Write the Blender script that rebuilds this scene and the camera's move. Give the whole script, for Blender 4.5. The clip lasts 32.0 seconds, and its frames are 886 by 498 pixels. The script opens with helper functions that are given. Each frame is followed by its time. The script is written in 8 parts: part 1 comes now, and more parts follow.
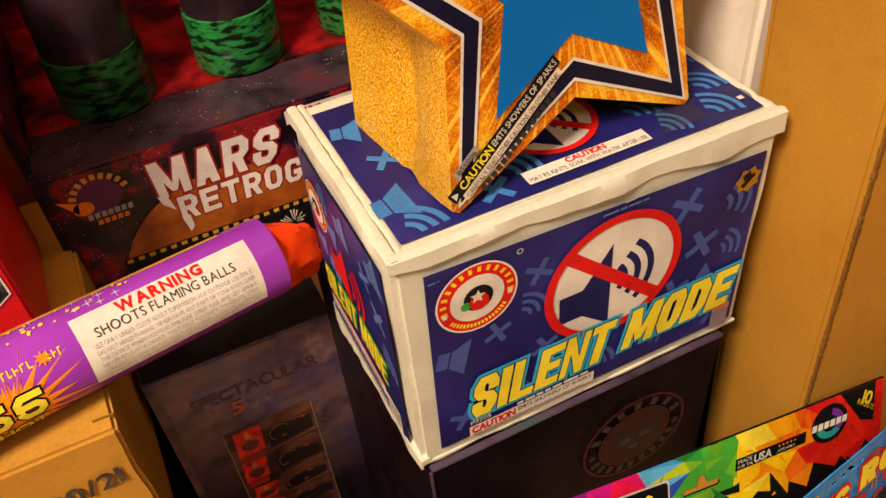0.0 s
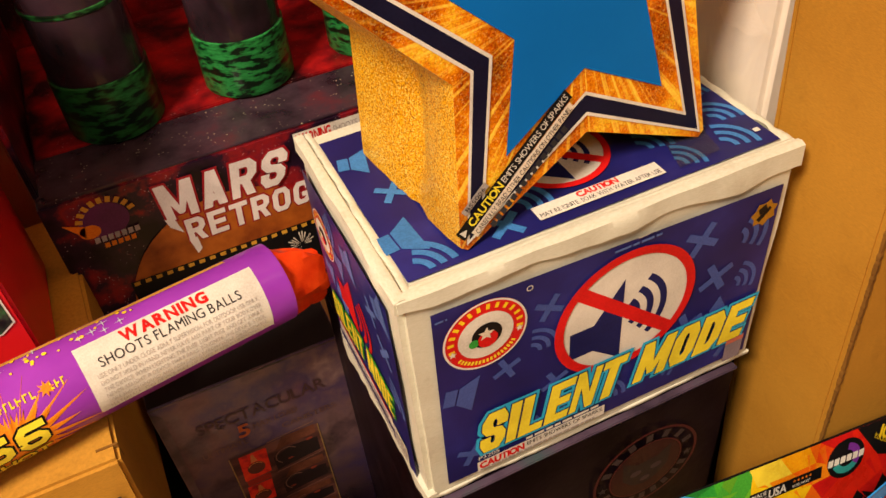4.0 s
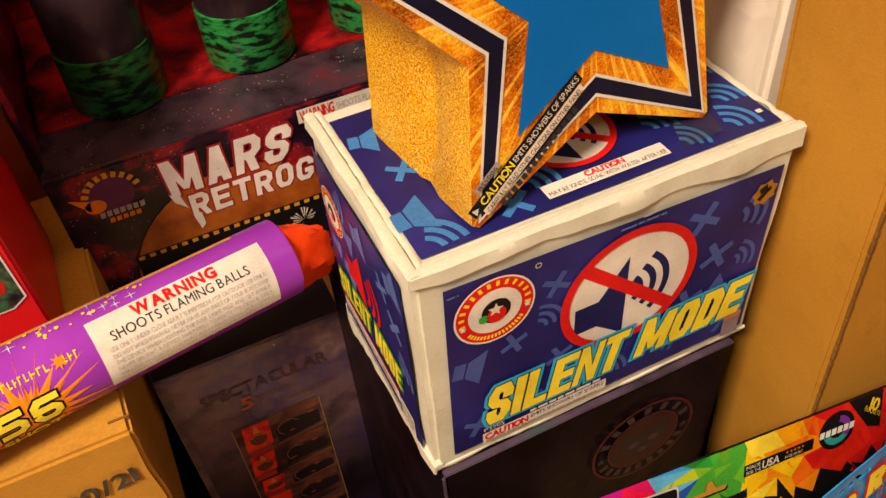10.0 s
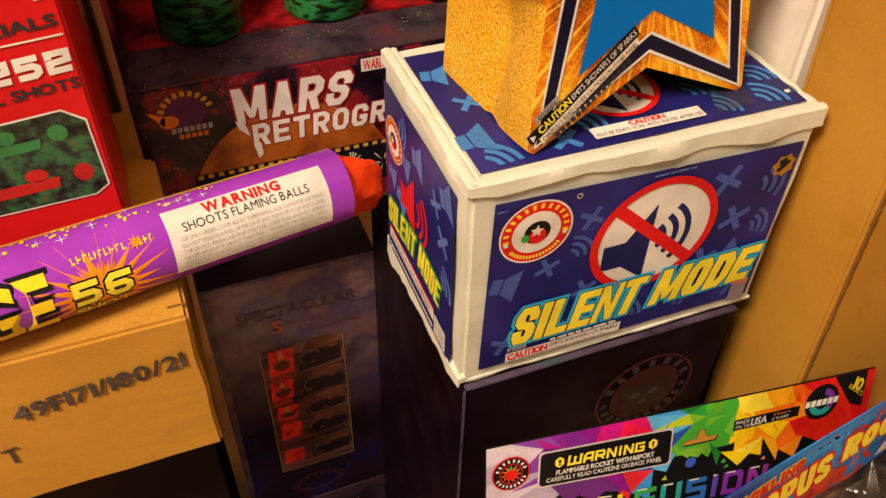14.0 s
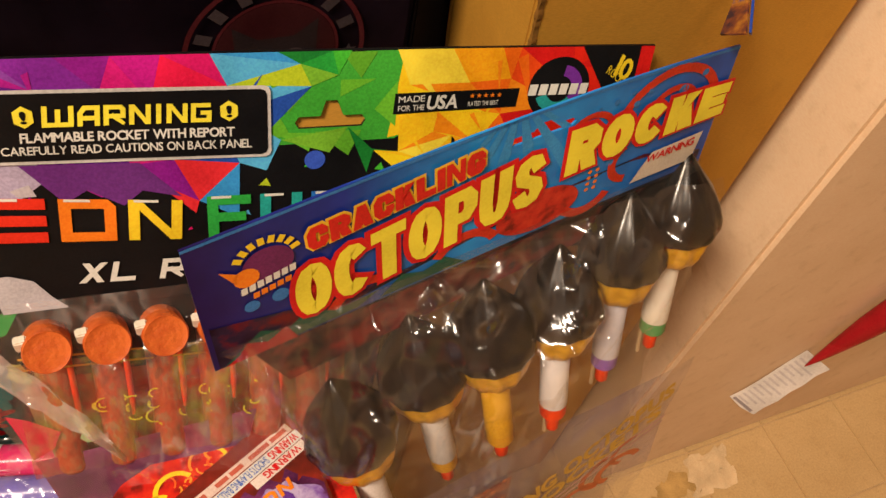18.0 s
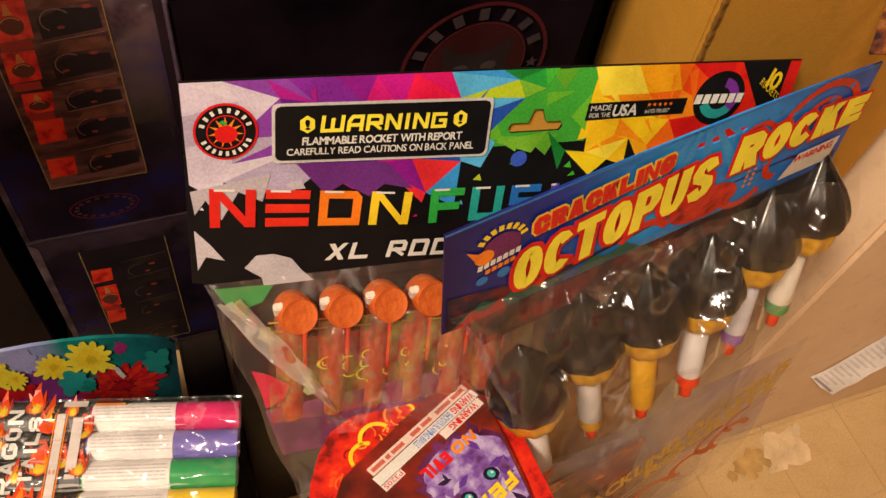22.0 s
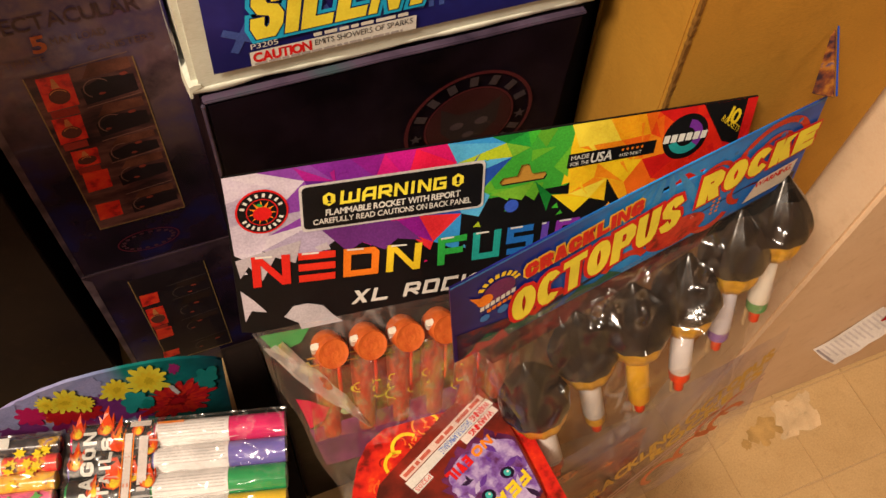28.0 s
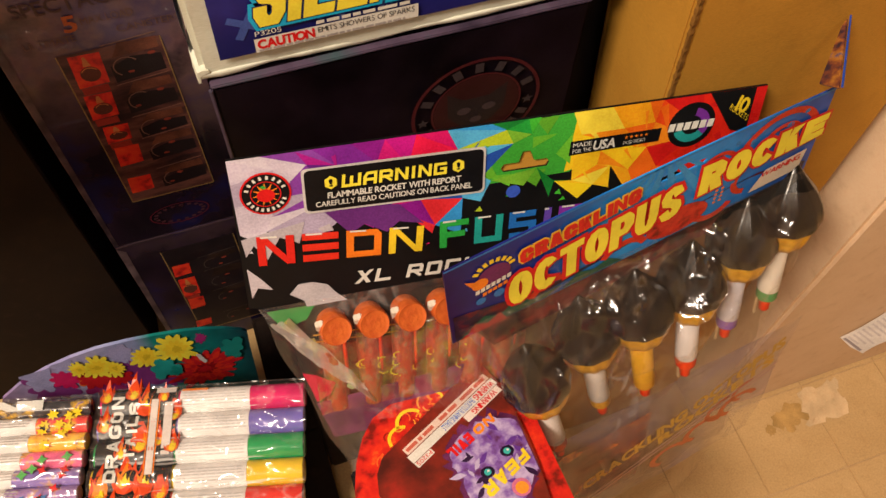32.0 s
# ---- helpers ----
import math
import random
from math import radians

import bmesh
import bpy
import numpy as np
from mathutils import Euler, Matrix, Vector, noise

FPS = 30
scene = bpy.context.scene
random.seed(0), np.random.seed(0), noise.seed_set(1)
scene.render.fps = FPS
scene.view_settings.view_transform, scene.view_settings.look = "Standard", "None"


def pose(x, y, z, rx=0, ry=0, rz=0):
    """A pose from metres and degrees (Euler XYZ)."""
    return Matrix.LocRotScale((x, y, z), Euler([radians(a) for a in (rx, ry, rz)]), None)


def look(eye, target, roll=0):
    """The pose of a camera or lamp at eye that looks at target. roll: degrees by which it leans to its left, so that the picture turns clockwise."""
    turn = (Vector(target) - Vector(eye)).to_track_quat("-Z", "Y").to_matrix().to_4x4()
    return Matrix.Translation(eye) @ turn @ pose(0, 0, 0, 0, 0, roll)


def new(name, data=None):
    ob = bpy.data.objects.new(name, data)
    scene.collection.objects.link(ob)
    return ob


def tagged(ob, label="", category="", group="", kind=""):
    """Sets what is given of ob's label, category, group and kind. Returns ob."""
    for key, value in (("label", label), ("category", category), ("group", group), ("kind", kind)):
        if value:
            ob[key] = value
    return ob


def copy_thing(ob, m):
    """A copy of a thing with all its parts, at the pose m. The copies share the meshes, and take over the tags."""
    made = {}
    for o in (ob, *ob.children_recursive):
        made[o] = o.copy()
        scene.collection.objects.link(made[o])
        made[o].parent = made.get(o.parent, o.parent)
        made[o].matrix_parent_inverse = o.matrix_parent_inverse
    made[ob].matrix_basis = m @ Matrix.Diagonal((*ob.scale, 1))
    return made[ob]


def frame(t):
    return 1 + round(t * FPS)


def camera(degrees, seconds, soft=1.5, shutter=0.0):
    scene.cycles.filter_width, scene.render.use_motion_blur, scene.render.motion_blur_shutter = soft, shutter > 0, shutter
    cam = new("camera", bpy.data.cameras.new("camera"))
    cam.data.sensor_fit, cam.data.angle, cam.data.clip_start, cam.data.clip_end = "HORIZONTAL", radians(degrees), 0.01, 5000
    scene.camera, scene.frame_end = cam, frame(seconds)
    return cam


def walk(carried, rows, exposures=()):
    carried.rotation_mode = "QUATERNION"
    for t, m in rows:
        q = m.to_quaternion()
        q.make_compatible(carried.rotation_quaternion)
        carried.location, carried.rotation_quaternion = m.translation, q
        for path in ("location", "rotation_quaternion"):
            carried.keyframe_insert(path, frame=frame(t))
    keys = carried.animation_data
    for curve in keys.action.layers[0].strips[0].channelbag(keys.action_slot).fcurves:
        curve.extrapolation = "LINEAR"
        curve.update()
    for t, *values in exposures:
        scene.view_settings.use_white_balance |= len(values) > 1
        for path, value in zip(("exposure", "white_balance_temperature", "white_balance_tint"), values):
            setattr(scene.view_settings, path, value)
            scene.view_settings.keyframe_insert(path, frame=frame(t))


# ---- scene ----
cam = camera(56.4, 32.0, soft=1.5)
METRES, EYE, TILT, LEAN, TURN = 1.0, 1.0, -43.0, 4.5, -26.0
ROWS = [
    (0.0, 0.0, 0.0, 0.0, 0.0, 0.0, -0.0),
    (0.5, -0.0013, -0.0064, 0.0015, 0.12, 0.08, 0.02),
    (1.0, -0.0025, -0.0034, 0.0026, 0.27, 0.23, 0.0),
    (1.5, -0.0046, -0.0028, 0.0054, 0.38, 0.27, -0.0),
    (2.0, -0.0038, 0.0018, 0.0019, 0.42, 0.44, -0.05),
    (2.5, 0.0014, 0.0008, 0.0097, 0.52, 0.58, -0.04),
    (4.5, 0.001, 0.0096, 0.0143, 0.75, 0.07, -0.51),
    (5.0, 0.002, 0.0098, 0.0126, 0.34, -0.37, -0.74),
    (5.5, 0.002, 0.0102, 0.0149, 0.16, -0.61, -0.73),
    (6.0, -0.0038, 0.01, 0.0163, 0.24, -0.56, -0.73),
    (6.5, -0.0036, 0.0102, 0.0167, 0.32, -0.39, -0.78),
    (7.0, -0.0014, 0.0073, 0.0179, 0.43, -0.28, -0.73),
    (7.5, -0.0024, 0.0092, 0.0169, 0.38, -0.41, -0.68),
    (8.0, -0.007, 0.0181, 0.0209, -0.01, -0.86, -0.62),
    (8.5, -0.0053, 0.0246, 0.0191, -0.32, -1.42, -0.53),
    (9.0, -0.0019, 0.0228, 0.0178, -0.35, -1.63, -0.37),
    (9.5, -0.0032, 0.0121, 0.0155, -0.29, -1.45, -0.46),
    (10.0, -0.0105, -0.0012, 0.0164, -0.17, -1.44, -0.64),
    (10.5, -0.0196, -0.0104, 0.0139, -1.67, -1.83, -2.23),
    (11.0, -0.0482, -0.006, -0.0022, -6.23, -0.89, -2.54),
    (11.5, -0.0576, -0.0358, -0.0054, -9.13, 0.52, -2.48),
    (12.0, -0.0515, -0.0561, -0.0003, -7.16, 0.24, -3.28),
    (12.5, -0.0124, -0.0373, 0.0027, -2.04, -1.07, -4.89),
    (13.0, -0.0225, -0.0349, -0.0029, -0.17, -0.7, -6.36),
    (13.5, -0.047, -0.059, -0.0274, -1.03, 0.29, -6.53),
    (15.5, 0.0547, 0.0427, -0.0961, 4.98, -7.48, -13.28),
    (16.0, 0.0854, 0.0844, -0.1331, 1.36, -8.32, -12.49),
    (16.5, 0.0832, 0.143, -0.1483, 0.09, -9.55, -12.72),
    (17.0, 0.0743, 0.1497, -0.1494, -1.4, -10.37, -13.53),
    (17.5, 0.1339, 0.1733, -0.1335, -4.23, -10.44, -13.26),
    (18.0, 0.1674, 0.1793, -0.1262, -5.85, -10.99, -12.64),
    (18.5, 0.1581, 0.1824, -0.125, -5.62, -11.59, -12.47),
    (19.0, 0.1462, 0.1773, -0.1225, -5.44, -11.88, -12.49),
    (19.5, 0.1292, 0.1628, -0.1265, -5.23, -11.94, -12.48),
    (20.0, 0.1081, 0.1458, -0.1298, -4.9, -12.04, -12.64),
    (20.5, 0.0977, 0.1402, -0.131, -4.07, -12.6, -12.95),
    (21.0, 0.0918, 0.1315, -0.1309, -3.73, -12.72, -12.99),
    (21.5, 0.0906, 0.1276, -0.1322, -3.59, -12.68, -12.99),
    (22.0, 0.0886, 0.1251, -0.1299, -3.38, -12.66, -12.97),
    (22.5, 0.0839, 0.1211, -0.129, -3.22, -12.59, -12.91),
    (23.0, 0.0761, 0.1124, -0.1212, -3.14, -12.64, -12.81),
    (23.5, 0.0793, 0.1144, -0.1167, -3.14, -12.62, -12.75),
    (24.0, 0.0805, 0.1126, -0.1166, -3.03, -12.58, -12.76),
    (24.5, 0.0805, 0.1109, -0.117, -2.92, -12.49, -12.75),
    (26.5, 0.0907, 0.1027, -0.1077, -1.97, -13.61, -11.73),
    (27.0, 0.0572, 0.0789, -0.112, -2.28, -13.69, -10.96),
    (27.5, 0.0576, 0.0603, -0.0964, -4.11, -13.4, -9.41),
    (28.0, 0.0852, 0.0703, -0.0779, -2.54, -14.81, -8.88),
    (28.5, 0.1016, 0.0695, -0.0752, 0.37, -16.77, -9.56),
    (29.0, 0.1042, 0.0647, -0.073, 1.44, -17.57, -9.78),
    (29.5, 0.1052, 0.0711, -0.0718, 1.54, -17.72, -9.67),
    (30.0, 0.1011, 0.0698, -0.067, 1.51, -17.67, -9.58),
    (30.5, 0.1052, 0.0694, -0.0655, 1.34, -17.56, -9.48),
    (31.0, 0.1073, 0.0663, -0.0644, 0.87, -17.41, -9.32),
    (31.5, 0.1076, 0.0648, -0.0661, 0.89, -17.32, -9.25),
    (32.0, 0.1088, 0.0613, -0.0657, 0.99, -17.23, -9.24),
]
walk(cam, [(t, pose(0, 0, EYE, TILT, LEAN, TURN) @ pose(METRES * x, METRES * y, METRES * z, 90 + pitch, roll, yaw)) for t, x, y, z, yaw, pitch, roll in ROWS], ((0, 0.0, 6850, 16), (10, 0.0, 6850, 16), (11.7, -0.2, 6850, 16), (13, -0.02, 6850, 16), (16, 0.04, 6400, 12), (24, 0.02, 6350, 12), (32, 0.02, 6200, 12)))

# ---- light: warm ceiling lamps of a shop, dim bounced light ----
FLOOR = -0.12
world = bpy.data.worlds.new("world")
world.use_nodes = True
world.node_tree.nodes["Background"].inputs[0].default_value = (1.0, 0.72, 0.45, 1)
world.node_tree.nodes["Background"].inputs[1].default_value = 0.004
scene.world = world


def lamp(name, eye, target, sx, sy, watts, color):
    data = bpy.data.lights.new(name, "AREA")
    data.shape, data.size, data.size_y, data.energy, data.color = "RECTANGLE", sx, sy, watts, color
    ob = new(name, data)
    ob.matrix_world = look(eye, target)
    return ob


lamp("ceiling_lamp", (-1.00, -0.42, 2.32), (0.05, 0.25, 0.5), 0.5, 0.3, 71, (1.0, 0.795, 0.585))
lamp("ceiling_lamp", (-0.25, -1.3, 2.40), (0.2, 0.2, 0.5), 0.6, 0.3, 9, (1.0, 0.795, 0.585))


# ---- materials ----
def nodes_of(name):
    m = bpy.data.materials.new(name)
    m.use_nodes = True
    nt = m.node_tree
    return m, nt, nt.nodes["Principled BSDF"]


def add(nt, kind, **values):
    n = nt.nodes.new(kind)
    for key, value in values.items():
        if key in n.inputs:
            n.inputs[key].default_value = value
    return n


def ramp(nt, fac, stops, interpolation="LINEAR"):
    r = nt.nodes.new("ShaderNodeValToRGB")
    r.color_ramp.interpolation = interpolation
    els = r.color_ramp.elements
    while len(els) < len(stops):
        els.new(0.5)
    for e, (p, c) in zip(els, stops):
        e.position, e.color = p, (*c, 1)
    nt.links.new(fac, r.inputs[0])
    return r.outputs[0]


def coords(nt, scale=(1, 1, 1), rot=(0, 0, 0)):
    tc = nt.nodes.new("ShaderNodeTexCoord")
    mp = nt.nodes.new("ShaderNodeMapping")
    mp.inputs["Scale"].default_value = scale
    mp.inputs["Rotation"].default_value = rot
    nt.links.new(tc.outputs["Object"], mp.inputs[0])
    return mp.outputs[0]


def noise_tex(nt, vec, scale, detail=4, rough=0.55):
    n = add(nt, "ShaderNodeTexNoise", Scale=scale, Detail=detail, Roughness=rough)
    nt.links.new(vec, n.inputs["Vector"])
    return n.outputs["Fac"]


def bump(nt, bsdf, height, strength, distance):
    b = add(nt, "ShaderNodeBump", Strength=strength, Distance=distance)
    nt.links.new(height, b.inputs["Height"])
    nt.links.new(b.outputs[0], bsdf.inputs["Normal"])


def mix(nt, fac, a, b, blend="MIX"):
    n = nt.nodes.new("ShaderNodeMix")
    n.data_type, n.blend_type = "RGBA", blend
    for sock, v in ((n.inputs[0], fac), (n.inputs[6], a), (n.inputs[7], b)):
        if isinstance(v, bpy.types.NodeSocket):
            nt.links.new(v, sock)
        elif isinstance(v, (int, float)):
            sock.default_value = v
        else:
            sock.default_value = (*v, 1)
    return n.outputs[2]


INKS = {}


def ink(r, g, b, rough=0.38, vary=0.16, coat=0.25, islands=0.0):
    """Printed colour on coated card: slight mottling, fine scuffs."""
    key = (r, g, b, rough, vary, coat, islands)
    if key in INKS:
        return INKS[key]
    m, nt, bsdf = nodes_of("ink")
    vec = coords(nt)
    big, fine = noise_tex(nt, vec, 35), noise_tex(nt, vec, 900, 2)
    lo = tuple(max(0, c * (1 - vary)) for c in (r, g, b))
    hi = tuple(min(1, c * (1 + vary) + 0.002) for c in (r, g, b))
    col = ramp(nt, big, ((0.3, lo), (0.7, hi)))
    col = mix(nt, 0.12, col, ramp(nt, fine, ((0.35, (0, 0, 0)), (0.65, (1, 1, 1)))), "OVERLAY")
    if islands:
        g_ = nt.nodes.new("ShaderNodeNewGeometry")
        col = mix(nt, 1.0, col, ramp(nt, g_.outputs["Random Per Island"], ((0, (1 - islands,) * 3), (1, (1, 1, 1)))), "MULTIPLY")
    nt.links.new(col, bsdf.inputs["Base Color"])
    rg = ramp(nt, big, ((0.3, (rough * 0.8,) * 3), (0.75, (min(1, rough * 1.3),) * 3)))
    nt.links.new(rg, bsdf.inputs["Roughness"])
    bsdf.inputs["Specular IOR Level"].default_value = 0.14
    bsdf.inputs["Coat Weight"].default_value = coat * 0.3
    bsdf.inputs["Coat Roughness"].default_value = 0.18
    bump(nt, bsdf, fine, 0.12, 0.0004)
    INKS[key] = m
    return m


def clouds(name, stops, scale, rough=0.3, detail=6, stretch=(1, 1, 1), coat=0.3, speck=None, speck_scale=500, bumpy=0.0, metal=0.0, spec=0.2):
    """A printed picture ground: cloudy colours through a ramp, with optional bright specks."""
    m, nt, bsdf = nodes_of(name)
    vec = coords(nt, stretch)
    col = ramp(nt, noise_tex(nt, vec, scale, detail), stops)
    if speck:
        v = add(nt, "ShaderNodeTexVoronoi", Scale=speck_scale)
        nt.links.new(vec, v.inputs["Vector"])
        s = ramp(nt, v.outputs["Distance"], ((0.0, (1, 1, 1)), (0.2, (0, 0, 0))))
        gate = ramp(nt, noise_tex(nt, vec, speck_scale * 0.15, 2), ((0.5, (0, 0, 0)), (0.62, (1, 1, 1))))
        col = mix(nt, mix(nt, 1.0, s, gate, "MULTIPLY"), col, speck)
    nt.links.new(col, bsdf.inputs["Base Color"])
    bsdf.inputs["Roughness"].default_value = rough
    bsdf.inputs["Metallic"].default_value = metal
    bsdf.inputs["Specular IOR Level"].default_value = spec
    bsdf.inputs["Coat Weight"].default_value = coat * 0.3
    bsdf.inputs["Coat Roughness"].default_value = 0.15
    if bumpy:
        bump(nt, bsdf, noise_tex(nt, vec, scale * 2.5, 3), bumpy, 0.002)
    return m


def board(name, base, dark, stain, rough=0.75, flute=0.0):
    """Paper board: fibres, larger blotches, faint flute lines."""
    m, nt, bsdf = nodes_of(name)
    vec = coords(nt)
    fib = noise_tex(nt, coords(nt, (1, 1, 6)), 420, 4)
    blot = noise_tex(nt, vec, 9, 5)
    fine = noise_tex(nt, vec, 60, 5)
    col = ramp(nt, blot, ((0.3, dark), (0.62, base)))
    col = mix(nt, ramp(nt, fine, ((0.55, (0, 0, 0)), (0.8, (0.45,) * 3))), col, stain)
    col = mix(nt, 0.18, col, ramp(nt, fib, ((0.3, (0.2,) * 3), (0.7, (0.9,) * 3))), "OVERLAY")
    nt.links.new(col, bsdf.inputs["Base Color"])
    bsdf.inputs["Roughness"].default_value = rough
    bsdf.inputs["Specular IOR Level"].default_value = 0.15
    if flute:
        w = add(nt, "ShaderNodeTexWave", Scale=flute, Distortion=0.4)
        w.bands_direction = "Z"
        nt.links.new(vec, w.inputs["Vector"])
        hgt = mix(nt, 0.12, fine, w.outputs["Fac"])
    else:
        hgt = fine
    bump(nt, bsdf, hgt, 0.22, 0.0010)
    return m


kraft = board("kraft_board", (0.48, 0.245, 0.032), (0.42, 0.205, 0.025), (0.33, 0.160, 0.020), flute=16)
kraft_carton = board("kraft_carton", (0.50, 0.262, 0.038), (0.44, 0.220, 0.030), (0.35, 0.172, 0.024), flute=14)
kraft_raw = board("kraft_raw_edge", (0.22, 0.105, 0.02), (0.13, 0.06, 0.013), (0.07, 0.033, 0.008), flute=0)
dim_kraft = board("dark_brown_board", (0.50, 0.25, 0.15), (0.40, 0.19, 0.11), (0.52, 0.28, 0.17), rough=0.6)
# brown board darkened to stand in for the shade under the carton
shaded_brown = board("shaded_brown_board", (0.016, 0.009, 0.006), (0.008, 0.004, 0.004), (0.034, 0.019, 0.012), rough=0.7)
white_board = board("white_board", (0.64, 0.67, 0.57), (0.57, 0.59, 0.49), (0.41, 0.39, 0.30), rough=0.5)
foam_white = board("white_sleeve", (0.80, 0.76, 0.68), (0.74, 0.69, 0.6), (0.62, 0.56, 0.46), rough=0.45)
wall_paint = board("wall_paint", (0.80, 0.60, 0.40), (0.72, 0.52, 0.33), (0.50, 0.32, 0.16), rough=0.6)
plaster = board("plaster", (0.42, 0.29, 0.20), (0.35, 0.24, 0.16), (0.28, 0.19, 0.12), rough=0.8)
# near black: carries the shade of gaps under the goods, and one black box top
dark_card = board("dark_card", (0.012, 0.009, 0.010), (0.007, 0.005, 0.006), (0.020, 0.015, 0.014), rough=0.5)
tile_mat = board("floor_tile", (0.62, 0.425, 0.20), (0.52, 0.345, 0.15), (0.40, 0.245, 0.095), rough=0.35)
grout_mat = board("grout", (0.60, 0.42, 0.22), (0.50, 0.34, 0.17), (0.40, 0.26, 0.12), rough=0.9)

blue_print = clouds("blue_print", ((0.25, (0.008, 0.008, 0.070)), (0.55, (0.014, 0.015, 0.145)), (0.8, (0.030, 0.036, 0.28))), 16, 0.35, coat=0.2)
star_blue = clouds("star_blue", ((0.3, (0.0, 0.135, 0.52)), (0.7, (0.001, 0.17, 0.62))), 8, 0.4, coat=0.03, spec=0.04)
space_print = clouds("space_print", ((0.38, (0.005, 0.003, 0.007)), (0.50, (0.020, 0.007, 0.022)), (0.58, (0.24, 0.012, 0.016)), (0.67, (0.08, 0.012, 0.04)), (0.78, (0.06, 0.03, 0.16))), 24, 0.28, speck=(0.75, 0.6, 0.6), speck_scale=330)
red_space = clouds("red_space_print", ((0.36, (0.02, 0.004, 0.006)), (0.50, (0.22, 0.007, 0.010)), (0.70, (0.58, 0.016, 0.014))), 26, 0.3, speck=(0.7, 0.4, 0.4), speck_scale=300)
planet_print = clouds("planet_print", ((0.3, (0.20, 0.04, 0.008)), (0.6, (0.44, 0.12, 0.016)), (0.8, (0.22, 0.03, 0.008))), 40, 0.35)
camo_green = clouds("green_camouflage", ((0.45, (0.003, 0.012, 0.006)), (0.49, (0.010, 0.15, 0.034)), (0.60, (0.022, 0.29, 0.070)), (0.66, (0.006, 0.04, 0.02))), 62, 0.3, stretch=(1, 1, 3.2))
# dimmer copy of the green: the window plastic's dimming put into the colour
dimmed_camo = clouds("dimmed_green_camouflage", ((0.46, (0.003, 0.010, 0.005)), (0.50, (0.009, 0.065, 0.016)), (0.62, (0.015, 0.14, 0.035)), (0.69, (0.006, 0.02, 0.01))), 58, 0.3, stretch=(1, 1, 3.2))
smoke_body = clouds("dark_shell_body", ((0.35, (0.012, 0.008, 0.011)), (0.7, (0.050, 0.026, 0.040))), 18, 0.2, coat=0.8)
dark_side = clouds("dark_box_print", ((0.35, (0.0025, 0.0014, 0.0028)), (0.7, (0.010, 0.0055, 0.0105))), 24, 0.34, coat=0.0, bumpy=0.15, spec=0.07)
purple_tube = clouds("purple_paper", ((0.3, (0.25, 0.032, 0.42)), (0.7, (0.33, 0.05, 0.54))), 20, 0.25, coat=0.5)
skull_print = clouds("purple_smoke_print", ((0.32, (0.09, 0.02, 0.08)), (0.46, (0.20, 0.10, 0.40)), (0.62, (0.50, 0.42, 0.66)), (0.8, (0.16, 0.06, 0.32))), 90, 0.3)
red_print = clouds("red_marbled_print", ((0.32, (0.16, 0.012, 0.008)), (0.46, (0.55, 0.018, 0.012)), (0.64, (0.70, 0.035, 0.012)), (0.8, (0.70, 0.20, 0.02))), 120, 0.28, coat=0.4)
brown_print = clouds("dark_red_print", ((0.35, (0.07, 0.014, 0.01)), (0.56, (0.19, 0.022, 0.013)), (0.75, (0.42, 0.025, 0.016))), 45, 0.28, coat=0.4)


def glitter(name):
    """Gold glitter foil: small tilted metallic flakes."""
    m, nt, bsdf = nodes_of(name)
    vec = coords(nt)
    v = add(nt, "ShaderNodeTexVoronoi", Scale=1900)
    nt.links.new(vec, v.inputs["Vector"])
    sep = nt.nodes.new("ShaderNodeSeparateColor")
    nt.links.new(v.outputs["Color"], sep.inputs[0])
    broad = noise_tex(nt, vec, 22, 3)
    c1 = ramp(nt, sep.outputs[0], ((0.0, (0.40, 0.14, 0.001)), (0.30, (0.86, 0.42, 0.004)), (0.75, (1.0, 0.60, 0.008)), (1.0, (1.0, 0.92, 0.28))))
    col = mix(nt, 1.0, c1, ramp(nt, broad, ((0.3, (0.84, 0.76, 0.7)), (0.6, (1, 1, 1)))), "MULTIPLY")
    nt.links.new(col, bsdf.inputs["Base Color"])
    bsdf.inputs["Metallic"].default_value = 0.28
    bsdf.inputs["Specular IOR Level"].default_value = 0.25
    bsdf.inputs["Roughness"].default_value = 0.34
    bump(nt, bsdf, sep.outputs[1], 0.36, 0.0004)
    return m


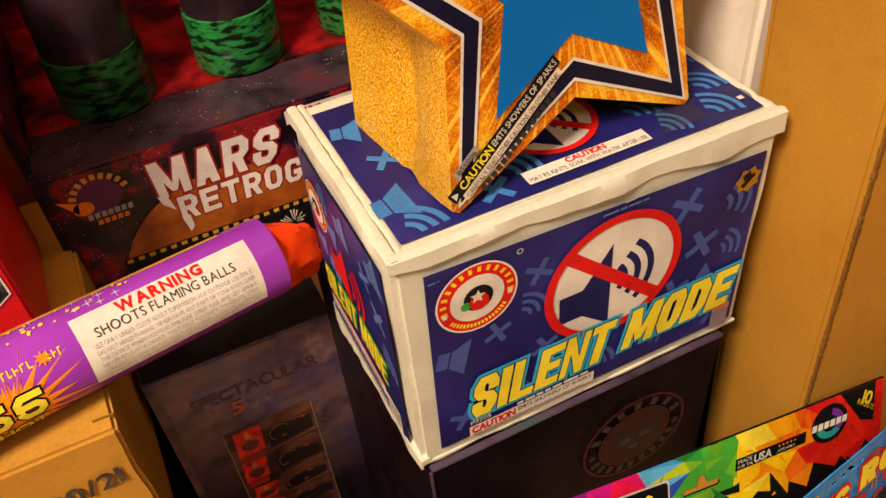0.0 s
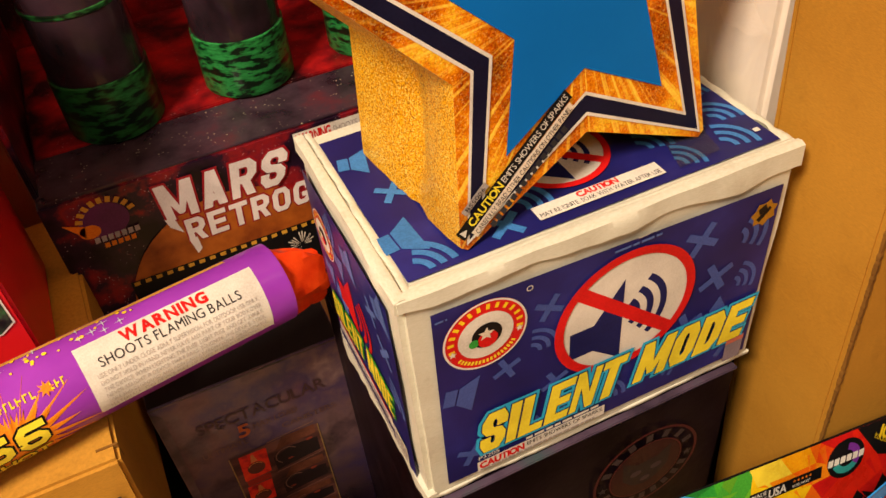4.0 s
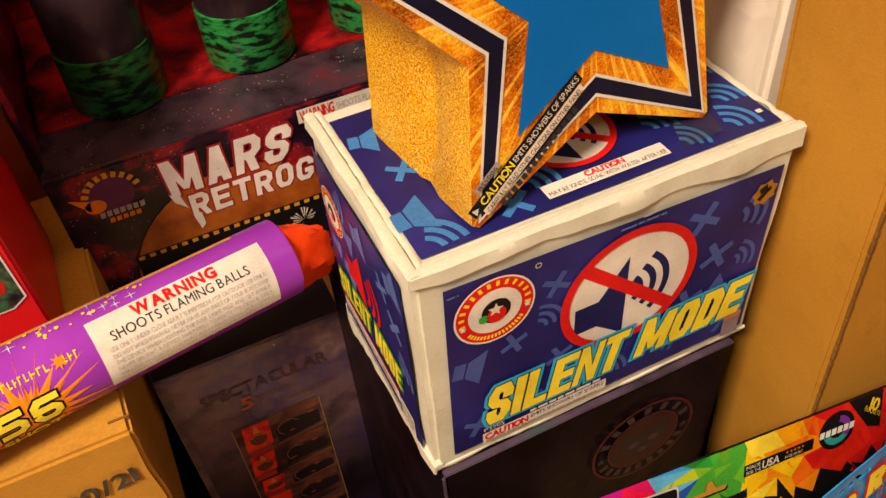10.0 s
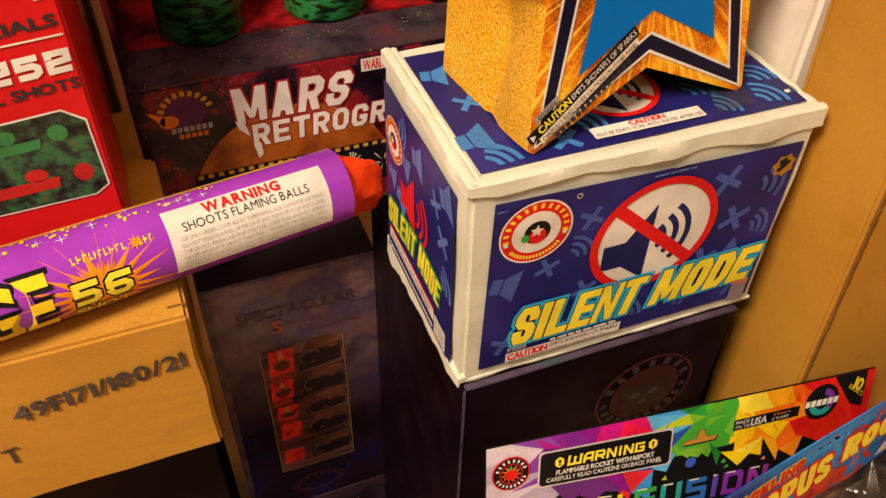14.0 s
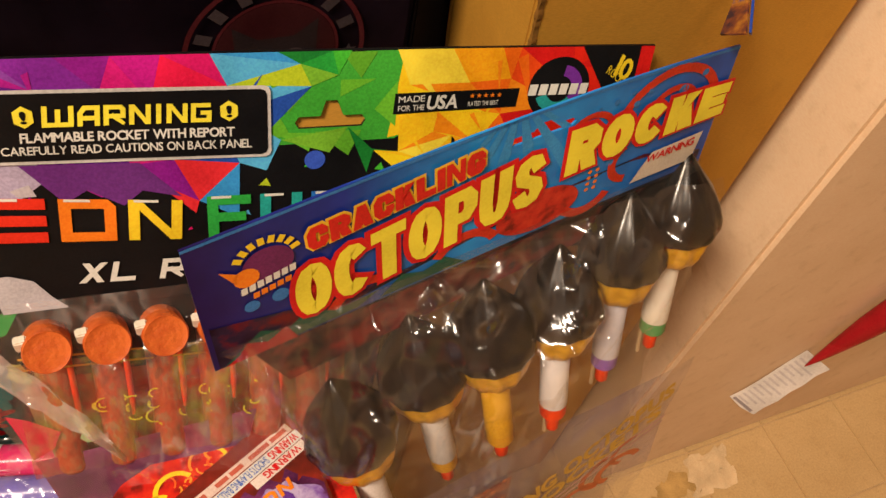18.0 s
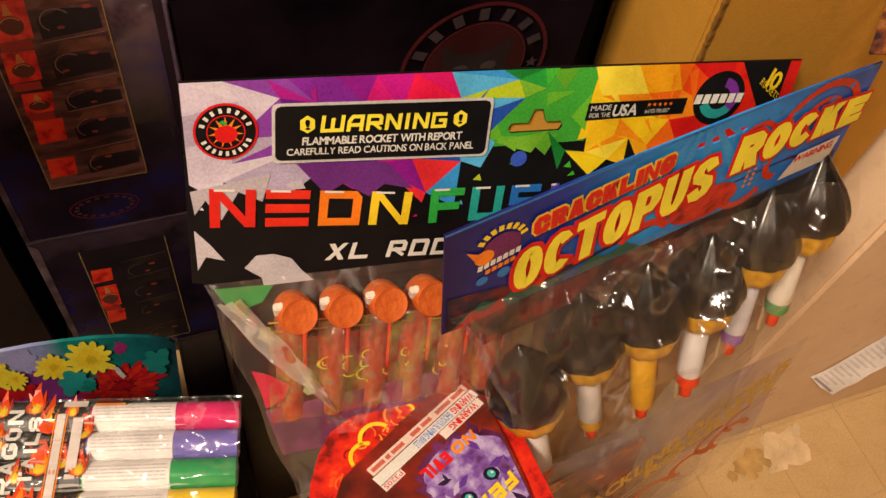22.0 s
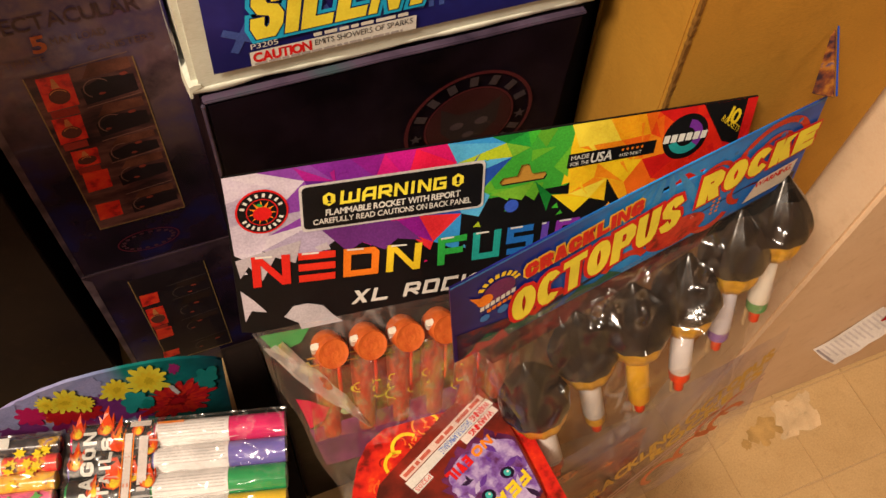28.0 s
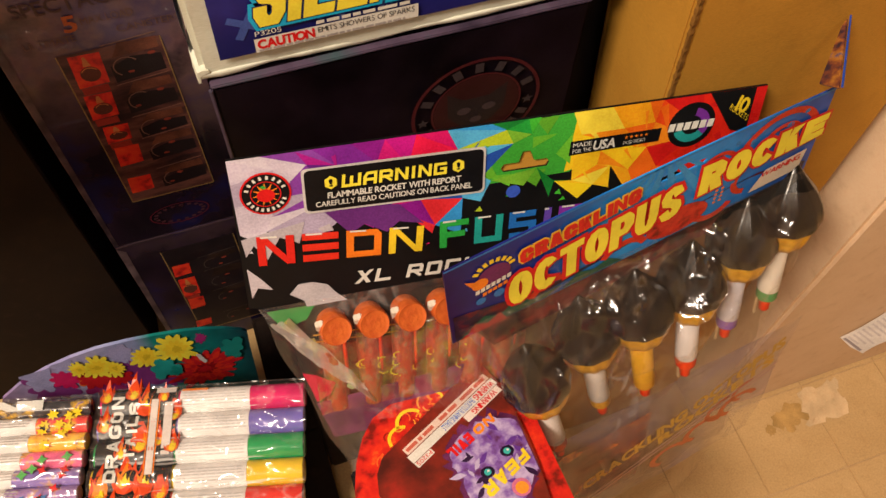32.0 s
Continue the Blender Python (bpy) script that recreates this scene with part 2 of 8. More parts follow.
def gold_rays(name, cx, cy, cz):
    """Gold picture of rays that spread from the star's middle."""
    m, nt, bsdf = nodes_of(name)
    tc = nt.nodes.new("ShaderNodeTexCoord")
    mp = nt.nodes.new("ShaderNodeMapping")
    mp.inputs["Location"].default_value = (-cx, -cz, 0)
    sepx = nt.nodes.new("ShaderNodeSeparateXYZ")
    com = nt.nodes.new("ShaderNodeCombineXYZ")
    nt.links.new(tc.outputs["Object"], sepx.inputs[0])
    nt.links.new(sepx.outputs[0], com.inputs[0])
    nt.links.new(sepx.outputs[2], com.inputs[1])
    nt.links.new(com.outputs[0], mp.inputs[0])
    g = nt.nodes.new("ShaderNodeTexGradient")
    g.gradient_type = "RADIAL"
    nt.links.new(mp.outputs[0], g.inputs[0])
    n1 = nt.nodes.new("ShaderNodeTexNoise")
    n1.noise_dimensions = "1D"
    n1.inputs["Scale"].default_value, n1.inputs["Detail"].default_value = 120, 3
    nt.links.new(g.outputs["Fac"], n1.inputs["W"])
    streak = ramp(nt, n1.outputs["Fac"], ((0.54, (0, 0, 0)), (0.60, (0.55,) * 3), (0.68, (1, 1, 1))))
    fire = ramp(nt, noise_tex(nt, coords(nt), 26, 6), ((0.36, (0.11, 0.008, 0.001)), (0.46, (0.42, 0.055, 0.001)), (0.56, (0.82, 0.24, 0.004)), (0.66, (1.0, 0.60, 0.03))))
    flake = add(nt, "ShaderNodeTexVoronoi", Scale=1500)
    nt.links.new(coords(nt), flake.inputs["Vector"])
    sep = nt.nodes.new("ShaderNodeSeparateColor")
    nt.links.new(flake.outputs["Color"], sep.inputs[0])
    fire = mix(nt, 0.28, fire, ramp(nt, sep.outputs[0], ((0.0, (0.15, 0.02, 0.001)), (0.4, (0.62, 0.17, 0.003)), (0.85, (0.92, 0.45, 0.02)), (1.0, (1.0, 0.85, 0.3)))))
    patch = ramp(nt, noise_tex(nt, coords(nt), 26, 2), ((0.36, (0.15,) * 3), (0.56, (1, 1, 1))))
    glow = mix(nt, 1.0, streak, patch, "MULTIPLY")
    base = mix(nt, glow, fire, (1.0, 0.66, 0.07))
    grain = noise_tex(nt, coords(nt), 700, 3)
    col = mix(nt, 0.35, base, ramp(nt, grain, ((0.35, (0.1,) * 3), (0.65, (0.95,) * 3))), "OVERLAY")
    nt.links.new(col, bsdf.inputs["Base Color"])
    bsdf.inputs["Roughness"].default_value = 0.3
    bsdf.inputs["Metallic"].default_value = 0.05
    bsdf.inputs["Coat Weight"].default_value = 0.08
    bsdf.inputs["Specular IOR Level"].default_value = 0.12
    return m


def film(name, tint=(1, 1, 1), gloss=0.6, crumple=24, strength=0.85, haze=0.012, rough=0.13, shine=0.4, fine=0.12, most=0.11, fold=0.03, shine_lines=0.0):
    """Thin clear plastic: see-through, glossy at glancing angles, crumpled."""
    m, nt, bsdf = nodes_of(name)
    nt.nodes.remove(bsdf)
    out = nt.nodes["Material Output"]
    tr = nt.nodes.new("ShaderNodeBsdfTransparent")
    tr.inputs[0].default_value = (*tint, 1)
    gl = nt.nodes.new("ShaderNodeBsdfGlossy")
    gl.inputs["Roughness"].default_value = rough
    gl.inputs[0].default_value = (gloss, gloss, gloss, 1)
    df = nt.nodes.new("ShaderNodeBsdfDiffuse")
    df.inputs[0].default_value = (0.8, 0.78, 0.74, 1)
    vec = coords(nt, (1.5, 1.5, 0.35), (0.3, 0.25, 0.4))
    h = mix(nt, fine, noise_tex(nt, vec, crumple, 0), noise_tex(nt, vec, crumple * 2.6, 0))
    b = add(nt, "ShaderNodeBump", Strength=strength, Distance=fold)
    nt.links.new(h, b.inputs["Height"])
    fr = add(nt, "ShaderNodeFresnel", IOR=1.42)
    nt.links.new(b.outputs[0], gl.inputs["Normal"])
    m1 = nt.nodes.new("ShaderNodeMixShader")
    sc = nt.nodes.new("ShaderNodeMath")
    sc.operation = "MULTIPLY"
    sc.inputs[1].default_value = shine
    nt.links.new(fr.outputs[0], sc.inputs[0])
    lim = nt.nodes.new("ShaderNodeMath")
    lim.operation = "MINIMUM"
    lim.inputs[1].default_value = most
    nt.links.new(sc.outputs[0], lim.inputs[0])
    nt.links.new(lim.outputs[0], m1.inputs[0])
    nt.links.new(tr.outputs[0], m1.inputs[1])
    nt.links.new(gl.outputs[0], m1.inputs[2])
    m2 = nt.nodes.new("ShaderNodeMixShader")
    # pale diffuse lines painted in as highlight streaks, wherever the lamps stand
    if shine_lines:
        line = ramp(nt, noise_tex(nt, vec, crumple * 0.9, 3), ((0.465, (0, 0, 0)), (0.50, (1, 1, 1)), (0.535, (0, 0, 0))))
        patch = ramp(nt, noise_tex(nt, vec, crumple * 0.45, 2), ((0.46, (0, 0, 0)), (0.66, (shine_lines,) * 3)))
        pale = mix(nt, 1.0, mix(nt, 1.0, line, patch, "MULTIPLY"), (haze, haze, haze), "ADD")
        nt.links.new(pale, m2.inputs[0])
    else:
        m2.inputs[0].default_value = haze
    nt.links.new(m1.outputs[0], m2.inputs[1])
    nt.links.new(df.outputs[0], m2.inputs[2])
    nt.links.new(m2.outputs[0], out.inputs[0])
    return m


def printed_film(name, stops, scale, cover, stretch=(1, 1, 1)):
    """Clear plastic with a broken, partly see-through print."""
    m, nt, bsdf = nodes_of(name)
    vec = coords(nt, stretch)
    nt.links.new(ramp(nt, noise_tex(nt, vec, scale, 6, 0.65), stops), bsdf.inputs["Base Color"])
    bsdf.inputs["Roughness"].default_value = 0.25
    bsdf.inputs["Specular IOR Level"].default_value = 0.4
    lo, hi = cover
    alpha = ramp(nt, noise_tex(nt, coords(nt, stretch, (0.5, 0.2, 0.9)), scale * 0.6, 5, 0.6), ((0.36, (lo,) * 3), (0.64, (hi,) * 3)))
    nt.links.new(alpha, bsdf.inputs["Alpha"])
    bump(nt, bsdf, noise_tex(nt, vec, 60, 3), 0.5, 0.004)
    return m


def gradient_print(name, x0, x1, stops, cell=0.0):
    """A printed ground whose colour runs from left to right."""
    m, nt, bsdf = nodes_of(name)
    tc = nt.nodes.new("ShaderNodeTexCoord")
    sx = nt.nodes.new("ShaderNodeSeparateXYZ")
    nt.links.new(tc.outputs["Object"], sx.inputs[0])
    mr = nt.nodes.new("ShaderNodeMapRange")
    mr.inputs[1].default_value, mr.inputs[2].default_value = x0, x1
    nt.links.new(sx.outputs[0], mr.inputs[0])
    col = ramp(nt, mr.outputs[0], stops)
    col = mix(nt, 0.3, col, ramp(nt, noise_tex(nt, coords(nt), 60, 4), ((0.35, (0.2,) * 3), (0.68, (0.85,) * 3))), "OVERLAY")
    nt.links.new(col, bsdf.inputs["Base Color"])
    bsdf.inputs["Roughness"].default_value = 0.34
    bsdf.inputs["Specular IOR Level"].default_value = 0.25
    return m


def night_print(name, high):
    """A printed night sky: violet mist at the top of the box that sinks into near black."""
    m, nt, bsdf = nodes_of(name)
    n = noise_tex(nt, coords(nt), 15, 8)
    mist = ramp(nt, n, ((0.30, (0.030, 0.016, 0.030)), (0.44, (0.19, 0.115, 0.13)), (0.55, (0.09, 0.06, 0.14)), (0.63, (0.20, 0.13, 0.15)), (0.74, (0.48, 0.34, 0.34))))
    deep = ramp(nt, n, ((0.30, (0.005, 0.004, 0.007)), (0.50, (0.018, 0.009, 0.020)), (0.60, (0.011, 0.010, 0.060)), (0.76, (0.060, 0.032, 0.055))))
    tc = nt.nodes.new("ShaderNodeTexCoord")
    sx = nt.nodes.new("ShaderNodeSeparateXYZ")
    nt.links.new(tc.outputs["Object"], sx.inputs[0])
    mr = nt.nodes.new("ShaderNodeMapRange")
    mr.inputs[1].default_value, mr.inputs[2].default_value = high * 0.25, high * 0.95
    nt.links.new(sx.outputs[2], mr.inputs[0])
    fac = mix(nt, 0.35, mr.outputs[0], noise_tex(nt, coords(nt, (1, 1, 0.6), (0.4, 0.2, 0.1)), 9, 5))
    nt.links.new(mix(nt, ramp(nt, fac, ((0.30, (0, 0, 0)), (0.82, (1, 1, 1)))), deep, mist), bsdf.inputs["Base Color"])
    bsdf.inputs["Roughness"].default_value = 0.26
    bsdf.inputs["Specular IOR Level"].default_value = 0.2
    bsdf.inputs["Coat Weight"].default_value = 0.2
    return m


gold_glitter = glitter("gold_glitter")
ray_print = gold_rays("gold_ray_print", 0.0, 0.0, 0.104)
bag_film = film("clear_bag", crumple=24, strength=1.0, fold=0.05, gloss=0.95, rough=0.14, shine=1.8, fine=0.15, most=0.06, haze=0.02, shine_lines=0.30)
hazy_film = film("hazy_bag", haze=0.006, gloss=1.0, crumple=20, strength=1.0, rough=0.15, shine=3.0, fine=0.22, most=0.12, fold=0.07, shine_lines=0.04)
rocket_film = printed_film("rocket_bag_print", ((0.32, (0.22, 0.03, 0.012)), (0.44, (0.50, 0.06, 0.02)), (0.52, (0.34, 0.20, 0.09)), (0.60, (0.36, 0.34, 0.05)), (0.70, (0.50, 0.42, 0.32)), (0.8, (0.25, 0.10, 0.16))), 46, (0.05, 0.52), (2.2, 2.2, 0.7))
ghost_film = printed_film("ghost_print", ((0.34, (0.07, 0.06, 0.20)), (0.48, (0.20, 0.17, 0.30)), (0.60, (0.34, 0.26, 0.22)), (0.72, (0.10, 0.08, 0.24))), 22, (0.05, 0.50), (1, 1, 0.6))
coral_film = printed_film("coral_print", ((0.34, (0.03, 0.006, 0.02)), (0.5, (0.20, 0.012, 0.02)), (0.60, (0.55, 0.14, 0.02)), (0.72, (0.10, 0.02, 0.06))), 60, (0.25, 0.95))
rear_film = film("printed_rear_film", tint=(0.86, 0.82, 0.77), haze=0.03, gloss=0.8, crumple=20, strength=0.8, rough=0.1, shine=0.6, most=0.05)
# whitish film of the strips that stand in for highlights on the wrap
highlight_film = film("wrap_highlight", haze=0.42, gloss=1.0, rough=0.2, shine=1.0, most=0.15)
wrap_film = film("shrink_wrap", crumple=20, strength=1.0, fold=0.032, haze=0.03, gloss=1.0, rough=0.17, shine=2.2, fine=0.2, shine_lines=0.30)
ocean_print = gradient_print("ocean_print", 0.0, 0.23, ((0.0, (0.012, 0.006, 0.08)), (0.25, (0.010, 0.030, 0.28)), (0.5, (0.018, 0.27, 0.72)), (0.72, (0.018, 0.22, 0.66)), (1.0, (0.012, 0.08, 0.42))))
black_plastic = clouds("black_plastic", ((0.3, (0.004, 0.004, 0.0035)), (0.7, (0.013, 0.012, 0.011))), 60, 0.24, coat=0.3, spec=0.4)
gold_paper = clouds("gold_paper", ((0.3, (0.50, 0.26, 0.012)), (0.7, (0.80, 0.47, 0.03))), 120, 0.32, metal=0.35, bumpy=0.3)
orange_cap = clouds("orange_paper_cap", ((0.3, (0.42, 0.07, 0.012)), (0.7, (0.64, 0.15, 0.028))), 120, 0.5, bumpy=0.4)
stick_wood = clouds("stick_wood", ((0.3, (0.38, 0.24, 0.12)), (0.7, (0.55, 0.38, 0.2))), 60, 0.7, stretch=(8, 8, 1))
flame_red = clouds("red_orange_paper", ((0.3, (0.65, 0.03, 0.005)), (0.7, (0.85, 0.075, 0.01))), 70, 0.4, bumpy=0.3)

WHITE = ink(0.685, 0.69, 0.64)
CREAM = ink(0.72, 0.66, 0.55)
BLACK = ink(0.006, 0.006, 0.007, 0.38, 0.16, 0.1)
NAVY = ink(0.010, 0.013, 0.10)
RED = ink(0.62, 0.012, 0.012)
YELLOW = ink(0.82, 0.60, 0.02)
LEMON = ink(0.85, 0.75, 0.05)
CYAN = ink(0.02, 0.42, 0.75)
ORANGE = ink(0.80, 0.22, 0.012)
GREEN = ink(0.03, 0.36, 0.05)
PALE = ink(0.09, 0.16, 0.46)
MIDBLUE = ink(0.05, 0.09, 0.34)
SKY = ink(0.04, 0.19, 0.52)
GREY = ink(0.36, 0.34, 0.33)
INKTEXT = ink(0.03, 0.03, 0.035)
FINEPRINT = ink(0.47, 0.45, 0.43)
PALEPRINT = ink(0.56, 0.54, 0.53)
VIOLET = ink(0.17, 0.03, 0.33)
MAGENTA = ink(0.62, 0.02, 0.20)
TEAL = ink(0.02, 0.32, 0.32)
BLUE = ink(0.02, 0.11, 0.5)
SILVER = ink(0.55, 0.54, 0.53, 0.25)
GOLDINK = ink(0.62, 0.34, 0.04)


# ---- building helpers ----
def thing(name, loc, label, category, group=""):
    ob = new(name)
    ob.location = loc
    ob.empty_display_size = 0.02
    return tagged(ob, label, category, group)


def part(name, bm, material, parent, label="", smooth=False):
    """Links a bmesh in world places as one mesh object under a thing or a part."""
    me = bpy.data.meshes.new(name)
    root = parent
    while root.parent:
        root = root.parent
    off = root.location
    for v in bm.verts:
        v.co -= off
    bmesh.ops.recalc_face_normals(bm, faces=bm.faces)
    bm.to_mesh(me)
    bm.free()
    if smooth:
        for p in me.polygons:
            p.use_smooth = True
        me.set_sharp_from_angle(angle=radians(48))
    me.materials.append(material)
    ob = new(name, me)
    ob.parent = parent
    if label:
        tagged(ob, label)
    return ob


def clear(ob):
    """Thin clear film lets the light through."""
    ob.visible_shadow = False
    return ob


def panels(root, x0, y0, z0, x1, y1, z1, mat, t=0.004):
    """A closed box made of six boards."""
    part("front_panel", block(x0, y0, z0, x1, y0 + t, z1, 0.0012), mat, root)
    part("back_panel", block(x0, y1 - t, z0, x1, y1, z1, 0.0012), mat, root)
    part("side_panel", block(x0, y0 + t, z0, x0 + t, y1 - t, z1, 0.0012), mat, root)
    part("side_panel", block(x1 - t, y0 + t, z0, x1, y1 - t, z1, 0.0012), mat, root)
    m = (y0 + y1) / 2
    part("top_flap", block(x0 + t, y0 + t, z1 - t, x1 - t, m - 0.0006, z1 - 0.0006, 0.001), mat, root)
    part("top_flap", block(x0 + t, m + 0.0006, z1 - t, x1 - t, y1 - t, z1 - 0.0006, 0.001), mat, root)
    part("base", block(x0 + t, y0 + t, z0, x1 - t, y1 - t, z0 + t, 0.001), mat, root)


def structure(name, bm, material, label="", category=""):
    me = bpy.data.meshes.new(name)
    bmesh.ops.recalc_face_normals(bm, faces=bm.faces)
    bm.to_mesh(me)
    bm.free()
    me.materials.append(material)
    return tagged(new(name, me), label, category, kind="structure")


def block(x0, y0, z0, x1, y1, z1, bevel=0.0, cuts=0, wobble=0.0, seed=0.0):
    """A box with rounded and, if asked, slightly uneven faces."""
    bm = bmesh.new()
    bmesh.ops.create_cube(bm, size=1)
    for v in bm.verts:
        v.co = Vector((x0 + (v.co.x + 0.5) * (x1 - x0), y0 + (v.co.y + 0.5) * (y1 - y0), z0 + (v.co.z + 0.5) * (z1 - z0)))
    if bevel:
        bmesh.ops.bevel(bm, geom=bm.edges[:], offset=bevel, segments=2, affect="EDGES")
    if cuts:
        bmesh.ops.subdivide_edges(bm, edges=[e for e in bm.edges if e.calc_length() > bevel * 3], cuts=cuts, use_grid_fill=True)
    if wobble:
        for v in bm.verts:
            v.co += noise.noise_vector(v.co * 28 + Vector((seed, seed, seed))) * wobble
    return bm


NARROW = {"I": 0.42, "M": 1.3, "W": 1.4, "1": 0.5}
ROUND_O = ((0.22, 0), (0, 0.2), (0, 0.8), (0.22, 1), (0.78, 1), (1, 0.8), (1, 0.2), (0.78, 0))
BOWL = ((0, 1), (0.76, 1), (1, 0.86), (1, 0.62), (0.76, 0.46), (0, 0.46))
STEM = ((0, 0), (0, 1))
STROKES = {
    "A": ((0, ((0.22, 0.2), (0.78, 0.2))),),
    "C": ((0, ((1, 0.68), (1, 0.82), (0.78, 1), (0.22, 1), (0, 0.8), (0, 0.2), (0.22, 0), (0.78, 0), (1, 0.18), (1, 0.32))),),
    "D": ((1, ((0, 0), (0, 1), (0.7, 1), (1, 0.78), (1, 0.22), (0.7, 0))),),
    "E": ((0, ((1, 1), (0, 1), (0, 0), (1, 0))), (0, ((0, 0.5), (0.88, 0.5)))),
    "F": ((0, ((1, 1), (0, 1), (0, 0))), (0, ((0, 0.48), (0.85, 0.48)))),
    "G": ((0, ((1, 0.76), (1, 0.84), (0.78, 1), (0.22, 1), (0, 0.8), (0, 0.2), (0.22, 0), (0.78, 0), (1, 0.16), (1, 0.40))), (0, ((0.62, 0.40), (1, 0.40)))),
    "I": ((0, ((0.5, 0), (0.5, 1))),),
    "K": ((0, STEM),),
    "L": ((0, ((0, 1), (0, 0), (1, 0))),),
    "M": ((0, STEM), (0, ((1, 0), (1, 1)))),
    "N": ((0, STEM), (0, ((1, 0), (1, 1)))),
    "O": ((1, ROUND_O),),
    "P": ((0, STEM), (0, BOWL)),
    "R": ((0, STEM), (0, BOWL)),
    "S": ((0, ((1, 0.72), (1, 0.84), (0.78, 1), (0.22, 1), (0, 0.84), (0, 0.66), (0.22, 0.53), (0.78, 0.47), (1, 0.34), (1, 0.16), (0.78, 0), (0.22, 0), (0, 0.16), (0, 0.28))),),
    "T": ((0, ((0, 1), (1, 1))), (0, ((0.5, 1), (0.5, 0)))),
    "U": ((0, ((0, 1), (0, 0.2), (0.22, 0), (0.78, 0), (1, 0.2), (1, 1))),),
    "V": (),
    "X": (),
    "5": ((0, ((1, 1), (0, 1), (0, 0.56), (0.78, 0.56), (1, 0.42), (1, 0.16), (0.78, 0), (0, 0))),),
    "6": ((0, ((1, 1), (0.22, 1), (0, 0.8), (0, 0.2), (0.22, 0), (0.78, 0), (1, 0.18), (1, 0.4), (0.78, 0.54), (0, 0.54))),),
    "2": ((0, ((0, 0.8), (0, 1), (1, 1), (1, 0.55), (0, 0.45), (0, 0), (1, 0))),),
    "4": ((0, ((0, 1), (0, 0.4), (1, 0.4))), (0, ((0.8, 1), (0.8, 0)))),
    "1": ((0, ((0.5, 0), (0.5, 1))),),
    "0": ((1, ((0, 0), (0, 1), (1, 1), (1, 0))),),
}
# slanted strokes as plain quads in the letter's cell; s is the stem's share of its width
SLANTS = {
    "A": lambda s: (((0, 0), (s * 1.05, 0), (0.5 + s * 0.5, 1), (0.5 - s * 0.5, 1)), ((1 - s * 1.05, 0), (1, 0), (0.5 + s * 0.5, 1), (0.5 - s * 0.5, 1))),
    "K": lambda s: (((s * 0.8, 0.30), (1 - s * 1.2, 1), (1, 1), (s * 0.8, 0.62 - s * 0.1)), ((1 - s * 1.25, 0), (1.02, 0), (s * 1.75, 0.68), (s * 0.95, 0.42))),
    "M": lambda s: (((0, 1), (s * 1.1, 1), (0.5 + s * 0.32, 0.12), (0.5 - s * 0.32, 0.12)), ((1 - s * 1.1, 1), (1, 1), (0.5 + s * 0.32, 0.12), (0.5 - s * 0.32, 0.12))),
    "N": lambda s: (((0, 1), (s * 1.05, 1), (1, 0), (1 - s * 1.05, 0)),),
    "R": lambda s: (((0.34, 0.5), (0.34 + s * 1.05, 0.5), (1.02, 0), (1.02 - s * 1.15, 0)),),
    "V": lambda s: (((0, 1), (s * 1.05, 1), (0.5 + s * 0.5, 0), (0.5 - s * 0.5, 0)), ((1 - s * 1.05, 1), (1, 1), (0.5 + s * 0.5, 0), (0.5 - s * 0.5, 0))),
    "X": lambda s: (((0, 1), (s * 1.2, 1), (1, 0), (1 - s * 1.2, 0)), ((0, 0), (s * 1.2, 0), (1, 1), (1 - s * 1.2, 1))),
}
# square letters with cut corners
TECH = dict(STROKES)
TECH.update({
    "W": ((0, ((0, 1), (0, 0), (1, 0), (1, 1))), (0, ((0.5, 0), (0.5, 0.8)))),
    "A": ((0, ((0, 0), (0, 0.66), (0.24, 1), (1, 1), (1, 0))), (0, ((0, 0.36), (1, 0.36)))),
    "R": ((0, ((0, 0), (0, 1), (0.85, 1), (1, 0.85), (1, 0.44), (0, 0.44))), (0, ((0.42, 0.44), (1.0, 0.0)))),
    "G": ((0, ((1, 1), (0, 1), (0, 0), (1, 0), (1, 0.5), (0.55, 0.5))),),
    "O": ((1, ((0, 0), (0, 1), (0.9, 1), (1, 0.88), (1, 0))),),
    "C": ((0, ((1, 1), (0, 1), (0, 0), (1, 0))),),
    "U": ((0, ((0, 1), (0, 0), (1, 0), (1, 1))),),
    "S": ((0, ((1, 1), (0, 1), (0, 0.52), (1, 0.52), (1, 0), (0, 0))),),
})
# round, fat letters
OVAL = tuple((0.5 + 0.5 * math.cos(math.pi * k / 8), 0.5 + 0.5 * math.sin(math.pi * k / 8)) for k in range(16))
FAT = dict(STROKES)
FAT.update({
    "O": ((1, OVAL),),
    "C": ((0, tuple((0.5 + 0.5 * math.cos(radians(a)), 0.5 + 0.5 * math.sin(radians(a))) for a in range(48, 313, 22))),),
    "U": ((0, ((0, 1), (0, 0.42), (0.08, 0.16), (0.28, 0.02), (0.5, 0), (0.72, 0.02), (0.92, 0.16), (1, 0.42), (1, 1))),),
    "S": ((0, ((0.95, 0.80), (0.78, 0.96), (0.5, 1), (0.2, 0.95), (0.04, 0.78), (0.14, 0.60), (0.5, 0.5), (0.86, 0.40), (0.97, 0.22), (0.8, 0.05), (0.5, 0), (0.2, 0.04), (0.04, 0.20))),),
})


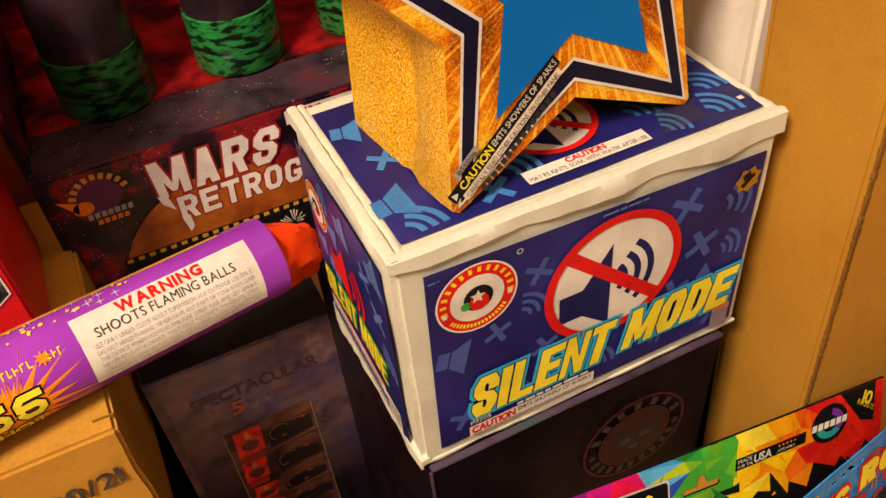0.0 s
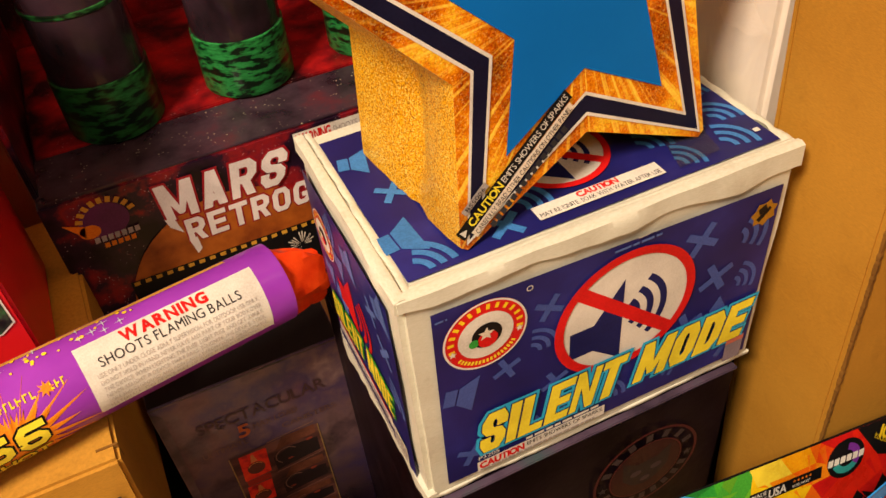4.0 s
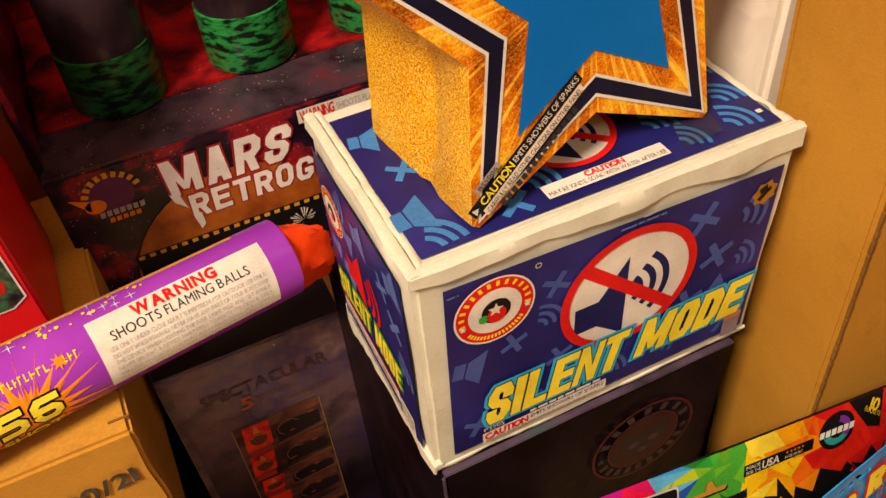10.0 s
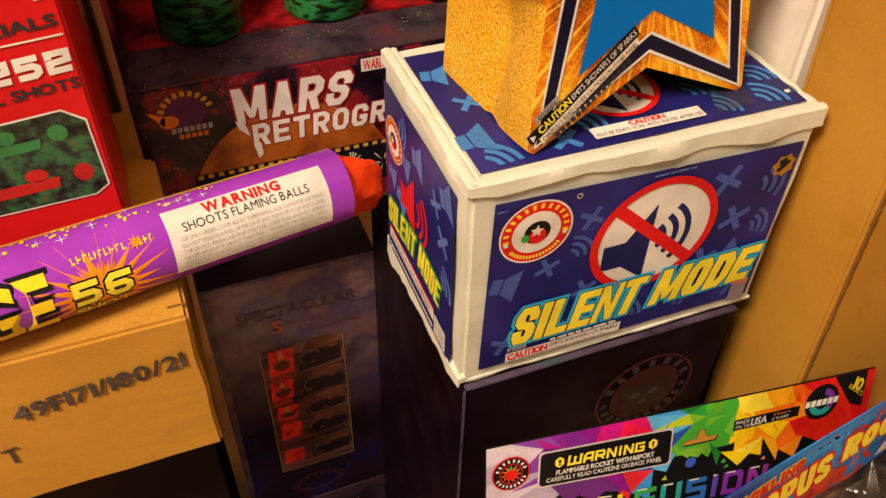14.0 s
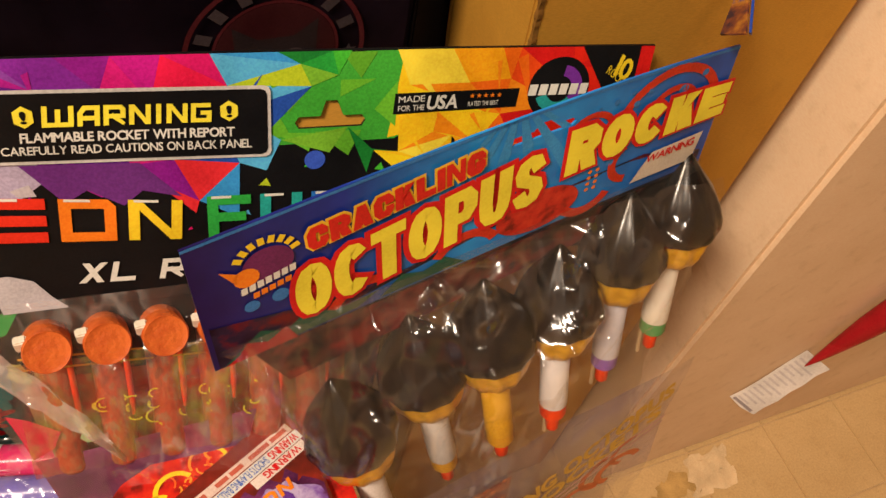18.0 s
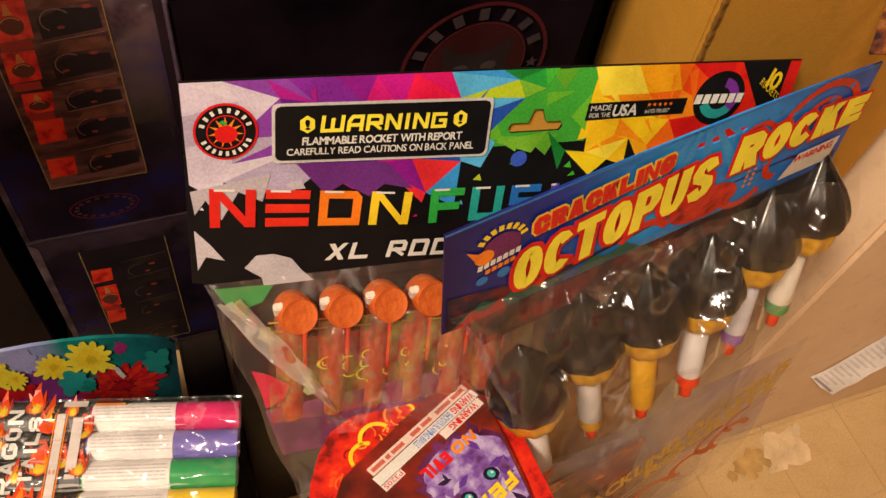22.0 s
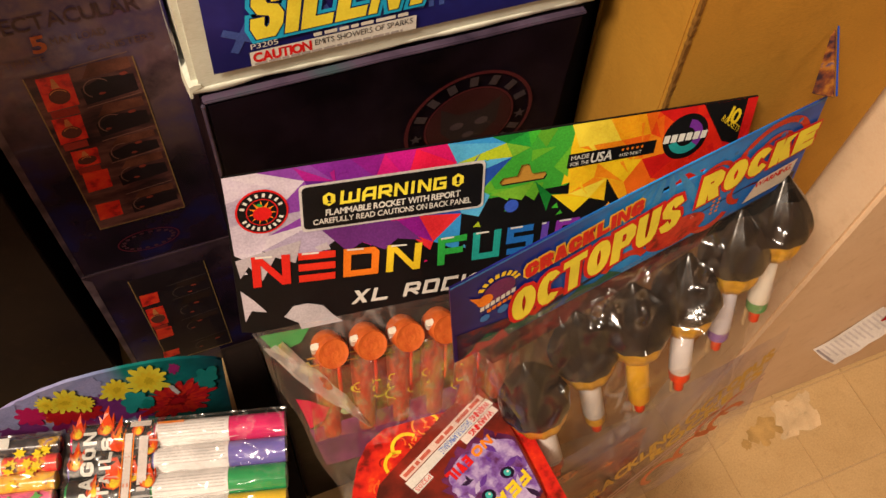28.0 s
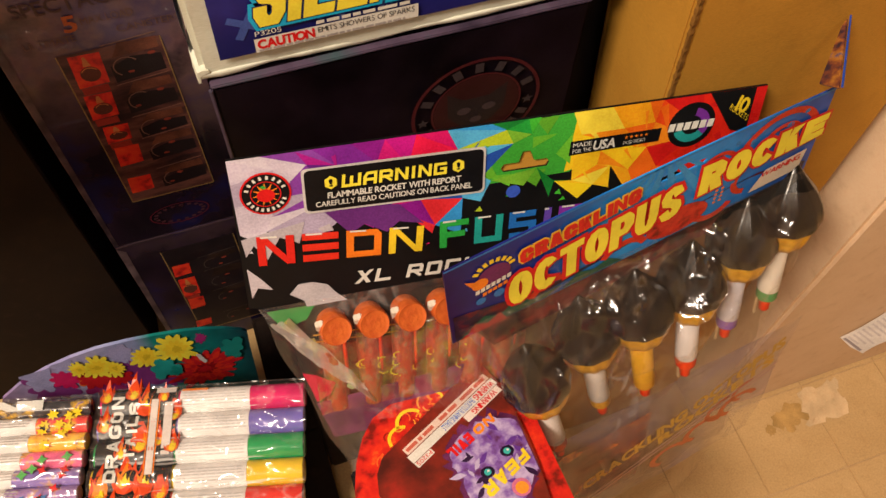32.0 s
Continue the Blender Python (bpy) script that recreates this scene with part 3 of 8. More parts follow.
def widen(pts, g):
    """A convex outline pushed outwards by g."""
    if sum(pts[i - 1].x * pts[i].y - pts[i].x * pts[i - 1].y for i in range(len(pts))) < 0:
        pts = list(reversed(pts))
    out = []
    for i, p in enumerate(pts):
        a, b = (p - pts[i - 1]).normalized(), (pts[(i + 1) % len(pts)] - p).normalized()
        m = Vector((a.y + b.y, -a.x - b.x)).normalized()
        out.append(p + m * (g / max(0.5, m.dot(Vector((a.y, -a.x))))))
    return out


STUFF = {"fine_print", "facet", "gold_dot", "badge_lettering", "sparkle", "film_hole", "firework_picture", "maker_lettering"}
JOINED = STUFF | {"badge_ring", "badge_rim", "sign_ring", "trade_mark", "white_line", "navy_band", "loudspeaker", "badge_figure", "badge_comet", "picture_frame", "edge_highlight", "pale_rock", "letter_tail", "gold_seal", "shell_picture", "red_case", "green_case"}


class Sheet:
    """A surface with its own places (u, v) and height h above it, that carries print."""

    def __init__(self, parent, o, u, v, bend=None, curl=None):
        self.parent, self.o, self.u, self.v, self.bend = parent, Vector(o), Vector(u).normalized(), Vector(v).normalized(), bend
        self.curl = curl
        self.n = self.u.cross(self.v).normalized()

    def at(self, u, v, h=0.0):
        if self.bend:
            h = h + self.bend(u, v)
        p = self.o + self.u * u + self.v * v + self.n * h
        if self.curl:
            p = p + self.curl(u, p)
        return p

    def poly(self, name, pts, mat, layer=1, holes=(), label="", parent=None):
        bm = bmesh.new()
        loops = [pts, *holes]
        edges = []
        for lp in loops:
            vs = [bm.verts.new((p[0], p[1], 0)) for p in lp]
            es = [bm.edges.new((vs[i], vs[(i + 1) % len(vs)])) for i in range(len(vs))]
            edges += es
            if not holes:
                bm.faces.new(vs)
        if holes:
            bmesh.ops.triangle_fill(bm, edges=edges, use_beauty=True)
        for v in bm.verts:
            v.co = self.at(v.co.x, v.co.y, layer * 0.0002)
        return part(name, bm, mat, parent or self.parent, label)

    def polys(self, name, many, mat, layer=1, label="", parent=None):
        """Several separate pieces of one print in one mesh."""
        joined = name in JOINED or len(many) > 60
        made = []
        for group in ([many] if joined else [[pts] for pts in many]):
            bm = bmesh.new()
            for pts in group:
                bm.faces.new([bm.verts.new(self.at(p[0], p[1], layer * 0.0002)) for p in pts])
            if joined and name not in STUFF:
                bmesh.ops.remove_doubles(bm, verts=bm.verts[:], dist=0.00005)
            made.append(part(name, bm, mat, parent or self.parent, label))
        if joined and name in STUFF:
            tagged(made[0], kind="stuff")
        return made[0]

    def grid(self, name, u0, v0, u1, v1, nu, nv, mat, layer=1, label="", parent=None):
        bm = bmesh.new()
        rows = [[bm.verts.new(self.at(u0 + (u1 - u0) * i / nu, v0 + (v1 - v0) * j / nv, layer * 0.0002)) for i in range(nu + 1)] for j in range(nv + 1)]
        for j in range(nv):
            for i in range(nu):
                bm.faces.new((rows[j][i], rows[j][i + 1], rows[j + 1][i + 1], rows[j + 1][i]))
        return part(name, bm, mat, parent or self.parent, label, smooth=True)

    def rect(self, name, u0, v0, u1, v1, mat, layer=1, label="", parent=None):
        return self.poly(name, [(u0, v0), (u1, v0), (u1, v1), (u0, v1)], mat, layer, (), label, parent)

    def disc(self, name, u, v, r, mat, layer=1, r2=None, n=40, label="", parent=None):
        return self.poly(name, circle(u, v, r, r2, n), mat, layer, (), label, parent)

    def ring(self, name, u, v, r, hole, mat, layer=1, n=48, label="", parent=None):
        quads = []
        for i in range(n):
            a, b = 2 * math.pi * i / n, 2 * math.pi * (i + 1) / n
            quads.append([(u + k * math.cos(w), v + k * math.sin(w)) for k, w in ((r, a), (r, b), (hole, b), (hole, a))])
        return self.polys(name, quads, mat, layer, label, parent)

    def text(self, body, quad, mat, layer=2, weight=0.0, gap=0.06, label="", parent=None, name="lettering"):
        """Letters fitted into the four corners: bottom left, bottom right, top right, top left."""
        bl, br, tr, tl = [Vector(q) for q in quad]
        lay, x = [], 0.0
        for ch in body:
            if ch == " ":
                x += 0.28
                continue
            lo, hi = GLYPH_BOX[ch]
            lay.append((ch, x - lo))
            x += hi - lo + gap
        total = max(x - gap, 1e-6)
        bm = bmesh.new()
        for k, (ch, dx) in enumerate(lay):
            lift = 0.00003 * (k % 3)
            vs, fs = GLYPHS[weight][ch]
            made = []
            for gx, gy in vs:
                s, t = (gx + dx) / total, gy / 0.70
                p = (bl * (1 - s) + br * s) * (1 - t) + (tl * (1 - s) + tr * s) * t
                made.append(bm.verts.new(self.at(p.x, p.y, layer * 0.0002 + lift)))
            for f in fs:
                try:
                    bm.faces.new([made[i] for i in f])
                except ValueError:
                    pass
        return part(name, bm, mat, parent or self.parent, label)

    def block_text(self, body, quad, mat, layer=2, stroke=0.26, gap=0.22, grow=0.0, parent=None, name="lettering", font=STROKES):
        """Heavy display letters drawn with broad strokes, fitted into four corners; grow widens them into an outline."""
        bl, br, tr, tl = [Vector(q) for q in quad]
        H = ((tl - bl).length + (tr - br).length) / 2
        Wt = ((br - bl).length + (tr - tl).length) / 2
        rel = [0.0 if c == " " else NARROW.get(c, 1.0) for c in body]
        units = sum(0.55 if c == " " else w for c, w in zip(body, rel)) + gap * (len(body) - 1)
        unit = Wt / units
        full, x, g = min(stroke * H, 0.42 * unit), 0.0, grow * H
        bm = bmesh.new()
        count = 0
        for ch, w in zip(body, rel):
            if ch == " ":
                x += (0.55 + gap) * unit
                continue
            wide = w * unit
            t = min(full, 0.29 * wide) if ch in "MN" else full
            for quad_ in (SLANTS[ch](t / wide) if ch in SLANTS and not (font is TECH and ch in "AR") else ()):
                count += 1
                ring = []
                for e in widen([Vector((x + px_ * wide, py_ * H)) for px_, py_ in quad_], g / 2):
                    s, f = min(max(e.x, x - g / 2), x + wide + g / 2) / Wt, min(max(e.y, -g / 2), H + g / 2) / H
                    z = (bl * (1 - s) + br * s) * (1 - f) + (tl * (1 - s) + tr * s) * f
                    ring.append(bm.verts.new(self.at(z.x, z.y, layer * 0.0002 + 0.00002 * (count % 5))))
                bm.faces.new(ring)
            for closed, pts in font[ch]:
                P = [Vector((x + t / 2 + px_ * (wide - t), t / 2 + py_ * (H - t))) for px_, py_ in pts]
                n = len(P)
                if not closed:
                    tip = (t * (0.6 if ch in "CSG235" else 1.0) + g) / 2
                    P[0], P[-1] = P[0] + (P[0] - P[1]).normalized() * tip, P[-1] + (P[-1] - P[-2]).normalized() * tip
                half = (t + g) / 2
                sides = []
                for i in range(n):
                    a = P[i - 1] if i or closed else None
                    b = P[(i + 1) % n] if i < n - 1 or closed else None
                    d0 = (P[i] - a).normalized() if a is not None else None
                    d1 = (b - P[i]).normalized() if b is not None else None
                    d0, d1 = (d1 if d0 is None else d0), (d0 if d1 is None else d1)
                    m = Vector((-d0.y - d1.y, d0.x + d1.x))
                    m = m.normalized() if m.length > 1e-6 else Vector((-d0.y, d0.x))
                    k = half / max(0.62, m.dot(Vector((-d0.y, d0.x))))
                    sides.append((P[i] + m * k, P[i] - m * k))
                count += 1
                ring = []
                for l, q in sides:
                    pair = []
                    for e in (l, q):
                        e = Vector((min(max(e.x, x - g / 2), x + wide + g / 2), min(max(e.y, -g / 2), H + g / 2)))
                        s, f = e.x / Wt, e.y / H
                        z = (bl * (1 - s) + br * s) * (1 - f) + (tl * (1 - s) + tr * s) * f
                        pair.append(bm.verts.new(self.at(z.x, z.y, layer * 0.0002 + 0.00002 * (count % 5))))
                    ring.append(pair)
                for i in range(n if closed else n - 1):
                    (a, b), (c, d) = ring[i], ring[(i + 1) % n]
                    bm.faces.new((a, c, d, b))
            x += wide + gap * unit
        return part(name, bm, mat, parent or self.parent)

    def bars(self, u0, v0, u1, v1, rows, mat, layer=2, fill=0.5, seed=1, parent=None, name="fine_print"):
        """Writing too small to read: rows of short bars."""
        rnd = random.Random(seed)
        pieces, pitch = [], (v1 - v0) / rows
        for k in range(rows):
            u, v = u0, v0 + pitch * k
            end = u1 - (u1 - u0) * rnd.random() * (0.25 if k == 0 else 0.04)
            while u < end:
                w = min(end - u, pitch * (1.2 + 2.6 * rnd.random()))
                pieces.append([(u, v), (u + w, v), (u + w, v + pitch * fill), (u, v + pitch * fill)])
                u += w + pitch * 0.45
        return self.polys(name, pieces, mat, layer, parent=parent)


def circle(u, v, r, r2=None, n=40):
    return [(u + r * math.cos(2 * math.pi * i / n), v + (r2 or r) * math.sin(2 * math.pi * i / n)) for i in range(n)]


def arc_band(u, v, r, w, a0, a1, n=14):
    """A curved stroke as one outline."""
    A = [radians(a0 + (a1 - a0) * i / n) for i in range(n + 1)]
    return [(u + (r + w / 2) * math.cos(a), v + (r + w / 2) * math.sin(a)) for a in A] + [(u + (r - w / 2) * math.cos(a), v + (r - w / 2) * math.sin(a)) for a in reversed(A)]


def star_points(u, v, R, r, turn=90, n=5):
    return [(u + k * math.cos(radians(turn + 180 / n * i)), v + k * math.sin(radians(turn + 180 / n * i))) for i in range(2 * n) for k in ((R, r)[i % 2],)]


def ring_marks(u, v, r, h, count, a0, a1, width):
    """Small blocks set round a badge in place of its name."""
    out = []
    for i in range(count):
        a = radians(a0 + (a1 - a0) * i / (count - 1))
        c, s = math.cos(a), math.sin(a)
        q = []
        for dr, dt in ((-h / 2, -width / 2), (-h / 2, width / 2), (h / 2, width / 2), (h / 2, -width / 2)):
            q.append((u + (r + dr) * c - dt * s, v + (r + dr) * s + dt * c))
        out.append(q)
    return out


# every letter is cut once from the built-in font; heavier weights push its outline outwards
CHARS = "ABCDEFGHIJKLMNOPQRSTUVWXYZ0123456789/.,!"
GLYPHS, GLYPH_BOX = {}, {}


def embolden(vs, fs, w):
    """Moves the outline of a flat letter outwards by w, with short corners."""
    used = {(f[i - 1], f[i]) for f in fs for i in range(len(f))}
    push = {}
    for i, j in used:
        if (j, i) in used:
            continue
        d = Vector((vs[j][0] - vs[i][0], vs[j][1] - vs[i][1]))
        if d.length > 1e-7:
            n = Vector((d.y, -d.x)).normalized()
            push.setdefault(i, []).append(n)
            push.setdefault(j, []).append(n)
    out = []
    for k, (x, y) in enumerate(vs):
        ns = push.get(k)
        if ns:
            m = sum(ns, Vector((0, 0)))
            m = m.normalized() if m.length > 1e-5 else ns[0]
            q = w / max(0.72, m.dot(ns[0]))
            x, y = x + m.x * q, y + m.y * q
        out.append((x, y))
    return out


GLYPHS[0.0] = {}
made = []
for ch in CHARS:
    cu = bpy.data.curves.new("glyph", "FONT")
    cu.body, cu.resolution_u = ch, 3
    made.append((ch, new("glyph", cu)))
dg = bpy.context.evaluated_depsgraph_get()
for ch, ob in made:
    me = bpy.data.meshes.new_from_object(ob.evaluated_get(dg))
    place, vs, back = {}, [], []
    for v in me.vertices:
        key = (round(v.co.x, 4), round(v.co.y, 4))
        if key not in place:
            place[key] = len(vs)
            vs.append(key)
        back.append(place[key])
    fs = []
    for q in me.polygons:
        f = list(dict.fromkeys(back[i] for i in q.vertices))
        if len(f) > 2:
            area = sum(vs[f[i - 1]][0] * vs[f[i]][1] - vs[f[i]][0] * vs[f[i - 1]][1] for i in range(len(f)))
            fs.append(tuple(f if area > 0 else reversed(f)))
    GLYPHS[0.0][ch] = (vs, fs)
    xs = [v[0] for v in vs]
    GLYPH_BOX[ch] = (min(xs), max(xs))
    bpy.data.meshes.remove(me)
for ch, ob in made:
    cu = ob.data
    bpy.data.objects.remove(ob)
    bpy.data.curves.remove(cu)
for w in (0.014, 0.028, 0.05, 0.07, 0.085, 0.125):
    GLYPHS[w] = {ch: (embolden(vs, fs, w), fs) for ch, (vs, fs) in GLYPHS[0.0].items()}


def lathe(profile, base, axis, n=24, ref=None, pleat=0.0):
    """Turns (radius, height) pairs round an axis that starts at base."""
    axis = Vector(axis).normalized()
    a = axis.orthogonal().normalized() if ref is None else (Vector(ref) - axis * axis.dot(Vector(ref))).normalized()
    b = axis.cross(a)
    bm = bmesh.new()
    base = Vector(base)
    loops = []
    for r, h in profile:
        loops.append([bm.verts.new(base + axis * h + (a * math.cos(2 * math.pi * i / n) + b * math.sin(2 * math.pi * i / n)) * max(r * (1 + pleat * math.sin(11 * 2 * math.pi * i / n + 30 * h) * min(1, r / 0.012)), 1e-5)) for i in range(n)])
    for l0, l1 in zip(loops, loops[1:]):
        for i in range(n):
            bm.faces.new((l0[i], l0[(i + 1) % n], l1[(i + 1) % n], l1[i]))
    if profile[0][0] > 1e-4:
        bm.faces.new(list(reversed(loops[0])))
    if profile[-1][0] > 1e-4:
        bm.faces.new(loops[-1])
    return bm


def slab(sheet, pts, thick, holes=()):
    """A flat card with the given outline and thickness behind the sheet."""
    bm = bmesh.new()
    edges = []
    for lp in (pts, *holes):
        vs = [bm.verts.new((p[0], p[1], 0)) for p in lp]
        edges += [bm.edges.new((vs[i], vs[(i + 1) % len(vs)])) for i in range(len(vs))]
    bmesh.ops.triangle_fill(bm, edges=edges, use_beauty=True)
    geo = bmesh.ops.extrude_face_region(bm, geom=bm.faces[:])
    for v in [g for g in geo["geom"] if isinstance(g, bmesh.types.BMVert)]:
        v.co.z = -thick
    for v in bm.verts:
        v.co = sheet.at(v.co.x, v.co.y, v.co.z)
    return bm


# ---- structure: floor, walls, column, ceiling ----
X, Y, Z = Vector((1, 0, 0)), Vector((0, 1, 0)), Vector((0, 0, 1))
floor = structure("floor", block(-2.2, -2.2, FLOOR - 0.1, 2.4, 1.5, FLOOR - 0.0015), grout_mat, "beige ceramic tile floor with worn grout", "floor")
structure("ceiling", block(-2.2, -2.2, 2.6, 2.4, 1.5, 2.7), plaster, "plain ceiling", "ceiling")
structure("wall_north", block(-2.2, 1.4, FLOOR, 2.4, 1.5, 2.6), plaster, "plain plastered wall", "wall")
structure("wall_south", block(-2.2, -2.2, FLOOR, 2.4, -2.1, 2.6), plaster, "plain plastered wall", "wall")
structure("wall_west", block(-2.2, -2.1, FLOOR, -2.1, 1.4, 2.6), plaster, "plain plastered wall", "wall")
structure("wall_east", block(2.3, -2.1, FLOOR, 2.4, 1.4, 2.6), plaster, "plain plastered wall", "wall")
structure("wall_column", block(0.535, 0.166, FLOOR, 1.5, 1.4, 2.6, 0.004), wall_paint, "cream painted wall corner with brown scuffs", "wall")

# ---- white wrapped carton behind the blue box ----
white_carton = thing("white_carton", (0.37, 0.43, 0.5505), "plain white carton in crinkled clear wrap on a dark box", "carton")
part("body", block(0.3135, 0.2985, 0.5505, 0.44, 0.56, 1.05, 0.004, 3, 0.0012, 4.0), foam_white, white_carton)
clear(part("wrap", block(0.3115, 0.2955, 0.5515, 0.442, 0.562, 1.052, 0.003, 12, 0.0045, 9.0), wrap_film, white_carton, "clear crinkled plastic wrap", True))
# added support whose dark colour stands for the shade in the gap
rear_box = thing("storage_box", (0.37, 0.43, FLOOR), "plain box added under the white carton, dark for shade", "box")
panels(rear_box, 0.3135, 0.2985, FLOOR, 0.44, 0.56, 0.5500, dark_card)


# ---- tall open cardboard box ----
def tall_box():
    root = thing("cardboard_box", (0.42, 0.26, FLOOR), "tall open brown cardboard box with rough cut edges", "box")
    x0, x1, y0, y1, top, t = 0.324, 0.515, 0.205, 0.288, 0.842, 0.004
    lean = lambda z: -0.062 * (z - 0.55)

    def wall(name, a, b, c, d):
        bm = block(a, b, FLOOR, c, d, top, 0.0008)
        bmesh.ops.subdivide_edges(bm, edges=[e for e in bm.edges if e.calc_length() > 0.05], cuts=14, use_grid_fill=True)
        for v in bm.verts:
            k = noise.noise(v.co * 9) * 0.0016
            sl = lean(v.co.z) if v.co.x < 0.4 and v.co.z > 0.2 else 0.0
            v.co += Vector((sl * (1 - (v.co.x - x0) / (x1 - x0)) + k, k, 0))
        part(name, bm, kraft, root)

    wall("front_panel", x0, y0, x1, y0 + t)
    wall("back_panel", x0, y1 - t, x1, y1)
    wall("side_panel", x0, y0 + t, x0 + t, y1 - t)
    wall("side_panel", x1 - t, y0 + t, x1, y1 - t)
    # raw folded corner along the near edge
    bm = bmesh.new()
    rnd = random.Random(3)
    prev = None
    for i in range(300):
        z = 0.2 + (top - 0.2) * i / 299
        e = 0.0003 + 0.0009 * rnd.random()
        x = x0 + lean(z)
        ring = [bm.verts.new((x - e, y0 + 0.001, z)), bm.verts.new((x - 0.0004, y0 - e, z)), bm.verts.new((x + 0.0022, y0 - e * 0.6, z)), bm.verts.new((x + 0.001, y0 + 0.002, z))]
        if prev:
            for k in range(4):
                bm.faces.new((prev[k], prev[(k + 1) % 4], ring[(k + 1) % 4], ring[k]))
        prev = ring
    part("torn_edge", bm, kraft_raw, root, "rough torn corner edge")
    lx = x0 + lean(top)
    # flaps: one folded outwards over the side, one folded inwards
    for name, pts in (("flap", [(lx, y0, top), (lx, y1, top), (lx + 0.030, y1, top + 0.085), (lx + 0.030, y0 + 0.006, top + 0.085)]),
                      ("flap", [(lx + 0.004, y1 - 0.004, top), (x1 - 0.004, y1 - 0.004, top), (x1 - 0.02, y1 + 0.03, top + 0.07), (lx + 0.02, y1 + 0.03, top + 0.07)]),
                      ("flap", [(lx + 0.01, y0 + 0.005, top - 0.002), (x1 - 0.01, y0 + 0.005, top - 0.002), (x1 - 0.02, y0 + 0.05, top - 0.07), (lx + 0.02, y0 + 0.05, top - 0.07)])):
        bm = bmesh.new()
        f = bm.faces.new([bm.verts.new(p) for p in pts])
        bm.normal_update()
        g = bmesh.ops.extrude_face_region(bm, geom=[f])
        for v in [q for q in g["geom"] if isinstance(q, bmesh.types.BMVert)]:
            v.co += f.normal * 0.0035
        part(name, bm, kraft, root)


tall_box()


# ---- black box under the blue one ----
def dark_carton():
    root = thing("dark_box", (0.19, 0.33, FLOOR), "tall glossy black box with a dim round red badge", "box")
    part("body", block(0.079, 0.2535, FLOOR, 0.2905, 0.463, 0.5795, 0.0025, 8, 0.0010, 2.0), dark_side, root)
    sh = Sheet(root, (0.079, 0.2522, 0.0), X, Z)
    # the edges' purple sheen as a colour; the corner is worn as well
    sheen = clouds("purple_sheen", ((0.3, (0.03, 0.022, 0.04)), (0.55, (0.085, 0.06, 0.10)), (0.75, (0.05, 0.08, 0.095))), 30, 0.25, coat=0.4)
    part("top_edge", block(0.0795, 0.2529, 0.5783, 0.2900, 0.258, 0.5803, 0.0006, 6, 0.0006, 5.0), sheen, root, "purplish top edge with its sheen painted on")
    part("side_edge", block(0.0782, 0.2526, 0.30, 0.0802, 0.2550, 0.5775, 0.0006, 6, 0.0006, 3.0), sheen, root, "worn purplish corner edge with its sheen painted on")
    cu, cv, r = 0.1467, 0.5140, 0.0412
    dim_red = ink(0.060, 0.008, 0.011)
    sh.ring("badge_ring", cu, cv, r, r * 0.945, dim_red, 3)
    sh.ring("badge_ring", cu, cv, r * 0.70, r * 0.665, dim_red, 3)
    sh.polys("badge_lettering", ring_marks(cu, cv, r * 0.82, 0.0072, 7, 158, 22, 0.0052) + ring_marks(cu, cv, r * 0.82, 0.0072, 9, 205, 335, 0.0048), ink(0.040, 0.030, 0.034), 3)
    sh.polys("badge_star", [star_points(cu - r * 0.82, cv - r * 0.10, 0.004, 0.0018), star_points(cu + r * 0.82, cv - r * 0.10, 0.004, 0.0018)], ink(0.040, 0.030, 0.034), 3)
    sh.disc("badge_disc", cu, cv, r * 0.66, ink(0.030, 0.005, 0.007), 3)
    sh.polys("badge_figure", [[(cu - 0.019, cv + 0.017), (cu - 0.018, cv - 0.004), (cu - 0.010, cv - 0.014), (cu, cv - 0.018), (cu + 0.010, cv - 0.014), (cu + 0.018, cv - 0.004), (cu + 0.019, cv + 0.017), (cu + 0.008, cv + 0.009), (cu - 0.008, cv + 0.009)]], ink(0.016, 0.011, 0.013), 4)
    sh.polys("badge_figure", [circle(cu - 0.008, cv - 0.001, 0.0045, 0.0032, 14), circle(cu + 0.008, cv - 0.001, 0.0045, 0.0032, 14), circle(cu, cv - 0.011, 0.004, 0.0028, 12)], ink(0.050, 0.034, 0.038), 5)


dark_carton()

# ---- blue and white cake box ----
BX, BY, BZ, BW, BD, BH = 0.077, 0.257, 0.582, 0.2240, 0.146, 0.1632


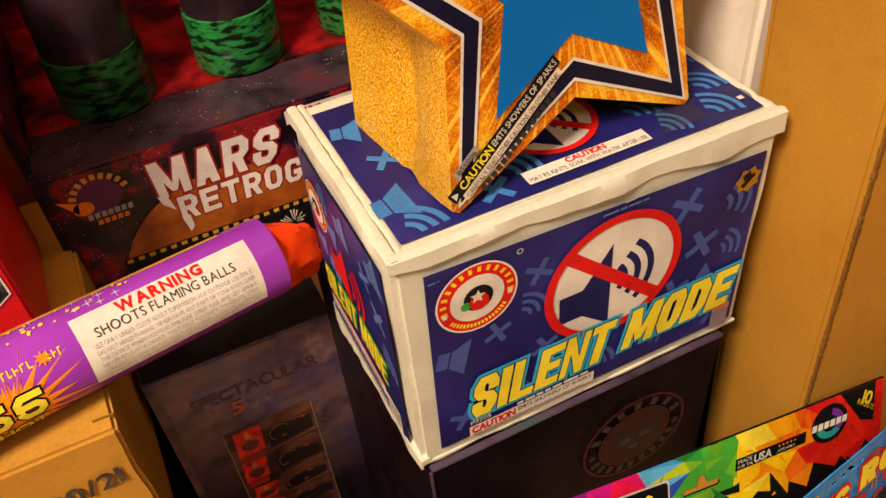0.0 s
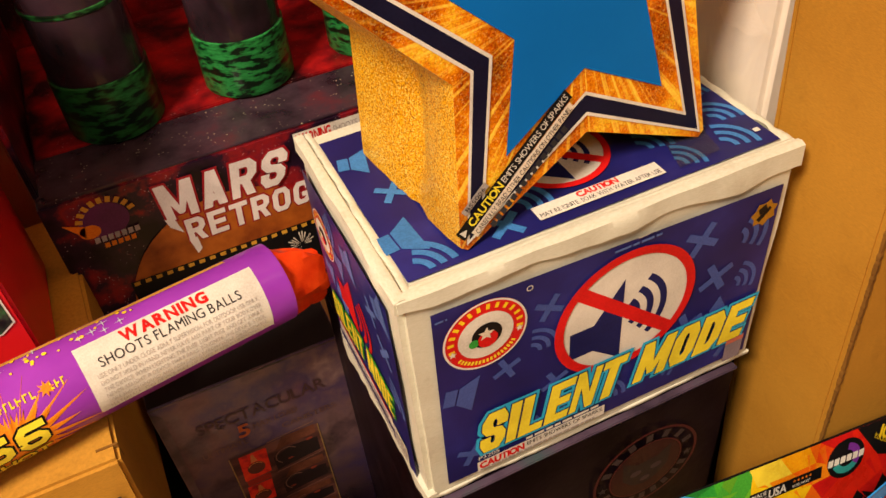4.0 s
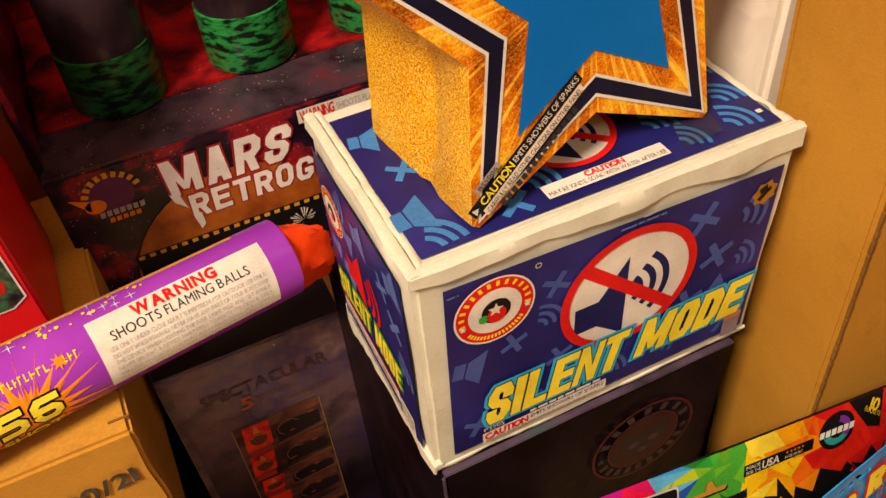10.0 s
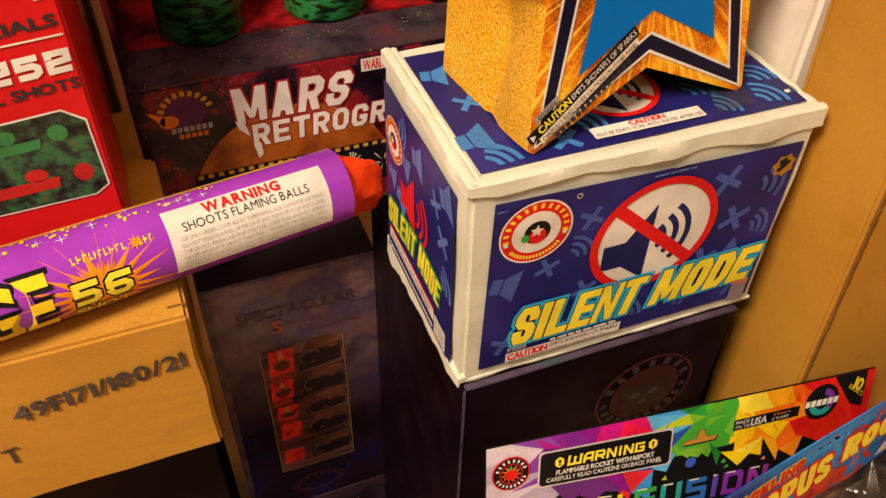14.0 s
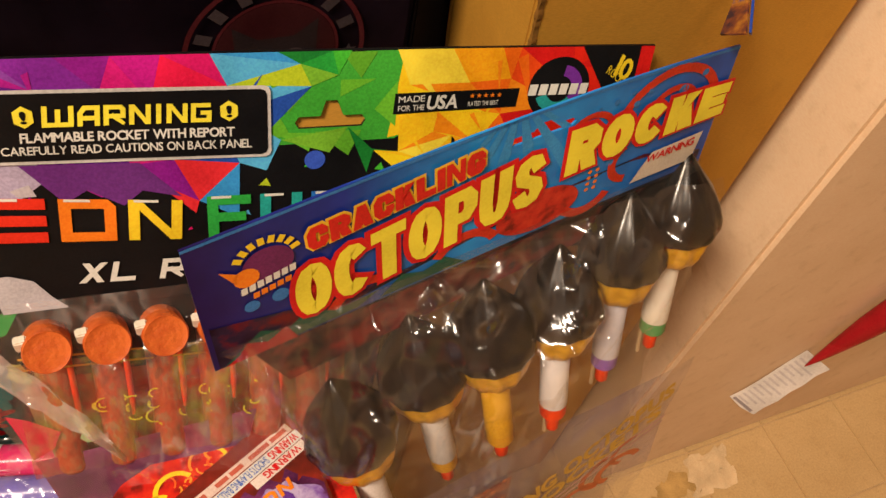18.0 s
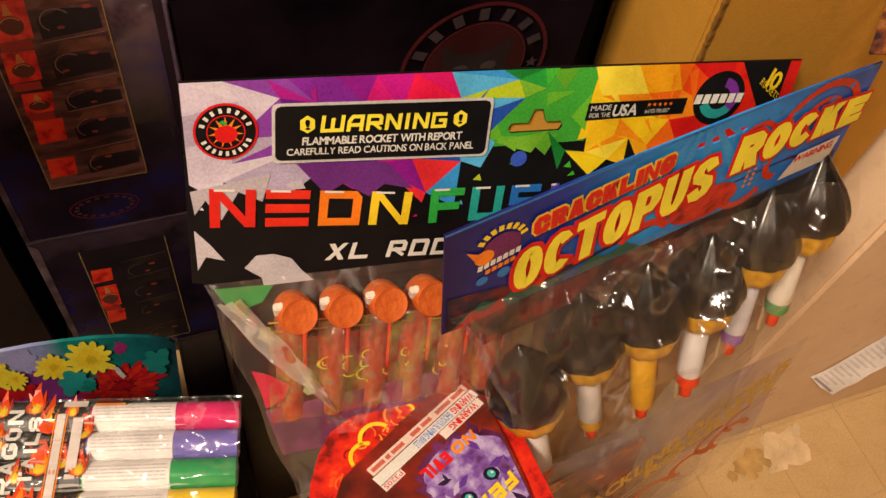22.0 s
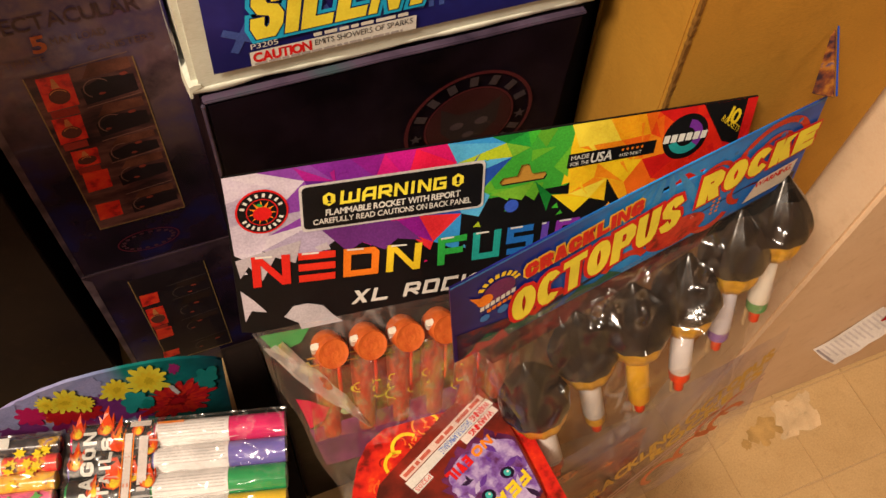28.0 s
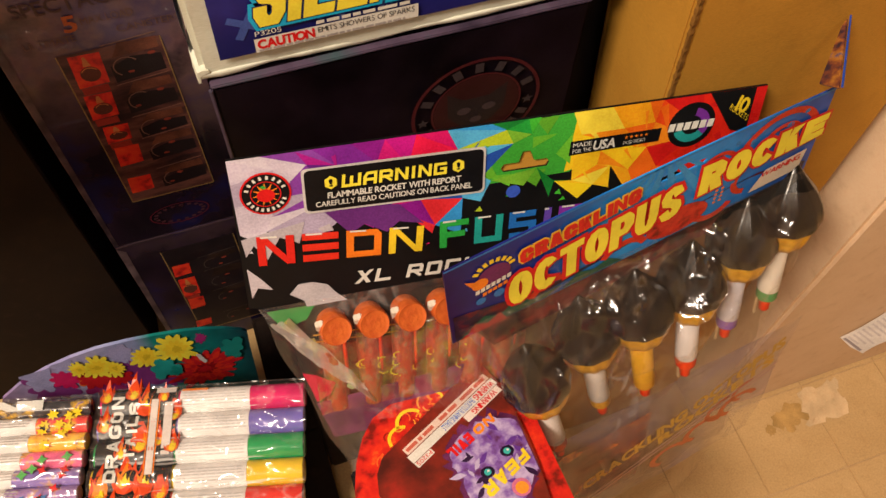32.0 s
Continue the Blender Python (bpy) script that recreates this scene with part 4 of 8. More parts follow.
def no_sound(sh, cu, cv, r, layer, parent):
    """A crossed-out loudspeaker in a red ring."""
    sh.disc("sign_ground", cu, cv, r * 0.93, WHITE, layer, n=56, parent=parent)
    k = r / 0.0435
    P = lambda pts: [(cu + a * k, cv + b * k) for a, b in pts]
    sh.polys("loudspeaker", [P([(-0.034, -0.021), (-0.0195, -0.021), (-0.0195, -0.001), (-0.034, -0.001)]), P([(-0.0195, -0.021), (-0.002, -0.036), (-0.002, 0.0245), (-0.0195, -0.001)])], NAVY, layer + 1, parent=parent)
    waves = [arc_band(cu - 0.004 * k, cv - 0.003 * k, q * k, 0.0042 * k, -48, 52) for q in (0.011, 0.0195, 0.028)]
    sh.polys("sound_wave", waves, NAVY, layer + 1, parent=parent)
    c, s, w = math.cos(radians(-43)), math.sin(radians(-43)), 0.0040 * k
    L = r * 0.93
    sh.poly("cross_bar", [(cu - L * c - w * s * -1, cv - L * s - w * c * 1), (cu + L * c + w * s, cv + L * s - w * c), (cu + L * c - w * s, cv + L * s + w * c), (cu - L * c - w * s, cv - L * s + w * c)], RED, layer + 2, parent=parent)
    sh.ring("sign_ring", cu, cv, r, r * 0.875, RED, layer + 3, 64, parent=parent)


def round_badge(sh, cu, cv, r, parent, layer=2):
    """Round red maker's badge: plain shapes only."""
    sh.disc("badge", cu, cv, r, RED, layer, parent=parent)
    sh.ring("badge_rim", cu, cv, r, r * 0.95, WHITE, layer + 1, parent=parent)
    sh.polys("badge_lettering", ring_marks(cu, cv, r * 0.82, r * 0.15, 14, 190, -8, r * 0.085), YELLOW, layer + 1, parent=parent)
    sh.polys("badge_lettering", ring_marks(cu, cv, r * 0.82, r * 0.11, 17, 218, 322, r * 0.055), LEMON, layer + 1, parent=parent)
    sh.polys("badge_star", [star_points(cu - r * 0.8, cv - r * 0.22, r * 0.1, r * 0.045), star_points(cu + r * 0.8, cv - r * 0.2, r * 0.1, r * 0.045)], WHITE, layer + 2, parent=parent)
    sh.disc("badge_field", cu, cv, r * 0.66, WHITE, layer + 2, parent=parent)
    sh.disc("badge_centre", cu + r * 0.02, cv, r * 0.36, BLACK, layer + 3, parent=parent)
    sh.disc("badge_centre", cu + r * 0.03, cv - r * 0.12, r * 0.24, RED, layer + 4, parent=parent)
    sh.poly("badge_centre", star_points(cu, cv + r * 0.06, r * 0.2, r * 0.09, 12), CREAM, layer + 5, parent=parent)
    sh.disc("badge_centre", cu - r * 0.30, cv - r * 0.12, r * 0.12, GREEN, layer + 4, parent=parent)


def sound_motifs(sh, u0, v0, u1, v1, count, seed, parent, mat, clear=()):
    """Faint crosses, loudspeakers and waves strewn over the print."""
    rnd = random.Random(seed)
    pieces, placed = [], []
    for _ in range(count * 30):
        u, v = u0 + 0.01 + (u1 - u0 - 0.02) * rnd.random(), v0 + 0.01 + (v1 - v0 - 0.02) * rnd.random()
        if any((u - a) ** 2 + (v - b) ** 2 < 0.0215 ** 2 for a, b in placed) or any((u - a) ** 2 + (v - b) ** 2 < r * r for a, b, r in clear):
            continue
        placed.append((u, v))
        a, s = rnd.uniform(-0.5, 0.5), rnd.uniform(1.35, 1.9)
        rot = lambda pts: [(u + s * (x * math.cos(a) - y * math.sin(a)), v + s * (x * math.sin(a) + y * math.cos(a))) for x, y in pts]
        kind = rnd.randrange(3)
        if kind == 0:
            w, l = 0.0013, 0.0062
            plus = [(w, w), (w, l), (-w, l), (-w, w), (-l, w), (-l, -w), (-w, -w), (-w, -l), (w, -l), (w, -w), (l, -w), (l, w)]
            k = math.sqrt(0.5)
            pieces.append(rot([((x - y) * k, (x + y) * k) for x, y in plus]))
        elif kind == 1:
            pieces.append(rot([(-0.008, -0.0035), (-0.004, -0.0035), (-0.004, 0.0035), (-0.008, 0.0035)]))
            pieces.append(rot([(-0.0035, -0.0035), (0.0025, -0.0075), (0.0025, 0.0075), (-0.0035, 0.0035)]))
        else:
            for q in (0.004, 0.0075, 0.011):
                pieces.append(rot(arc_band(-0.005, -0.003, q, 0.0018, -20, 70, 8)))
        if len(placed) >= count:
            break
    sh.polys("faint_motif", pieces, mat, 1.6, parent=parent)


def folded_lip(a, b, out, up, seed, size=0.0035):
    """A crushed, wavy rim of white board along an edge from a to b."""
    a, b, out, up = Vector(a), Vector(b), Vector(out), Vector(up)
    bm = bmesh.new()
    prev, n = None, 70
    for i in range(n + 1):
        p = a.lerp(b, i / n)
        w = noise.noise(Vector((i * 0.16, seed, 0.3))) * 0.0013 + noise.noise(Vector((i * 0.5, seed, 1.3))) * 0.0005
        s = size * (0.85 + 0.5 * noise.noise(Vector((i * 0.13, seed, 5.1))))
        p = p + out * w + up * (w * 0.5)
        prof = [(-1.4, -0.15), (-0.6, 0.22), (0.1, 0.25), (0.45, -0.1), (0.42, -0.9), (0.15, -2.2), (-0.2, -2.6)]
        ring = [bm.verts.new(p + out * (q * s) + up * (k * s)) for q, k in prof]
        if prev:
            for k in range(len(prof)):
                j = (k + 1) % len(prof)
                bm.faces.new((prev[k], prev[j], ring[j], ring[k]))
        else:
            bm.faces.new(ring)
        prev = ring
    bm.faces.new(list(reversed(prev)))
    return bm


def ragged_flap(a, b, out, up, seed, drop0, drop1):
    """A strip of board folded over an edge, its lower border torn and wavy."""
    a, b, out, up = Vector(a), Vector(b), Vector(out), Vector(up)
    bm = bmesh.new()
    prev, n = None, 110
    for i in range(n + 1):
        f = i / n
        q = lambda k, z: noise.noise(Vector((i * k, seed, z)))
        w = 0.0015 * q(0.045, 0.3) + 0.0003 * q(0.16, 1.3)
        drop = (drop0 + (drop1 - drop0) * f) * (1 + 0.55 * q(0.05, 4.0) + 0.10 * q(0.19, 7.0))
        gap = 0.0018 + 0.0026 * max(0, q(0.06, 9.0)) + w
        p = a.lerp(b, f)
        prof = [(-0.0045, 0.0008), (-0.0040, 0.0022 + w * 0.5), (-0.0010, 0.0028 + w), (0.0016 + w, 0.0018), (gap, -drop * 0.35), (gap + 0.0004, -drop), (gap - 0.0008, -drop - 0.0003), (0.0004, -0.0010)]
        ring = [bm.verts.new(p + out * x + up * z) for x, z in prof]
        if prev:
            for k in range(len(prof)):
                j = (k + 1) % len(prof)
                bm.faces.new((prev[k], prev[j], ring[j], ring[k]))
        else:
            bm.faces.new(ring)
        prev = ring
    bm.faces.new(list(reversed(prev)))
    return bm


def blue_box():
    root = thing("fountain_box", (BX + BW / 2, BY + BD / 2, BZ), "blue fireworks box with worn white edges on a black box", "box")
    part("body", block(BX, BY, BZ, BX + BW, BY + BD, BZ + BH, 0.003, 10, 0.0012, 1.0), white_board, root)
    top = BZ + BH
    part("lid_edge", ragged_flap((BX - 0.001, BY, top), (BX + BW + 0.001, BY, top), (0, -1, 0), Z, 1.0, 0.0040, 0.0115), white_board, root, "torn white lid flap", True)
    part("lid_edge", ragged_flap((BX, BY + BD, top), (BX, BY - 0.001, top), (-1, 0, 0), Z, 2.0, 0.0065, 0.0040), white_board, root, "torn white lid flap", True)
    part("lid_edge", folded_lip((BX + 0.006, BY + BD, top + 0.0012), (BX + 0.006, BY + 0.004, top + 0.0012), (-1, 0, 0), Z, 7.0, 0.0026), white_board, root, "", True)
    part("lid_edge", folded_lip((BX + 0.003, BY + 0.005, top + 0.0010), (BX + BW, BY + 0.005, top + 0.0010), (0, -1, 0), Z, 8.0, 0.0022), white_board, root, "", True)
    part("lid_edge", folded_lip((BX + BW, BY, top), (BX + BW, BY + BD, top), (1, 0, 0), Z, 3.0, 0.003), white_board, root, "", True)
    part("lid_edge", folded_lip((BX, BY, BZ + 0.004), (BX + BW, BY, BZ + 0.004), (0, -1, 0), Z, 4.0, 0.0014), white_board, root, "", True)
    part("lid_edge", folded_lip((BX, BY + BD, BZ + 0.004), (BX, BY, BZ + 0.004), (-1, 0, 0), Z, 6.0, 0.0014), white_board, root, "", True)
    part("bottom_flap", ragged_flap((BX, BY + BD, BZ + 0.0045), (BX, BY - 0.0005, BZ + 0.0045), (-1, 0, 0), Z, 5.0, 0.0150, 0.0065), white_board, root, "torn white flap that hangs over the lower edge", True)
    sh = Sheet(root, (BX, BY - 0.0022, 0.58), X, Z)
    lab = sh.poly("front_label", [(0.0110, 0.0152), (0.2155, 0.0145), (0.2160, 0.1460), (0.0136, 0.1530)], blue_print, 0, (), "deep blue printed label")
    sound_motifs(sh, 0.016, 0.018, 0.213, 0.145, 60, 5, lab, MIDBLUE, ((0.122, 0.099, 0.052), (0.042, 0.1235, 0.03)))
    no_sound(sh, 0.1218, 0.0995, 0.0438, 2, lab)
    round_badge(sh, 0.0400, 0.1262, 0.0228, lab)
    sh.ring("trade_mark", 0.0645, 0.1455, 0.0018, 0.0013, WHITE, 3, 20, parent=lab)
    for body, quad in (("SILENT", ((0.0300, 0.0325), (0.1190, 0.0325), (0.1265, 0.0645), (0.0350, 0.0650))), ("MODE", ((0.1300, 0.0335), (0.2075, 0.0335), (0.2135, 0.0650), (0.1370, 0.0645)))):
        sh.block_text(body, quad, CYAN, 7, 0.30, 0.08, 0.15, lab, "lettering_outline")
        sh.block_text(body, quad, NAVY, 8, 0.30, 0.08, 0.035, lab, "lettering_outline")
        sh.block_text(body, quad, LEMON, 9, 0.30, 0.08, 0.0, lab)
    sh.rect("caution_strip", 0.029, 0.0160, 0.1125, 0.0250, WHITE, 6, parent=lab)
    sh.text("CAUTION", ((0.0305, 0.0185), (0.0585, 0.0185), (0.0585, 0.0240), (0.0305, 0.0240)), RED, 7, 0.05, parent=lab)
    sh.text("EMITS SHOWERS OF SPARKS", ((0.0605, 0.0205), (0.1105, 0.0205), (0.1105, 0.0240), (0.0605, 0.0240)), INKTEXT, 7, parent=lab)
    sh.bars(0.0305, 0.0165, 0.108, 0.0183, 1, GREY, 7, 0.8, parent=lab)
    sh.bars(0.0601, 0.0262, 0.1110, 0.0290, 1, WHITE, 7, 0.75, 4, parent=lab)
    sh.text("P3205", ((0.0300, 0.0268), (0.0430, 0.0268), (0.0430, 0.0300), (0.0300, 0.0300)), WHITE, 7, parent=lab)
    sh.rect("grey_sticker", 0.1985, 0.0130, 0.2115, 0.0330, ink(0.22, 0.19, 0.24), 7, parent=lab)
    sh.rect("sticker_band", 0.1985, 0.0290, 0.2115, 0.0330, ink(0.55, 0.16, 0.12), 8, parent=lab)
    sh.polys("gold_seal", [star_points(0.2060, 0.1305, 0.0090, 0.0068, 20, 7)], ink(0.34, 0.17, 0.015), 3, parent=lab)
    sh.polys("gold_seal", [[(0.2010, 0.128), (0.2090, 0.1345), (0.2105, 0.1325), (0.2035, 0.1255)], [(0.2015, 0.1345), (0.2060, 0.137), (0.2080, 0.1325), (0.2030, 0.1305)]], BLACK, 4, parent=lab)
    sh.bars(0.112, 0.1455, 0.142, 0.1480, 1, PALE, 3, 0.6, 8, parent=lab)
    sh.bars(0.0150, 0.1465, 0.0220, 0.1485, 1, PALE, 3, 0.6, 9, parent=lab)
    sh.polys("staple", [[(0.125, 0.1495), (0.135, 0.1500), (0.135, 0.1507), (0.125, 0.1502)], [(0.211, 0.0105), (0.216, 0.0110), (0.216, 0.0116), (0.211, 0.0111)]], SILVER, 5, parent=lab)
    # side
    sd = Sheet(root, (BX - 0.0022, 0.405, 0.58), -Y, Z)
    lab = sd.rect("side_label", 0.0080, 0.0065, 0.1340, 0.1500, blue_print, 0, "deep blue printed label")
    sound_motifs(sd, 0.01, 0.06, 0.135, 0.148, 12, 11, lab, PALE, ((0.03, 0.112, 0.02), (0.075, 0.085, 0.03)))
    round_badge(sd, 0.0280, 0.1150, 0.0165, lab)
    sd.polys("loudspeaker", [[(0.040, 0.073), (0.052, 0.075), (0.052, 0.092), (0.040, 0.092)], [(0.052, 0.073), (0.068, 0.064), (0.066, 0.110), (0.052, 0.094)]], RED, 2, parent=lab)
    sd.polys("sound_wave", [arc_band(0.064, 0.086, q, 0.0036, -50, 50) for q in (0.012, 0.019, 0.026)], RED, 2, parent=lab)
    for body, quad in (("SILENT", ((0.0130, 0.0370), (0.0680, 0.0440), (0.0725, 0.0680), (0.0160, 0.0600))), ("MODE", ((0.0750, 0.0450), (0.1140, 0.0425), (0.1175, 0.0650), (0.0800, 0.0690)))):
        sd.block_text(body, quad, GREEN, 4, 0.27, 0.16, 0.14, lab, "lettering_outline")
        sd.block_text(body, quad, LEMON, 6, 0.27, 0.16, 0.0, lab)
    sd.rect("caution_strip", 0.0140, 0.0200, 0.1050, 0.0300, WHITE, 3, parent=lab)
    sd.rect("red_rule", 0.0140, 0.0302, 0.1050, 0.0328, RED, 3, parent=lab)
    sd.bars(0.0160, 0.0212, 0.1030, 0.0285, 2, GREY, 4, 0.6, 14, parent=lab)
    sd.rect("white_rule", 0.0120, 0.0120, 0.1030, 0.0142, WHITE, 3, parent=lab)
    sd.rect("white_sticker", 0.1065, 0.0110, 0.1265, 0.0290, WHITE, 4, parent=lab)
    sd.bars(0.1075, 0.012, 0.1255, 0.028, 7, GREY, 5, 0.5, 12, parent=lab)
    # top
    tp = Sheet(root, (0.0, 0.0, top + 0.0015), X, Y)
    lab = tp.rect("top_label", 0.0860, 0.2660, 0.2955, 0.3900, blue_print, 0, "deep blue printed label")
    sound_motifs(tp, 0.088, 0.268, 0.294, 0.388, 44, 21, lab, SKY, ((0.19, 0.314, 0.036), (0.193, 0.277, 0.02), (0.165, 0.277, 0.01), (0.22, 0.277, 0.02)))
    no_sound(tp, 0.1900, 0.3150, 0.0295, 2, lab)
    tp.rect("caution_strip", 0.1575, 0.2715, 0.2290, 0.2815, WHITE, 6, parent=lab)
    tp.text("CAUTION", ((0.182, 0.2770), (0.205, 0.2770), (0.205, 0.2808), (0.182, 0.2808)), RED, 7, 0.05, parent=lab)
    tp.text("MAY RE IGNITE. SOAK WITH WATER AFTER USE", ((0.159, 0.2728), (0.2275, 0.2728), (0.2275, 0.2758), (0.159, 0.2758)), INKTEXT, 7, parent=lab)
    tp.polys("sound_wave", [arc_band(0.090, 0.268, q, 0.0035, 5, 70) for q in (0.010, 0.016, 0.022)], SKY, 2, parent=lab)
    tp.rect("white_sticker", 0.2885, 0.2765, 0.2920, 0.2795, WHITE, 3, parent=lab)


blue_box()


# ---- gold star fountain on top ----
def gold_star():
    root = thing("star_fountain", (0.188, 0.33, BZ + BH + 0.002), "gold glitter star-shaped fountain with blue middle and navy outline", "firework")
    nrm = Vector((0.1195, -1, 0.1283)).normalized()
    u = Vector((1, 0.1195, 0)).normalized()
    v = nrm.cross(u)
    v = -v if v.z < 0 else v
    o = Vector((0.188, 0.1195 * 0.188 + 0.1283 * 0.849 + 0.1609, 0.849))
    sh = Sheet(root, o, u, v)
    R, r = 0.1285, 0.0695

    def outline(R, r, blunt):
        pts = []
        raw = star_points(0, 0, R, r)
        n = len(raw)
        for i, p in enumerate(raw):
            if i % 2 == 0 and blunt:
                a, b = Vector(raw[i - 1]), Vector(raw[(i + 1) % n])
                q = Vector(p)
                pts += [tuple(q.lerp(a, blunt)), tuple(q.lerp(b, blunt))]
            else:
                pts.append(p)
        return pts

    # foil sides, dented half way back
    edge = outline(R, r, 0.055)
    bm = bmesh.new()
    rings = []
    for depth, size in ((0.0, 1.0), (0.012, 0.992), (0.030, 0.978), (0.037, 0.905), (0.041, 0.868), (0.046, 0.880), (0.060, 0.965), (0.080, 0.992), (0.098, 1.0)):
        ring = []
        for k, (a, b) in enumerate(edge):
            c, d = edge[(k + 1) % len(edge)]
            for f in range(4):
                m = f / 4
                w = 1 + 0.008 * noise.noise(Vector((k + m, depth * 40, 2.0))) if 0 < depth < 0.098 else 1
                s = (1 + (size - 1) * (0.25 if f == 0 else 1.0)) * w
                ring.append(bm.verts.new(sh.at((a + (c - a) * m) * s, (b + (d - b) * m) * s, -depth)))
        rings.append(ring)
    for q0, q1 in zip(rings, rings[1:]):
        for k in range(len(q0)):
            bm.faces.new((q0[k], q0[(k + 1) % len(q0)], q1[(k + 1) % len(q0)], q1[k]))
    bm.faces.new(rings[-1])
    part("body", bm, gold_glitter, root, "dented gold glitter foil sides", True)
    face = part("front_face", slab(Sheet(root, sh.at(0, 0, 0.0004), u, v), outline(R, r, 0.055), 0.0004), ray_print, root, "golden ray print")
    for name, a, b, c, d, mat, ly in (("white_line", 0.1225, 0.0608, 0.1195, 0.0590, WHITE, 5), ("navy_band", 0.1195, 0.0590, 0.1055, 0.0505, ink(0.005, 0.006, 0.028), 5), ("white_line", 0.1055, 0.0505, 0.1020, 0.0487, WHITE, 5)):
        oa, ob = star_points(0, 0, a, b), star_points(0, 0, c, d)
        quads = [[oa[i], oa[(i + 1) % 10], ob[(i + 1) % 10], ob[i]] for i in range(10)]
        sh.polys(name, quads, mat, ly, parent=face)
    sh.poly("blue_middle", star_points(0, -0.0005, 0.0775, 0.0368), star_blue, 5, parent=face, label="flat bright blue star middle")
    # caution strips along the lower left leg
    a, b = Vector((-0.0745, -0.0955)), Vector((-0.0085, -0.0475))
    d = (b - a).normalized()
    q = Vector((-d.y, d.x))
    strip = lambda s0, s1, h0, h1: [tuple(a + d * s + q * h) for s, h in ((s0, h0), (s1, h0), (s1, h1), (s0, h1))]
    sh.poly("caution_strip", strip(0.001, 0.0815, -0.0008, 0.0058), BLACK, 8, parent=face)
    sh.text("CAUTION", strip(0.0085, 0.0315, 0.0004, 0.0050), LEMON, 10, 0.028, parent=face)
    sh.text("EMITS SHOWERS OF SPARKS", strip(0.0330, 0.0800, 0.0010, 0.0046), WHITE, 10, parent=face)
    sh.poly("white_strip", strip(0.006, 0.0790, -0.0058, -0.0012), CREAM, 8, parent=face)
    sh.text("CAREFULLY READ OTHER CAUTIONS ON OTHER PANEL", strip(0.0075, 0.0775, -0.0050, -0.0020), INKTEXT, 10, parent=face)
    sh.polys("fine_print", [strip(0.014 + i * 0.0038, 0.0168 + i * 0.0038, -0.0108, -0.0072) for i in range(15)], INKTEXT, 8, parent=face)
    sh.poly("code_strip", strip(0.0105, 0.0275, 0.0075, 0.0112), GREY, 8, parent=face)
    sh.text("BS5006", strip(0.0125, 0.0255, 0.0082, 0.0106), INKTEXT, 10, parent=face)
    sh.polys("white_mark", [[tuple(a + d * s + q * h) for s, h in ((0.0025, 0.0002), (0.0058, 0.0025), (0.0025, 0.0048))]], WHITE, 10, parent=face)
    # clear tape at the right foot
    tp = Sheet(root, (0.0, 0.0, BZ + BH + 0.0035), X, Y)
    tp.poly("tape", [(0.236, 0.270), (0.262, 0.272), (0.268, 0.300), (0.246, 0.304)], film("tape", (0.82, 0.78, 0.72), 0.9, 60, 0.4, 0.015, 0.12), 1, label="strip of clear tape")


gold_star()


